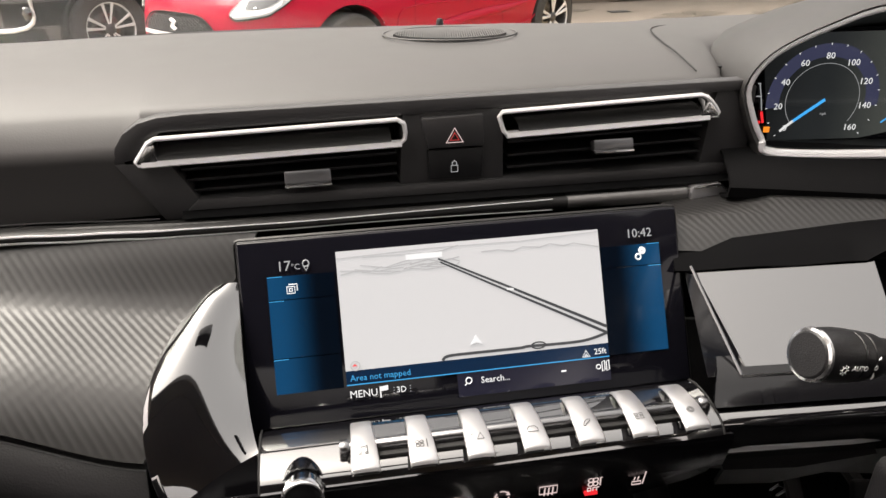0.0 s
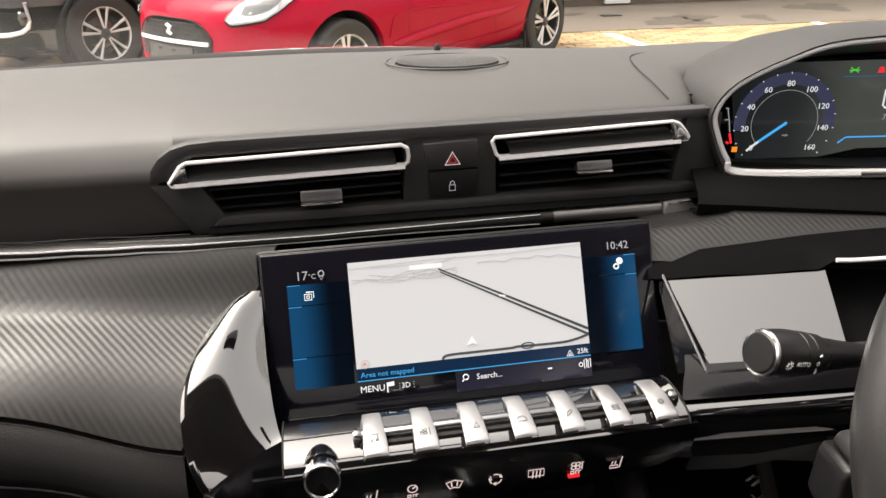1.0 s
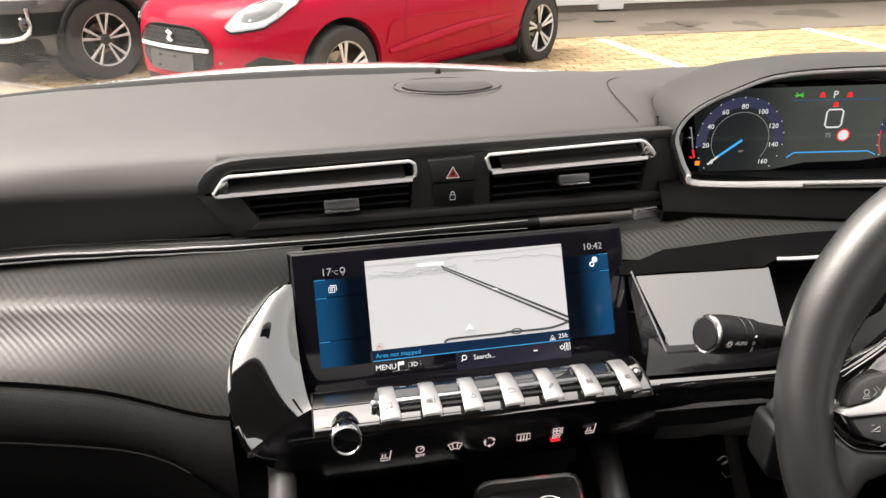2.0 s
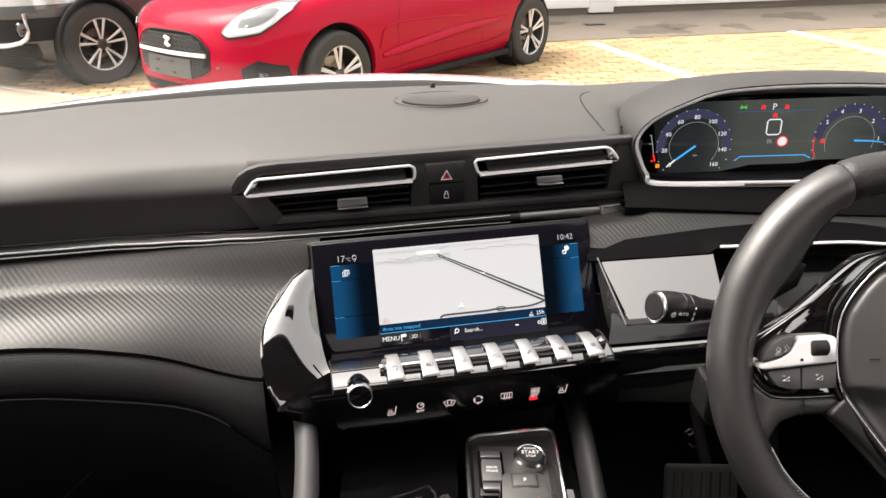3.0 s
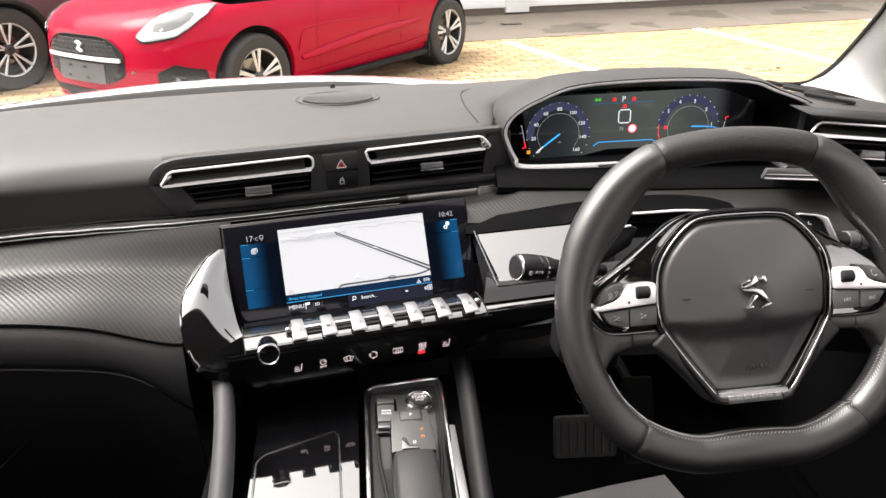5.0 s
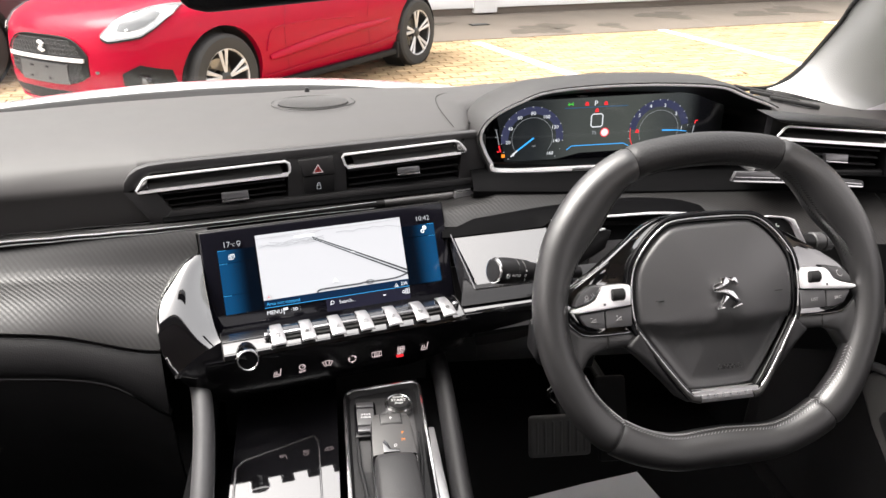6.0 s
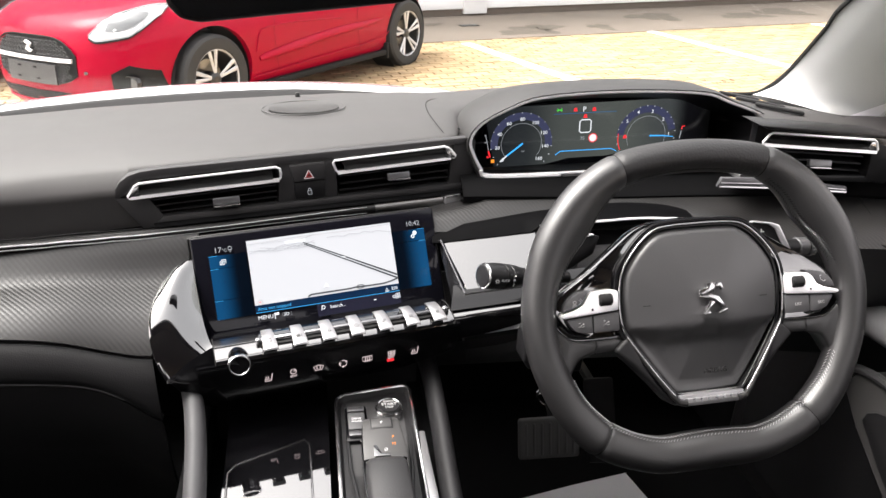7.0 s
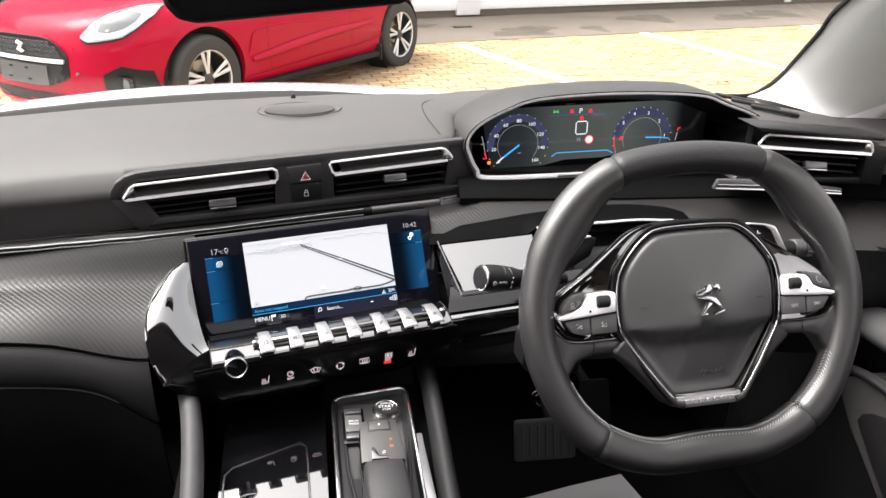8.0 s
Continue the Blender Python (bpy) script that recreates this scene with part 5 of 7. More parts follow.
def console_parts():
    part("base", box(0.01, 0.10, 0.54, 0.235, 0.80, 0.24, 0.01), MATT_BLACK, console)
    part("well_back", box(0.0, 0.60, 0.62, 0.25, 0.02, 0.30), RUBBER, console)
    lie = lambda x, y, h=0.0: (x, y, 0.7155 + 0.07 * (y - 0.345) + h)
    outline_ = [(0.0235, 0.20), (0.0225, 0.452), (0.0240, 0.4600), (0.0310, 0.4655), (0.0920, 0.4760), (0.0985, 0.4745), (0.1010, 0.4680), (0.0985, 0.20)]
    c0, c1 = 0.062, 0.34
    inset = lambda k: [(c0 + (x - c0) * k, c1 + (y - c1) * (1 - (1 - k) * 0.35)) for x, y in outline_]
    part("selector_plate", loft([[lie(x, y, -0.012) for x, y in outline_], [lie(x, y, 0.003) for x, y in outline_], [lie(x, y, 0.0045) for x, y in inset(0.94)], [lie(x, y, 0.0005) for x, y in inset(0.86)]], closed=True), HARD_BLACK, console, "black selector surround")
    part("plate_edge", tube([lie(x, y, 0.0045) for x, y in inset(0.975)], 0.0019, 8), CHROME, console, "satin chrome edge of the selector plate")
    part("inner_plate", sheet([[lie(x, y, 0.0014 - 0.004 * max(0.0, (0.40 - y) / 0.2)) for x in (0.034, 0.062, 0.090)] for y in (0.21, 0.30, 0.36, 0.40, 0.455)], 0.001), PANEL_GREY, console, "dark grey satin inner plate")
    for s in (-1, 1):
        part("plate_rib", tube([lie(0.062 + s * 0.029, 0.40, 0.003), lie(0.062 + s * 0.028, 0.36, 0.004), lie(0.062 + s * 0.022, 0.31, 0.005), lie(0.062 + s * 0.021, 0.22, 0.005)], 0.0016, 6), HARD_BLACK, console, "moulded rib beside the selector")
    rows = [[(x, y, 0.700 + (y - 0.42) * 0.158) for y in (0.20, 0.30, 0.40, 0.56)] for x in (-0.082, -0.04, 0.016)]
    part("tray_lid", sheet(rows, 0.006), PIANO, console, "glossy black tray lid", angle=60)
    part("lid_seam", tube([(x, y, 0.7005 + (y - 0.42) * 0.158) for x, y in ((-0.077, 0.21), (-0.0785, 0.395), (-0.072, 0.404), (-0.008, 0.430), (-0.003, 0.424), (0.006, 0.21))], 0.0011, 6), DARK_CHROME, console, "thin line round the tray lid")
    part("side_strip", prism([(0.099, 0.20), (0.107, 0.20), (0.107, 0.405), (0.099, 0.405)], 0.718, 0.724, 0.001, axis="z"), SILVER, console, "bright strip beside the selector")
    for name, path in (("bolster", [(-0.124, 0.475, 0.768), (-0.113, 0.450, 0.747), (-0.103, 0.39, 0.738), (-0.094, 0.30, 0.733), (-0.088, 0.2, 0.728), (-0.088, -0.2, 0.72)]), ("bolster", [(0.120, 0.545, 0.745), (0.126, 0.500, 0.727), (0.125, 0.42, 0.718), (0.120, 0.32, 0.714), (0.117, 0.2, 0.712), (0.115, -0.2, 0.71)])):
        # one padding, two colours: the right bolster's shade is put into its material
        part(name, tube(smooth_path(path, 6), 0.0095, 14, flat=1.7), RUBBER_MID if path[0][0] < 0 else DARK_TRIM, console, "padded grey side bolster", angle=60)
    for s in (-1, 1):
        part("side_wall", box(s * 0.112, 0.14, 0.588, 0.018, 0.78, 0.22, 0.004), MATT_BLACK, console)
    # start button
    part("start_button", lathe([(0.0001, 0.0075), (0.0098, 0.0075), (0.0104, 0.006), (0.0104, -0.002)], 28, axis="z", m=pose(0.0755, 0.4370, 0.7260, 4)), HARD_BLACK, console, "round black engine start button")
    part("start_ring", lathe([(0.0104, 0.0045), (0.0124, 0.0055), (0.0138, 0.0040), (0.0142, -0.002)], 32, axis="z", m=pose(0.0755, 0.4370, 0.7260, 4)), CHROME, console, "chrome ring of the start button")
    for body, dy, size in (("ENGINE", 0.0045, 0.0030), ("START", 0.0, 0.0052), ("STOP", -0.0045, 0.0034)):
        text("button_word", body, size, WHITE_PRINT, console, pose(0.0755, 0.4370 + dy, 0.7340 + dy * 0.07, 4))
    part("drive_mode_frame", box(0.0425, 0.4215, 0.7220, 0.0215, 0.053, 0.006, 0.001, m=pose(0, 0, 0.0, 0, 0, 0)), BLACK_GLOSS, console, "glossy black frame of the drive mode switch")
    part("drive_mode_key", box(0.0425, 0.4215, 0.7255, 0.0165, 0.026, 0.006, 0.0015), DARK_GREY, console, "black drive mode switch")
    text("button_word", "DRIVE", 0.0034, WHITE_PRINT, console, pose(0.0425, 0.4235, 0.7288, 0))
    text("button_word", "MODE", 0.0034, WHITE_PRINT, console, pose(0.0425, 0.4192, 0.7288, 0))
    for dy in (0.0190, -0.0190):
        part("drive_mode_rib", box(0.0425, 0.4215 + dy, 0.7265, 0.0165, 0.0075, 0.004, 0.001, m=Matrix.Identity(4)), SATIN_DARK, console, "grey metal rib")


console_parts()


def selector():
    sel = thing("gear_selector", CAR @ pose(0.0625, 0.33, 0.722, 3, 0, 1), "short grey electronic gear selector with lit gear letters", "gear selector")
    rows = []
    for y, w, z0, z1 in ((0.0600, 0.0130, 0.0, 0.0240), (0.0575, 0.0152, 0.0, 0.0295), (0.050, 0.0174, 0.0, 0.0325), (0.035, 0.0188, 0.0, 0.0338), (0.010, 0.0196, 0.0, 0.0315), (-0.006, 0.0195, 0.0, 0.0300), (-0.05, 0.0195, 0.0, 0.032), (-0.12, 0.0195, 0.0, 0.032)):
        rows.append([(-w, y, z0), (-w, y, z1 - 0.006), (-w * 0.95, y, z1 - 0.0022), (-w * 0.82, y, z1), (w * 0.82, y, z1), (w * 0.95, y, z1 - 0.0022), (w, y, z1 - 0.006), (w, y, z0)])
    part("body", loft(rows, closed=True), PIANO, sel, "glossy black selector body", angle=50)
    rows = []
    for y, w, z in ((0.0575, 0.0130, 0.0310), (0.0540, 0.0152, 0.0336), (0.0480, 0.0166, 0.0350), (0.035, 0.0176, 0.0358), (0.020, 0.0184, 0.0344), (0.004, 0.0188, 0.0322)):
        rows.append([(-w, y, z - 0.0010), (-w * 0.9, y, z - 0.0001), (0, y, z + 0.0006), (w * 0.9, y, z - 0.0001), (w, y, z - 0.0010)])
    part("face", sheet(rows, 0.001), SELECT_GREY, sel, "satin grey selector face", angle=60)
    rows = []
    for y, w, z in ((0.0035, 0.0160, 0.0325), (0.0015, 0.0176, 0.0350), (-0.006, 0.0184, 0.0372), (-0.03, 0.0190, 0.0392), (-0.07, 0.0192, 0.0390), (-0.12, 0.0185, 0.036)):
        rows.append([(-w, y, 0.012), (-w, y, z - 0.008), (-w * 0.94, y, z - 0.003), (-w * 0.78, y, z), (0, y, z + 0.0012), (w * 0.78, y, z), (w * 0.94, y, z - 0.003), (w, y, z - 0.008), (w, y, 0.012)])
    part("grip", loft(rows, closed=True), GRIP_GREY, sel, "grey leather palm rest", angle=60)
    part("park_frame", box(0, 0.0445, 0.0352, 0.0205, 0.0150, 0.0022, 0.0008), DARK_TRIM, sel, "dark frame of the park button")
    part("park_button", box(0, 0.0445, 0.0358, 0.0175, 0.0118, 0.0024, 0.0008), SELECT_GREY, sel, "grey park button")
    text("button_word", "P", 0.0042, WHITE_PRINT, sel, pose(0, 0.0445, 0.0372, 0))
    for c, dy, m in (("R", 0.0285, WHITE_PRINT), ("N", 0.0205, WHITE_PRINT), ("D", 0.0125, WHITE_PRINT), ("P", 0.0265, ORANGE_ON), ("M", 0.0185, ORANGE_ON)):
        text("gear_letter", c, 0.0044, m, sel, pose(0.001 if m is WHITE_PRINT else 0.0085, dy, 0.0362 - (0.035 - dy) * 0.10, 4))
    part("notch", prism([(-0.0100, 0.0040), (-0.0100, 0.0160), (-0.0080, 0.0190), (-0.0060, 0.0165), (-0.0035, 0.0075), (0.004, 0.0065), (0.004, 0.0040)], 0.0325, 0.0352, 0.0006, axis="z"), PIANO, sel, "black trigger notch")


SELECT_GREY = material("satin_grey_selector", (0.055, 0.054, 0.053), 0.42, metal=0.3, vary=0.05, vary_size=60)
GRIP_GREY = material("grey_palm_leather", (0.018, 0.018, 0.0185), 0.5, spec=0.5, grain=0.2, grain_size=700, vary=0.1, vary_size=9)
stalks()
selector()


# ---- footwell, door, mirror, glass ----
PEDAL = material("pedal_rubber", (0.085, 0.085, 0.083), 0.55, vary=0.2, vary_size=30)


def pedals():
    p = thing("brake_pedal", CAR @ pose(0.341, 0.682, 0.481, -22, 0, 0), "wide black ribbed rubber brake pedal", "pedal")
    part("pad", box(0, 0, 0, 0.094, 0.012, 0.062, 0.006, 3), PEDAL, p)
    for k in range(7):
        part("rib", box(-0.036 + k * 0.012, -0.0072, 0, 0.004, 0.003, 0.048, 0.001, 1), PEDAL, p)
    part("arm", tube(smooth_path([(0.01, 0.004, 0.02), (0.012, 0.05, 0.07), (0.01, 0.10, 0.16), (0.0, 0.19, 0.24), (0.0, 0.36, 0.28)], 4), 0.008, 10), RUBBER, p)
    part("return_spring", tube([(0.020 + 0.010 * math.cos(a * 0.9), 0.072 + 0.0022 * a, 0.040 + 0.012 * math.sin(a * 0.9)) for a in range(12)], 0.0018, 6), DARK_CHROME, p, "bare metal loop")
    p = thing("accelerator_pedal", CAR @ pose(0.44, 0.73, 0.47, -30, 0, 0), "narrow black rubber accelerator pedal", "pedal")
    part("pad", box(0, 0, 0, 0.048, 0.014, 0.13, 0.005, 2), RUBBER, p)
    part("arm", tube([(0, 0.005, 0.04), (0, 0.15, 0.12), (0, 0.33, 0.16)], 0.008, 8), RUBBER, p)


pedals()
bm = sheet([[(-0.105, y, 0.001 * math.sin(9 * y)), (0, y, 0.002 + 0.001 * math.sin(9 * y)), (0.105, y, 0.001)] for y in (-0.15, -0.05, 0.05, 0.148)], 0.0006)
tagged(part("paper_mat", bm, PAPER, m=CAR @ pose(0.46, 0.625, 0.303, 0, 0, 12)), "white protective paper sheet on the driver floor", "paper mat")


DOOR_GREY = material("grey_door_moulding", (0.06, 0.059, 0.058), 0.5, grain=0.25, grain_size=900, vary=0.1, vary_size=8)


def door_card():
    d = thing("door_lining", CAR, "dark driver door lining with a pale curved pocket edge", "door lining")
    rows = []
    for y in (0.80, 0.70, 0.62, 0.5, 0.35, 0.1, -0.3):
        rows.append([(0.745, y, 0.34), (0.735, y, 0.55), (0.728, y, 0.66), (0.715, y, 0.72), (0.700, y, 0.765), (0.702, y, 0.80), (0.728, y, 0.84), (0.738, y, 0.93), (0.745, y, 0.955)])
    part("skin", sheet(rows, 0.004), DARK_TRIM, d, angle=60)
    part("armrest", tube(smooth_path([(0.715, 0.66, 0.70), (0.690, 0.55, 0.745), (0.680, 0.40, 0.762), (0.678, 0.1, 0.765), (0.68, -0.3, 0.765)], 5), 0.030, 12, flat=0.7), DARK_GREY, d, angle=60)
    pocket = part("door_pocket", prism([(0.554, 0.634), (0.552, 0.650), (0.545, 0.662), (0.533, 0.672), (0.49, 0.700), (0.38, 0.716), (0.20, 0.716), (0.20, 0.42), (0.36, 0.45), (0.445, 0.547), (0.518, 0.598)], 0.690, 0.735, 0.010, 3, axis="x"), DOOR_GREY, d, "grey moulded door pocket", angle=50)
    # no hollow is cut: a raised dark slab paints the recess's shade
    part("pocket_recess", prism([(0.507, 0.618), (0.503, 0.632), (0.490, 0.642), (0.44, 0.662), (0.26, 0.668), (0.26, 0.50), (0.38, 0.52), (0.46, 0.578)], 0.6875, 0.700, 0.002, 2, axis="x"), DARK_TRIM, pocket, "dark slab in place of the pocket's shaded recess")
    part("pocket_edge", tube(smooth_path([(0.722, 0.62, 0.60), (0.705, 0.585, 0.645), (0.69, 0.52, 0.68), (0.685, 0.42, 0.69), (0.685, 0.2, 0.69)], 5), 0.006, 8), DARK_GREY, d, "grey door pocket edge")


door_card()


def mirror_thing():
    mi = thing("rear_view_mirror", CAR @ pose(-0.004, 0.40, 1.144, 0, -6, 0), "black frameless rear-view mirror hung from the windscreen", "mirror")
    out = [(-0.100, -0.020), (-0.092, -0.030), (-0.078, -0.034), (0.082, -0.031), (0.096, -0.025), (0.106, -0.010), (0.108, 0.028), (0.098, 0.034), (-0.096, 0.034), (-0.104, 0.026)]
    out = [(x * 0.91, min(z, 0.026) * 0.98) for x, z in out]
    part("housing", prism(out, -0.012, 0.010, 0.005, 3), HARD_BLACK, mi)
    part("mirror_glass", prism([(x * 0.95, z * 0.90) for x, z in out], -0.0132, -0.0110), MIRROR, mi, "dark mirror glass")
    part("stem", tube([(0, -0.004, 0.015), (0, -0.02, 0.04), (0, -0.03, 0.07)], 0.011, 12), HARD_BLACK, mi)


mirror_thing()


def windscreen():
    rows = []
    for t in (0.0, 0.25, 0.5, 0.75, 1.0):
        r = []
        for k in range(13):
            x = lerp(-0.70, 0.70, k / 12) * lerp(1.0, 0.83, t)
            c = (x / 0.7) ** 2
            r.append((x, lerp(1.06, 0.10, t) - 0.20 * c, lerp(0.90, 1.325, t) - 0.02 * c))
        rows.append(r)
    ob = part("window_1", sheet(rows, 0.004), glass("windscreen_glass", (0.80, 0.82, 0.80), 0.012), angle=80, m=CAR.copy())
    ob.visible_shadow = False
    tagged(ob, "clear raked windscreen", "window", kind="structure")
    for n, s in ((2, -1), (3, 1)):
        rows = [[(s * x, y, z) for y in (0.80, 0.4, 0.0, -0.5, -1.0, -1.5)] for x, z in ((0.765, 0.92), (0.755, 1.1), (0.71, 1.31))]
        ob = part("window_%d" % n, sheet(rows, 0.004), glass("side_glass", (0.80, 0.80, 0.78), 0.03), angle=80, m=CAR.copy())
        tagged(ob, "tinted side window of the car", "window", kind="structure")
    edge = smooth_path(PILLAR_EDGE, 5)
    tagged(part("window_seal", tube(edge, 0.0024, 8, flat=1.4), RUBBER, m=CAR.copy()), "black rubber windscreen edge", "trim", kind="structure")
    low = []
    for k in range(25):
        x = lerp(-0.70, 0.66, k / 24)
        y = 1.0 - 0.78 * x * x
        low.append([(x, y - 0.16, 0.86), (x, y - 0.05, 0.905 - 0.05 * abs(x)), (x, y - 0.012, 0.9205 - 0.02 * abs(x)), (x, y, 0.922 - 0.02 * abs(x)), (x, y + 0.01, 0.916 - 0.02 * abs(x)), (x, y + 0.02, 0.86)])
    tagged(part("scuttle_seal", sheet(low, 0.003), RUBBER, m=CAR.copy(), angle=60), "black rubber seal at the windscreen foot", "trim", kind="structure")


windscreen()


def glass_label():
    """Small printed marks in the lower corner of the windscreen, as plain bars."""
    g = thing("windscreen_label", CAR, "small brown printed marks low on the windscreen", "label")
    o, u, v = Vector((0.505, 0.7055, 1.0025)), Vector((0.0199, -0.0215, 0.0049)), Vector((-0.0025, -0.0371, 0.0169)).normalized()
    for k in range(6):
        p = o + u * (k * 0.17)
        part("printed_bar", box(0, 0, 0, 0.0038, 0.0022, 0.0004, m=Matrix.Translation(p) @ pose(0, 0, 0, -24, 0, -47)), LABEL_BROWN, g)
    for a, b, w in ((0.35, 0.008, 0.006), (0.62, 0.012, 0.007), (0.5, 0.017, 0.004), (-0.6, 0.012, 0.008)):
        part("printed_bar", box(0, 0, 0, w, 0.0016, 0.0004, m=Matrix.Translation(o + u * a + v * b) @ pose(0, 0, 0, -24, 0, -47)), LABEL_BROWN, g)


LABEL_BROWN = material("brown_print", (0.12, 0.07, 0.03), 0.7)
glass_label()


def panel(name, x0, x1, z0, z1, y, mat, parent, label="", skew=0.0):
    bm = prism([(x0, z0), (x1, z0), (x1 + skew, z1), (x0 + skew, z1)], y, y + 0.0004)
    return part(name, bm, mat, parent, label)


def band(points, w, y):
    """A flat ribbon of width w along a line in the x-z plane."""
    p = [Vector((a, 0, b)) for a, b in points]
    rows = []
    for k, q in enumerate(p):
        d = (p[min(k + 1, len(p) - 1)] - p[max(k - 1, 0)]).normalized()
        s = Vector((-d.z, 0, d.x)) * (w[k] if isinstance(w, list) else w) * 0.5
        rows.append([(q.x + s.x, y, q.z + s.z), (q.x - s.x, y, q.z - s.z)])
    return sheet(rows, 0.0002)


def screen_graphics():
    y = -0.0036
    panel("map", -0.0733, 0.0772, -0.0288, 0.0369, y, MAP, screen, "pale grey navigation map")
    bm = band([(-0.0170, 0.0282), (0.020, 0.0098), (0.0771, -0.0192)], [0.0010, 0.0013, 0.0018], y - 0.0004)
    merge(bm, band([(-0.0160, 0.0262), (0.020, 0.0072), (0.0771, -0.0228)], [0.0009, 0.0012, 0.0017], y - 0.0004))
    merge(bm, band(smooth_path_2([(-0.0195, -0.0287), (-0.016, -0.0264), (0.0, -0.0262), (0.024, -0.0263), (0.030, -0.0258), (0.044, -0.0262), (0.060, -0.0262), (0.0690, -0.0250), (0.0772, -0.0228)]), 0.0016, y - 0.0004))
    merge(bm, band(ring2(0.0360, -0.0258, 0.0042, 14, 0, 360, 0.0018), 0.0008, y - 0.0004))
    part("map_route", bm, ROAD, screen, "dark road lines on the map")
    part("road_label", band([(0.0205, 0.0078), (0.0245, 0.0072)], 0.0012, y - 0.0006), WHITE_ON, screen, "tiny white road label")
    random.seed(4)
    bm = None
    for k in range(14):
        x0, z0 = random.uniform(-0.072, -0.02), random.uniform(0.0235, 0.0325)
        line = [(x0, z0)]
        for j in range(3):
            line.append((min(-0.005, line[-1][0] + random.uniform(0.006, 0.014)), min(0.0355, max(0.0225, line[-1][1] + random.uniform(-0.0022, 0.0024)))))
        b2 = band(line, random.choice((0.0003, 0.00045, 0.0006)), y - 0.0003)
        bm = b2 if bm is None else merge(bm, b2)
    merge(bm, band([(0.008, 0.0298), (0.018, 0.0302), (0.026, 0.0288), (0.032, 0.0306), (0.042, 0.0296), (0.048, 0.0310), (0.056, 0.0292), (0.062, 0.0302), (0.0768, 0.0268)], 0.0006, y - 0.0003))
    merge(bm, band([(-0.0733, 0.0330), (-0.02, 0.0345), (0.03, 0.0340), (0.0770, 0.0355)], 0.0004, y - 0.0003))
    part("map_street", bm, MAP_LINE, screen, "thin grey street lines")
    part("map_label", band([(-0.0350, 0.0305), (-0.0145, 0.0305)], 0.0030, y - 0.0005), WHITE_ON, screen, "white place label bar")
    part("cursor", prism([(-0.0030, -0.0215), (0.0005, -0.0162), (0.0038, -0.0215), (0.0004, -0.0203)], y - 0.0006, y), WHITE_ON, screen, "white position arrow")
    part("cursor_shade", prism([(-0.0034, -0.0222), (0.0004, -0.0208), (0.0042, -0.0222), (0.0004, -0.0213)], y - 0.0005, y), MAP_LINE, screen, "grey lower edge of the arrow")
    part("compass", band(ring2(-0.0678, -0.0263, 0.0025, 16), 0.0005, y - 0.0005), MAP_LINE, screen)
    part("compass_needle", prism([(-0.0696, -0.0266), (-0.0680, -0.0252), (-0.0666, -0.0266), (-0.0678, -0.0262)], y - 0.0007, y), RED_ON, screen, "red compass needle")
    panel("status_bar", -0.0733, 0.0772, -0.0362, -0.0289, y, BLUE_DARK, screen, "dark blue status bar")
    panel("status_line", -0.0733, 0.0772, -0.0368, -0.0362, y - 0.0002, BLUE_LINE, screen)
    panel("search_bar", -0.012, 0.0772, -0.0500, -0.0370, y, SEARCH, screen, "black search bar with violet glare put into its glow")
    t = lambda body, size, x, z, mat, al='CENTER', lab="": text("caption", body, size, mat, screen, pose(x, y - 0.0007, z, UP), lab, align=al)
    t("Area not mapped", 0.0047, -0.0712, -0.0330, BLUE_LINE, 'LEFT', "blue status words")
    t("MENU", 0.0056, -0.0645, -0.0418, WHITE_ON)
    t("3D", 0.0046, -0.0438, -0.0418, WHITE_ON)
    t("Search...", 0.0050, 0.0094, -0.0418, WHITE_ON)
    t("25ft", 0.0047, 0.0718, -0.0331, WHITE_ON)
    t("17", 0.0078, -0.1016, 0.0313, DIM_WHITE)
    t("°C", 0.0044, -0.0953, 0.0306, DIM_WHITE)
    t("10:42", 0.0072, 0.1016, 0.0325, DIM_WHITE)
    ic = lambda lines, r, mat=WHITE_ON, lab="": part("icon", strokes(lines, r, y - 0.0006), mat, screen, lab)
    ic([ring2(-0.0058, -0.0412, 0.0017, 12), [(-0.0070, -0.0424), (-0.0082, -0.0438)]], 0.00033, lab="magnifier icon")
    ic([[(-0.0553, -0.0450), (-0.0553, -0.0388)]], 0.0004, lab="flag icon")
    part("flag", prism([(-0.0551, -0.0415), (-0.0510, -0.0411), (-0.0510, -0.0386), (-0.0551, -0.0390)], y - 0.0006, y), WHITE_ON, screen, "white flag icon")
    ic([[(x, -0.0400 - k * 0.0015), (x, -0.0405 - k * 0.0015)] for x in (-0.0478, -0.0388) for k in range(3)], 0.0003, DIM_WHITE)
    ic([[(0.0478, -0.0420), (0.0506, -0.0420)]], 0.0005)
    ic([[(0.0722, -0.0445), (0.0722, -0.0392), (0.0738, -0.0384), (0.0738, -0.0438), (0.0722, -0.0445)], [(0.0748, -0.0445), (0.0748, -0.0392), (0.0764, -0.0384), (0.0764, -0.0438), (0.0748, -0.0445)], ring2(0.0700, -0.0418, 0.0013, 10)], 0.0003, lab="map pages icon")
    ic([[(0.0612, -0.0354), (0.0634, -0.0318), (0.0656, -0.0354), (0.0612, -0.0354)], [(0.0626, -0.0352), (0.0634, -0.0338), (0.0642, -0.0352)]], 0.00032, lab="zoom triangle icon")
    ic([ring2(-0.0897, 0.0322, 0.0017, 12), [(-0.0912, 0.0312), (-0.0897, 0.0282), (-0.0882, 0.0312)]], 0.0003, DIM_WHITE, "place pin icon")
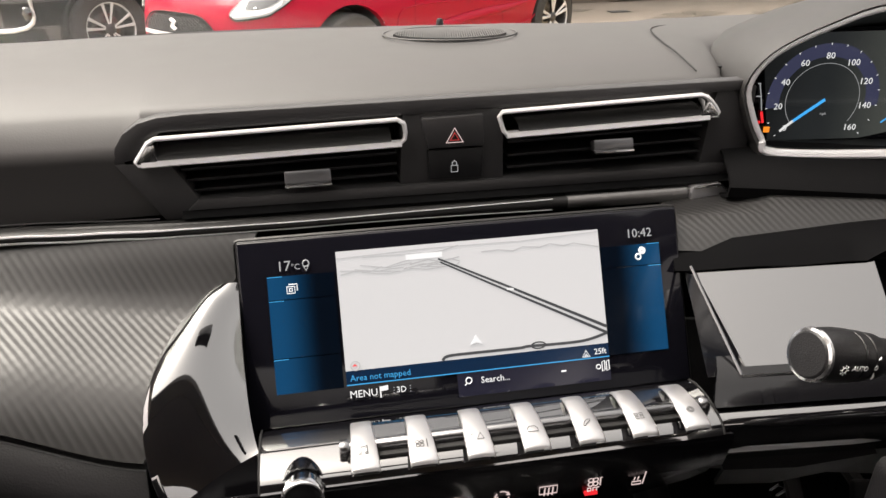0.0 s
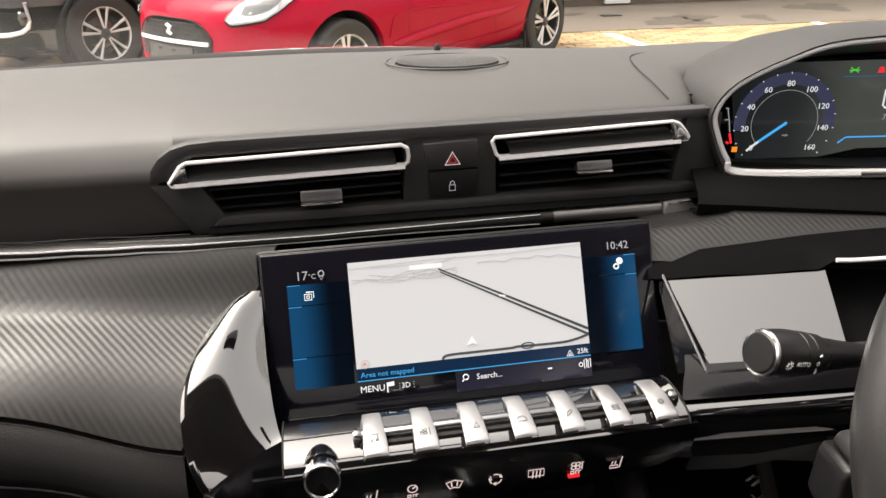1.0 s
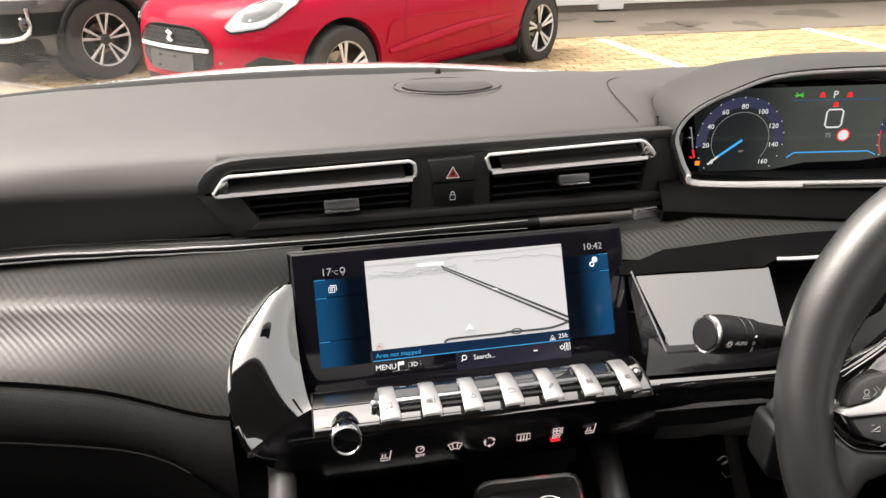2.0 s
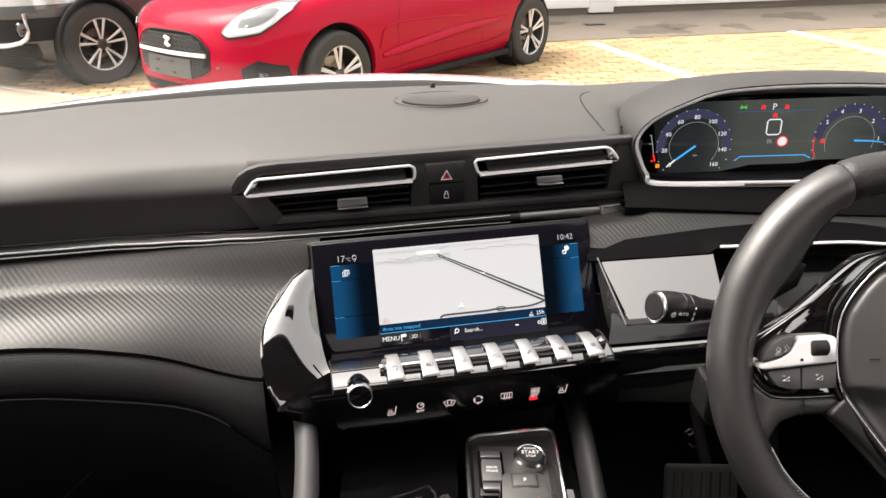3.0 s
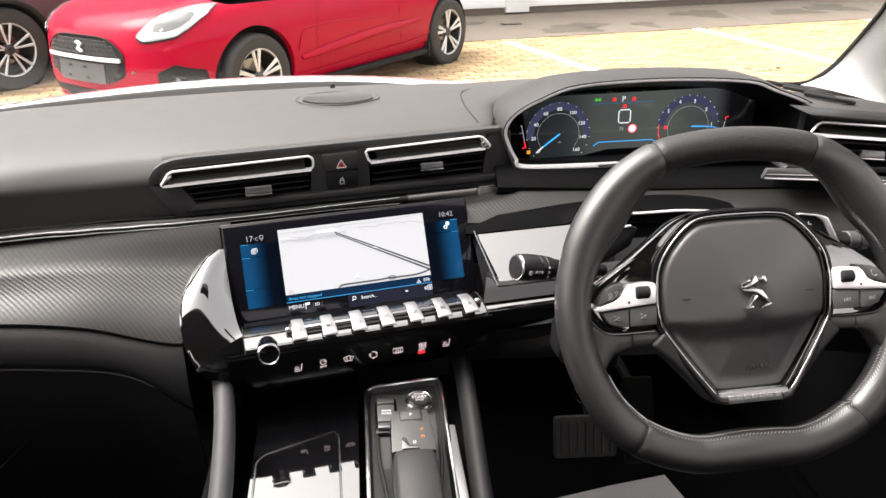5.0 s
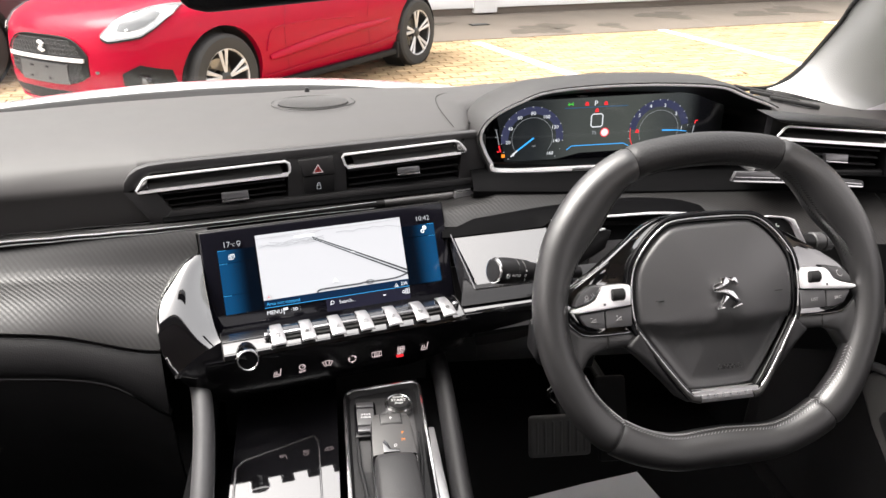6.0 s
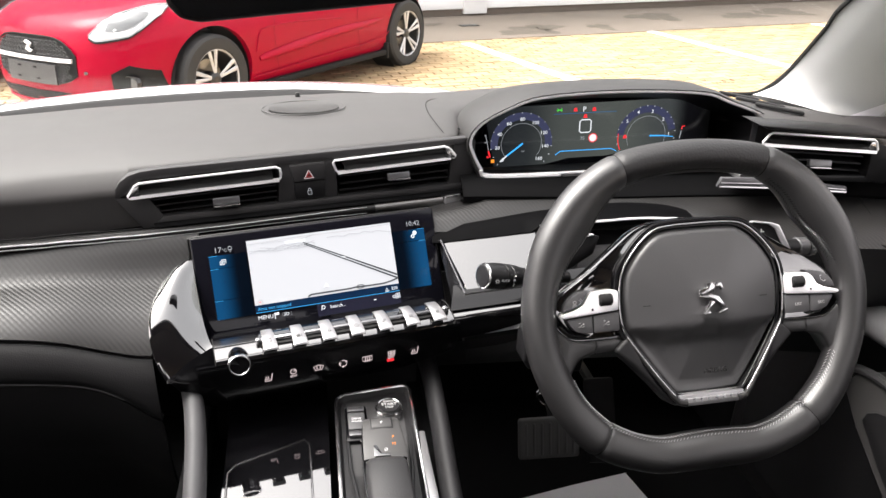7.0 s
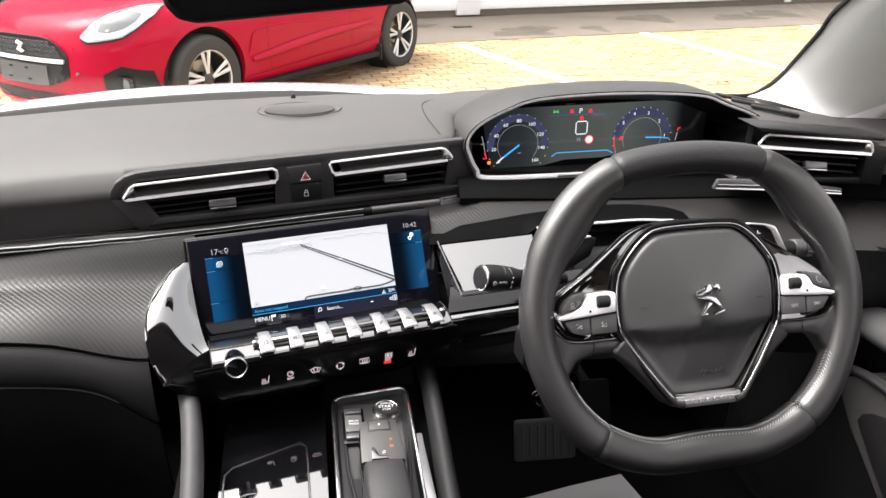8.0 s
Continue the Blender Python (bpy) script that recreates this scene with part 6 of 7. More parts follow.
    for z0, z1 in ((0.0135, 0.0262), (-0.0182, 0.0130), (-0.0374, -0.0187)):
        panel("menu_tile", -0.018, 0.018, z0, z1, y, BLUE_FADE, screen, "blue menu tile fading to black").matrix_basis = pose(-0.0930, 0, 0)
        panel("tile_line", -0.1110, -0.1030, z1 - 0.0004, z1, y - 0.0002, BLUE_LINE, screen)
    right = [(0.0140, 0.0262), (-0.0360, 0.0135)]
    for z0, z1 in right:
        o = panel("menu_tile", -0.018, 0.018, z0, z1, y, BLUE_FADE, screen, "blue menu tile fading to black")
        o.matrix_basis = pose(0.0955, 2 * y + 0.0004, 0, 0, 0, 180)
        panel("tile_line", 0.1060, 0.1135, z1 - 0.0004, z1, y - 0.0002, BLUE_LINE, screen)
    ic([[(-0.1008, 0.0166), (-0.0966, 0.0166), (-0.0966, 0.0202), (-0.1008, 0.0202), (-0.1008, 0.0166)], [(-0.0997, 0.0214), (-0.0953, 0.0214), (-0.0953, 0.0178)], [(-0.0995, 0.0177), (-0.0980, 0.0177), (-0.0980, 0.0192), (-0.0995, 0.0192), (-0.0995, 0.0177)]], 0.00035, lab="windows icon")
    ic([ring2(0.1000, 0.0190, 0.0016, 10), ring2(0.1026, 0.0224, 0.0018, 10), ring2(0.1026, 0.0224, 0.0008, 8)], 0.0005, lab="gear wheels icon")


def smooth_path_2(points, steps=5):
    return [(p.x, p.z) for p in smooth_path([(a, 0, b) for a, b in points], steps)]


screen_graphics()


def dial_glow():
    """Display ground: backlight and glass reflection put into one emission, grey in the middle, fading towards both
    ends.
    """
    m = lit("dial_ground", (0.060, 0.066, 0.063), GLOW * 0.9)
    nt = m.node_tree
    b = nt.nodes["Principled BSDF"]
    tc, sep, mr, ramp = (nt.nodes.new("ShaderNode" + k) for k in ("TexCoord", "SeparateXYZ", "MapRange", "ValToRGB"))
    nt.links.new(tc.outputs["Object"], sep.inputs[0])
    mr.inputs[1].default_value, mr.inputs[2].default_value = -0.13, 0.165
    nt.links.new(sep.outputs[0], mr.inputs[0])
    nt.links.new(mr.outputs[0], ramp.inputs[0])
    ramp.color_ramp.interpolation = "EASE"
    ramp.color_ramp.elements[0].color = (0.010, 0.011, 0.012, 1)
    ramp.color_ramp.elements[1].color = (0.001, 0.001, 0.001, 1)
    for p, c in ((0.16, (0.020, 0.023, 0.025, 1)), (0.36, (0.066, 0.073, 0.068, 1)), (0.60, (0.078, 0.086, 0.078, 1)), (0.80, (0.050, 0.056, 0.056, 1)), (0.90, (0.004, 0.004, 0.005, 1))):
        ramp.color_ramp.elements.new(p).color = c
    nt.links.new(ramp.outputs[0], b.inputs["Emission Color"])
    b.inputs["Base Color"].default_value = (0.004, 0.004, 0.004, 1)
    return m


def cluster_graphics():
    y = 0.0018
    t = lambda body, size, x, z, mat=WHITE_ON, lab="": text("numeral", body, size, mat, cluster, pose(x, y - 0.0006, z, UP, 0, 0), lab)
    part("display", prism([(-0.128, 0.046), (0.165, 0.046), (0.165, -0.020), (0.05, -0.0195), (0.03, -0.0225), (-0.02, -0.0225), (-0.05, -0.0285), (-0.115, -0.0285)], y, y + 0.001), dial_glow(), cluster, "dark lit display with a grey reflection put into its glow")
    for cx, a0, a1, lab in ((-0.081, -38, 218, "speed dial"), (0.081, -20, 205, "rev dial")):
        part("dial_band", band(ring2(cx, 0.0, 0.0345, 48, a0 + 30, a1 - 30), 0.009, y - 0.0002), VIOLET, cluster, "dim blue dial band")
        part("dial_ring", strokes([ring2(cx, 0, 0.0255, 48, a0, a1)], 0.0002, y - 0.0004), DIM_WHITE, cluster, "thin inner ring of the " + lab)
        ticks = []
        for i in range(17):
            a = radians(lerp(a0 - 2, a1 + 2, i / 16))
            ticks.append([(cx + 0.0380 * math.cos(a), 0.0380 * math.sin(a)), (cx + 0.0392 * math.cos(a), 0.0392 * math.sin(a))])
        part("dial_ticks", strokes(ticks, 0.0003, y - 0.0004), WHITE_ON, cluster, "white scale marks")
    for k, v in enumerate(range(0, 180, 20)):
        a = radians(220 - 262 * k / 8)
        t(str(v), 0.0062, -0.081 + 0.0305 * math.cos(a), 0.0305 * math.sin(a), WHITE_ON, "white speed numerals" if not k else "")
    for v, x, z in ((1, 0.111, 0.001), (2, 0.102, 0.020), (3, 0.0865, 0.031), (4, 0.068, 0.031), (5, 0.0545, 0.0205)):
        t(str(v), 0.0062, x, z)
    part("needle", prism([(-0.1080, -0.0212), (-0.1072, -0.0222), (-0.0985, -0.0148), (-0.0995, -0.0138)], y - 0.001, y), WHITE_ON, cluster, "white needle tip")
    part("needle", prism([(-0.1000, -0.0142), (-0.0990, -0.0154), (-0.0788, -0.0006), (-0.0796, 0.0010)], y - 0.001, y), CYAN_ON, cluster, "blue glowing needle")
    part("needle", prism([(0.086, -0.0008), (0.086, 0.0008), (0.104, -0.0004), (0.118, -0.0028), (0.118, -0.0034), (0.104, -0.0016)], y - 0.001, y), CYAN_ON, cluster, "blue glowing needle")
    t("mph", 0.0026, -0.079, -0.0098, DIM_WHITE)
    t("P", 0.0090, -0.0025, 0.0385, WHITE_ON)
    part("speed_digit", strokes([[(-0.0055, 0.0095), (0.0050, 0.0095), (0.0070, 0.0115), (0.0070, 0.0235), (0.0050, 0.0255), (-0.0055, 0.0255), (-0.0075, 0.0235), (-0.0075, 0.0115), (-0.0055, 0.0095)]], 0.0007, y - 0.0008), WHITE_ON, cluster, "white speed digit zero")
    part("warning_lamp", prism([(x, z) for x, z in ring2(0.0105, 0.002, 0.0050, 20)[:-1]], y - 0.0008, y), WHITE_ON, cluster, "white sign with red rim")
    part("warning_rim", strokes([ring2(0.0105, 0.002, 0.0052, 20)], 0.0006, y - 0.001), RED_ON, cluster, "red rim")
    t("75", 0.0058, -0.003, 0.002, DIM_WHITE)
    for x, z, m, lab in ((-0.014, 0.039, RED_ON, "red warning lamp"), (0.0100, 0.0385, RED_ON, "red warning lamp"), (-0.0008, 0.0302, RED_ON, "red warning lamp"), (0.053, 0.001, RED_ON, "red warning lamp")):
        part("warning_lamp", strokes([ring2(x, z, 0.0017, 8), [(x - 0.0024, z - 0.0018), (x + 0.0024, z - 0.0018)], [(x, z - 0.001), (x, z + 0.0012)]], 0.0006, y - 0.0006), m, cluster, lab)
    part("light_lamp", strokes([[(-0.0372, 0.0375), (-0.0348, 0.039), (-0.0372, 0.0412)], [(-0.0312, 0.0375), (-0.0334, 0.039), (-0.0312, 0.0412)], [(-0.0350, 0.0395), (-0.0332, 0.0395)], [(-0.038, 0.039), (-0.0305, 0.039)]], 0.0005, y - 0.0006), GREEN_ON, cluster, "green side light lamp")
    part("blue_line", band([(-0.037, -0.0175), (-0.031, -0.0130), (0.036, -0.0135), (0.043, -0.0172)], 0.0010, y - 0.0005), CYAN_ON, cluster, "blue glowing line")
    part("blue_top_line", band([(-0.041, 0.0345), (0.039, 0.0340)], 0.0005, y - 0.0005), BLUE, cluster)
    part("fuel_scale", strokes([[(-0.1262, 0.013), (-0.1242, 0.004), (-0.1225, -0.006)], [(-0.1275, 0.013), (-0.1255, 0.013)], [(-0.1275, 0.004), (-0.1248, 0.004)]], 0.0004, y - 0.0006), DIM_WHITE, cluster, "grey fuel scale")
    part("fuel_red", strokes([[(-0.1225, -0.007), (-0.1205, -0.015)], [(-0.1245, -0.014), (-0.1225, -0.015)]], 0.0009, y - 0.0006), RED_ON, cluster, "red reserve mark")
    part("fuel_lamp", prism([(-0.1190, -0.0222), (-0.1150, -0.0222), (-0.1150, -0.0182), (-0.1190, -0.0182)], y - 0.0008, y), ORANGE_ON, cluster, "orange fuel lamp")
    part("heat_scale", strokes([[(0.1265, -0.006), (0.1280, 0.004)]], 0.0006, y - 0.0006), DIM_WHITE, cluster)
    part("heat_red", strokes([[(0.1282, 0.006), (0.1290, 0.0095), (0.1320, 0.0098)]], 0.0007, y - 0.0006), RED_ON, cluster, "red heat mark")
    part("rev_red", strokes([ring2(0.081, 0, 0.0372, 8, 172, 206)], 0.0005, y - 0.0006), RED_ON, cluster, "red rev limit arc")


cluster_graphics()


# hazard and lock marks, stack icons, key icons
def switch_marks():
    part("triangle", strokes([[(-0.0050, -0.0022), (0.0050, -0.0022), (0.0, 0.0065), (-0.0050, -0.0022)]], 0.00045, -0.0089), MARK, sw, "white triangle outline")
    part("triangle_inner", strokes([[(-0.0026, -0.0008), (0.0026, -0.0008), (0.0, 0.0038), (-0.0026, -0.0008)]], 0.0006, -0.0089), RED_DIM, sw, "red triangle")
    part("padlock", strokes([[(-0.0020, -0.0210), (0.0020, -0.0210), (0.0020, -0.0170), (-0.0020, -0.0170), (-0.0020, -0.0210)], [(-0.0013, -0.0170), (-0.0013, -0.0150), (0.0, -0.0140), (0.0013, -0.0150), (0.0013, -0.0170)]], 0.0003, -0.0073), DIM_WHITE, sw2, "grey padlock mark")
    y = -0.1412
    marks = {
        -0.0752: [[(-0.003, -0.004), (0.002, -0.004), (0.002, -0.002), (-0.003, -0.002), (-0.003, -0.004)], [(0.003, -0.004), (0.0045, 0.004)], [(-0.002, -0.001), (-0.0014, 0.001)], [(0.0, -0.001), (0.0006, 0.001)]],
        -0.0505: [ring2(0, 0.0015, 0.0028, 12), [(0, 0.0015), (0.002, 0.003)], [(-0.003, -0.0045), (-0.001, -0.0045), (-0.001, -0.003), (-0.003, -0.003), (-0.003, -0.0045)], [(0.0003, -0.0045), (0.0003, -0.003), (0.0015, -0.003)], [(0.002, -0.0045), (0.002, -0.003), (0.0032, -0.003)]],
        -0.0258: [[(-0.0050, 0.002), (0, 0.0035), (0.0050, 0.002), (0.0028, -0.0025), (0, -0.0018), (-0.0028, -0.0025), (-0.0050, 0.002)], [(-0.0015, -0.001), (-0.0018, 0.002)], [(0.0015, -0.001), (0.0018, 0.002)]],
        -0.0011: [ring2(0, 0, 0.0036, 6, 20, 110), ring2(0, 0, 0.0036, 6, 140, 230), ring2(0, 0, 0.0036, 6, 260, 350), [(0.0030, 0.0028), (0.0040, 0.0010), (0.0022, 0.0012)], [(-0.0040, 0.001), (-0.0035, -0.001), (-0.0022, 0.0004)], [(0.0002, -0.0046), (-0.0014, -0.0034), (0.0006, -0.0024)]],
        0.0237: [[(-0.0048, -0.002), (0.0048, -0.002), (0.0048, 0.003), (-0.0048, 0.003), (-0.0048, -0.002)], [(-0.0022, -0.0032), (-0.0018, 0.002)], [(0, -0.0032), (0.0004, 0.002)], [(0.0022, -0.0032), (0.0026, 0.002)]],
        0.0484: [ring2(-0.0015, 0.0030, 0.0014, 8), ring2(0.0012, 0.0030, 0.0014, 8), ring2(-0.0015, 0.0003, 0.0014, 8), ring2(0.0012, 0.0003, 0.0014, 8), [(0.0038, -0.001), (0.0038, 0.0042), (0.0048, 0.0042)], [(-0.003, -0.0042), (-0.0012, -0.0042), (-0.0012, -0.0022), (-0.003, -0.0022), (-0.003, -0.0042)], [(0.0, -0.0042), (0.0, -0.0022), (0.0014, -0.0022)], [(0.002, -0.0042), (0.002, -0.0022), (0.0034, -0.0022)]],
        0.0731: [[(-0.003, -0.004), (0.002, -0.004), (0.002, -0.002), (-0.003, -0.002), (-0.003, -0.004)], [(0.003, -0.004), (0.0045, 0.004)], [(-0.002, -0.001), (-0.0014, 0.001)], [(0.0, -0.001), (0.0006, 0.001)]],
    }
    for x, lines in marks.items():
        part("switch_mark", strokes([[(x + a, -0.1525 + b) for a, b in line] for line in lines], 0.0004, y), MARK, stack, "pale pink-white backlit switch mark")
    part("switch_lamp", prism([(0.0450, -0.1618), (0.0520, -0.1618), (0.0520, -0.1598), (0.0450, -0.1598)], -0.1392, -0.136), RED_ON, stack, "red switch lamp")


switch_marks()


def key_icons():
    """Small printed symbols on the toggle keys."""
    sets = [
        [[(-0.0015, -0.002), (-0.0015, 0.0022), (0.0018, 0.0026), (0.0018, -0.0015)], ring2(-0.0021, -0.0021, 0.0007, 6), ring2(0.0012, -0.0016, 0.0007, 6)],
        [ring2(-0.002, 0.001, 0.001, 6), ring2(0.0002, 0.001, 0.001, 6), ring2(-0.002, -0.0012, 0.001, 6), ring2(0.0002, -0.0012, 0.001, 6), [(0.0028, -0.0025), (0.0028, 0.0025)]],
        [[(-0.0005, -0.0018), (0.0030, -0.0018), (0.0016, 0.0022), (-0.0005, -0.0018)], [(-0.003, 0.001), (-0.0022, 0.0018)]],
        [[(-0.0028, -0.0014), (0.0028, -0.0014), (0.0026, 0.0006), (0.0014, 0.0020), (-0.0014, 0.0020), (-0.0026, 0.0006), (-0.0028, -0.0014)]],
        [[(-0.0020, -0.0020), (-0.0010, 0.0004), (0.0006, 0.0018), (0.0022, 0.0020), (0.0020, 0.0008), (-0.0004, -0.0010), (-0.0010, -0.0022), (-0.0020, -0.0020)]],
        [[(x, z), (x + 0.0018, z), (x + 0.0018, z + 0.0014), (x, z + 0.0014), (x, z)] for x in (-0.0022, 0.0004) for z in (-0.0018, 0.0004)],
        [ring2(0, 0, 0.0018, 12), ring2(0, 0, 0.0010, 8)],
    ]
    key_things = [o for o in scene.objects if o.name.startswith("toggle_key")]
    for ob, lines in zip(sorted(key_things, key=lambda o: o.matrix_world.translation.x), sets):
        mark = part("key_mark", strokes(lines, 0.00022, 0.0), MARK_DARK, ob, "dark printed symbol")
        mark.matrix_basis = pose(0, -0.1385, -0.1129, -80, 0, 0)


key_icons()

# ---- outside: the car's own bonnet ----
def bonnet():
    rows = []
    for k in range(33):
        x = lerp(-0.82, 0.82, k / 32)
        c = (x / 0.82) ** 2
        yb = 1.04 - 0.32 * c
        rows.append([(x, yb + dy, z - 0.05 * c) for dy, z in ((-0.03, 0.80), (0.0, 0.845), (0.05, 0.863), (0.12, 0.872), (0.2, 0.874), (0.27, 0.867), (0.42, 0.828), (0.65, 0.77), (0.9, 0.70), (1.05, 0.60), (1.1, 0.40))])
    tagged(part("bonnet", sheet(rows, 0.01), WHITE_PAINT, m=CAR.copy(), angle=60), "glossy white car bonnet ahead of the windscreen", "bonnet", kind="structure")


bonnet()

# ---- outside: ground ----
TURN = 8.8


def paving_material():
    m = material("buff_paving_block", (0.40, 0.285, 0.16), 0.85, vary=0.22, vary_size=3.0, grain=0.5, grain_size=180)
    nt = m.node_tree
    b = nt.nodes["Principled BSDF"]
    src = b.inputs["Base Color"].links[0].from_socket
    oi, geo, add, hsv, mr = (nt.nodes.new("ShaderNode" + k) for k in ("ObjectInfo", "NewGeometry", "Math", "HueSaturation", "MapRange"))
    nt.links.new(oi.outputs["Random"], add.inputs[0])
    nt.links.new(geo.outputs["Random Per Island"], add.inputs[1])
    fr = nt.nodes.new("ShaderNodeMath")
    fr.operation = 'FRACT'
    nt.links.new(add.outputs[0], fr.inputs[0])
    nt.links.new(fr.outputs[0], mr.inputs[0])
    mr.inputs[3].default_value, mr.inputs[4].default_value = 0.78, 1.22
    nt.links.new(mr.outputs[0], hsv.inputs["Value"])
    nt.links.new(src, hsv.inputs["Color"])
    nt.links.new(hsv.outputs[0], b.inputs["Base Color"])
    return m


PAVING = paving_material()
JOINT = material("sandy_ground", (0.20, 0.15, 0.10), 0.95, vary=0.3, vary_size=1.2)
CONCRETE = material("weathered_concrete", (0.17, 0.142, 0.118), 0.85, vary=0.22, vary_size=1.6, grain=0.5, grain_size=120)
WET = material("damp_concrete", (0.108, 0.090, 0.073), 0.85, vary=0.3, vary_size=5)
LINE_WHITE = material("white_road_paint", (0.8, 0.8, 0.78), 0.7, vary=0.08, vary_size=6)
WHITE_FRAME = material("white_window_frame", (0.82, 0.82, 0.82), 0.4, vary=0.03, vary_size=3)
SHOP_GLASS = material("shop_glass", (0.30, 0.36, 0.34), 0.05, spec=0.6, vary=0.1, vary_size=0.7)
bm = bmesh.new()
bmesh.ops.create_grid(bm, x_segments=20, y_segments=20, size=600)
ground = tagged(part("ground", bm, JOINT), "buff block paving of a car park", "ground", kind="structure")
F = pose(1.454, 8.437, 0, 0, 0, TURN)      # along the kerb of the building strip


def paving():
    random.seed(11)
    L, W, gap = 0.2, 0.1, 0.006
    verts = [(-L / 2 + gap, -W / 2 + gap, 0), (L / 2 - gap, -W / 2 + gap, 0), (L / 2 - gap, W / 2 - gap, 0), (-L / 2 + gap, W / 2 - gap, 0)]
    top = [(x * 0.975, y * 0.95, 0.012) for x, y, _ in verts]
    faces = [(4, 5, 6, 7), (0, 1, 5, 4), (1, 2, 6, 5), (2, 3, 7, 6), (3, 0, 4, 7)]
    one = bpy.data.meshes.new("paving_block")
    one.from_pydata(verts + top, [], faces)
    one.materials.append(PAVING)
    vs, fs, singles = [], [], 0
    for j in range(1, 62):
        for i in range(-26, 44):
            u, v = i * L + (0.1 if j % 2 else 0.0), -j * W + W / 2
            p = F @ Vector((u, v, 0))
            dz, rot = random.uniform(-0.0025, 0.0025), random.uniform(-0.01, 0.01)
            if singles < 290 and 0.0 < u < 2.3 and -2.4 < v < -0.1 and j > 2:
                ob = new("paving_block", one)
                ob.parent = ground
                ob.matrix_basis = Matrix.Translation((p.x, p.y, 0.002 + dz)) @ pose(0, 0, 0, 0, 0, TURN + math.degrees(rot))
                singles += 1
                continue
            m = Matrix.Translation((p.x, p.y, 0.002 + dz)) @ pose(0, 0, 0, 0, 0, TURN + math.degrees(rot))
            n = len(vs)
            vs += [tuple(m @ Vector(q)) for q in verts + top]
            fs += [tuple(n + k for k in f) for f in faces]
    me = bpy.data.meshes.new("paving")
    me.from_pydata(vs, [], fs)
    me.materials.append(PAVING)
    ob = new("paving", me)
    ob.parent = ground
    tagged(ob, "buff block paving", kind="stuff")


def strip_and_building():
    bm = prism([(-14, 0.0), (22, 0.0), (22, 2.02), (-14, 2.02)], -0.05, 0.022, 0.004, 1, axis="z")
    tagged(part("pavement", bm, CONCRETE, m=F.copy()), "stained pale concrete apron before the building", "pavement", kind="structure")
    random.seed(5)
    for (cx, cy, rx, ry) in ((1.25, 0.42, 0.34, 0.30), (1.60, 0.66, 0.2, 0.22), (2.29, 0.47, 0.13, 0.24), (3.45, 1.12, 0.34, 0.36), (4.75, 0.85, 0.36, 0.24), (5.5, 1.05, 0.36, 0.36), (0.15, 1.3, 0.3, 0.1)):
        pts = []
        ph = random.uniform(0, 6)
        for k in range(28):
            a = 2 * math.pi * k / 28
            r = 1 + 0.28 * math.sin(3 * a + ph) + 0.16 * math.sin(7 * a + 2 * ph) + 0.08 * random.uniform(-1, 1)
            pts.append((cx + rx * r * math.cos(a), cy + ry * r * math.sin(a)))
        tagged(part("damp_stain", prism(pts, 0.0225, 0.0245, axis="z"), WET, m=F.copy()), "dark damp stain on the concrete apron", "stain", "damp stains", kind="structure")
    d = thing("drain_cover", F @ pose(0.72, 1.06, 0.0235), "small dark metal drain cover in the concrete", "drain cover")
    part("frame", box(0, 0, 0.003, 0.24, 0.14, 0.006, 0.002), RUBBER, d)
    for k in range(5):
        part("bar", box(-0.08 + k * 0.04, 0, 0.0075, 0.022, 0.11, 0.004), DARK_CHROME, d)
    b = thing("showroom", F @ pose(0, 2.02, 0), "white-framed glass showroom front", "building")
    part("plinth", box(4, 0.13, 0.06, 36, 0.26, 0.12, 0.01), CONCRETE, b)
    part("wall", box(4, 3.0, 2.2, 36, 0.3, 4.4), WHITE_FRAME, b, "pale inner wall of the showroom")
    part("roof", box(4, 1.4, 4.0, 37, 3.6, 0.35, 0.05), WHITE_FRAME, b, "flat white roof edge")
    xs = [-9.3, -6.2, -3.1, 1.13, 6.6, 8.4, 11.6, 15.0, 18.2]
    for k, x in enumerate(xs):
        w = 0.34 if k == 3 else 0.12
        part("post", box(x, 0.02, 2.0, w, 0.22 if k == 3 else 0.12, 3.9, 0.01), WHITE_FRAME, b, "white post" if k == 3 else "")
    for a, c in zip(xs, xs[1:]):
        g = part("window", box((a + c) / 2, 0.06, 2.05, c - a - 0.12, 0.02, 3.6), SHOP_GLASS, b, "greenish showroom glass")
        part("sill", box((a + c) / 2, 0.0, 0.19, c - a - 0.1, 0.14, 0.15, 0.012), WHITE_FRAME, g, "white sill")


strip_and_building()


def bay_lines():
    for ax, ay, bx, by in ((1.72, 8.30, 2.83, 4.2), (4.12, 8.84, 4.85, 4.6), (6.5, 9.15, 7.25, 4.9)):
        a, c = Vector((ax, ay, 0)), Vector((bx, by, 0))
        d = (c - a).normalized()
        s = Vector((-d.y, d.x, 0)) * 0.055
        bm = prism([(p.x, p.y) for p in (a + s, a - s, c - s, c + s)], 0.0125, 0.0185, axis="z")
        tagged(part("bay_line", bm, LINE_WHITE), "white painted parking bay line", "road marking", "bay lines", kind="structure")


bay_lines()


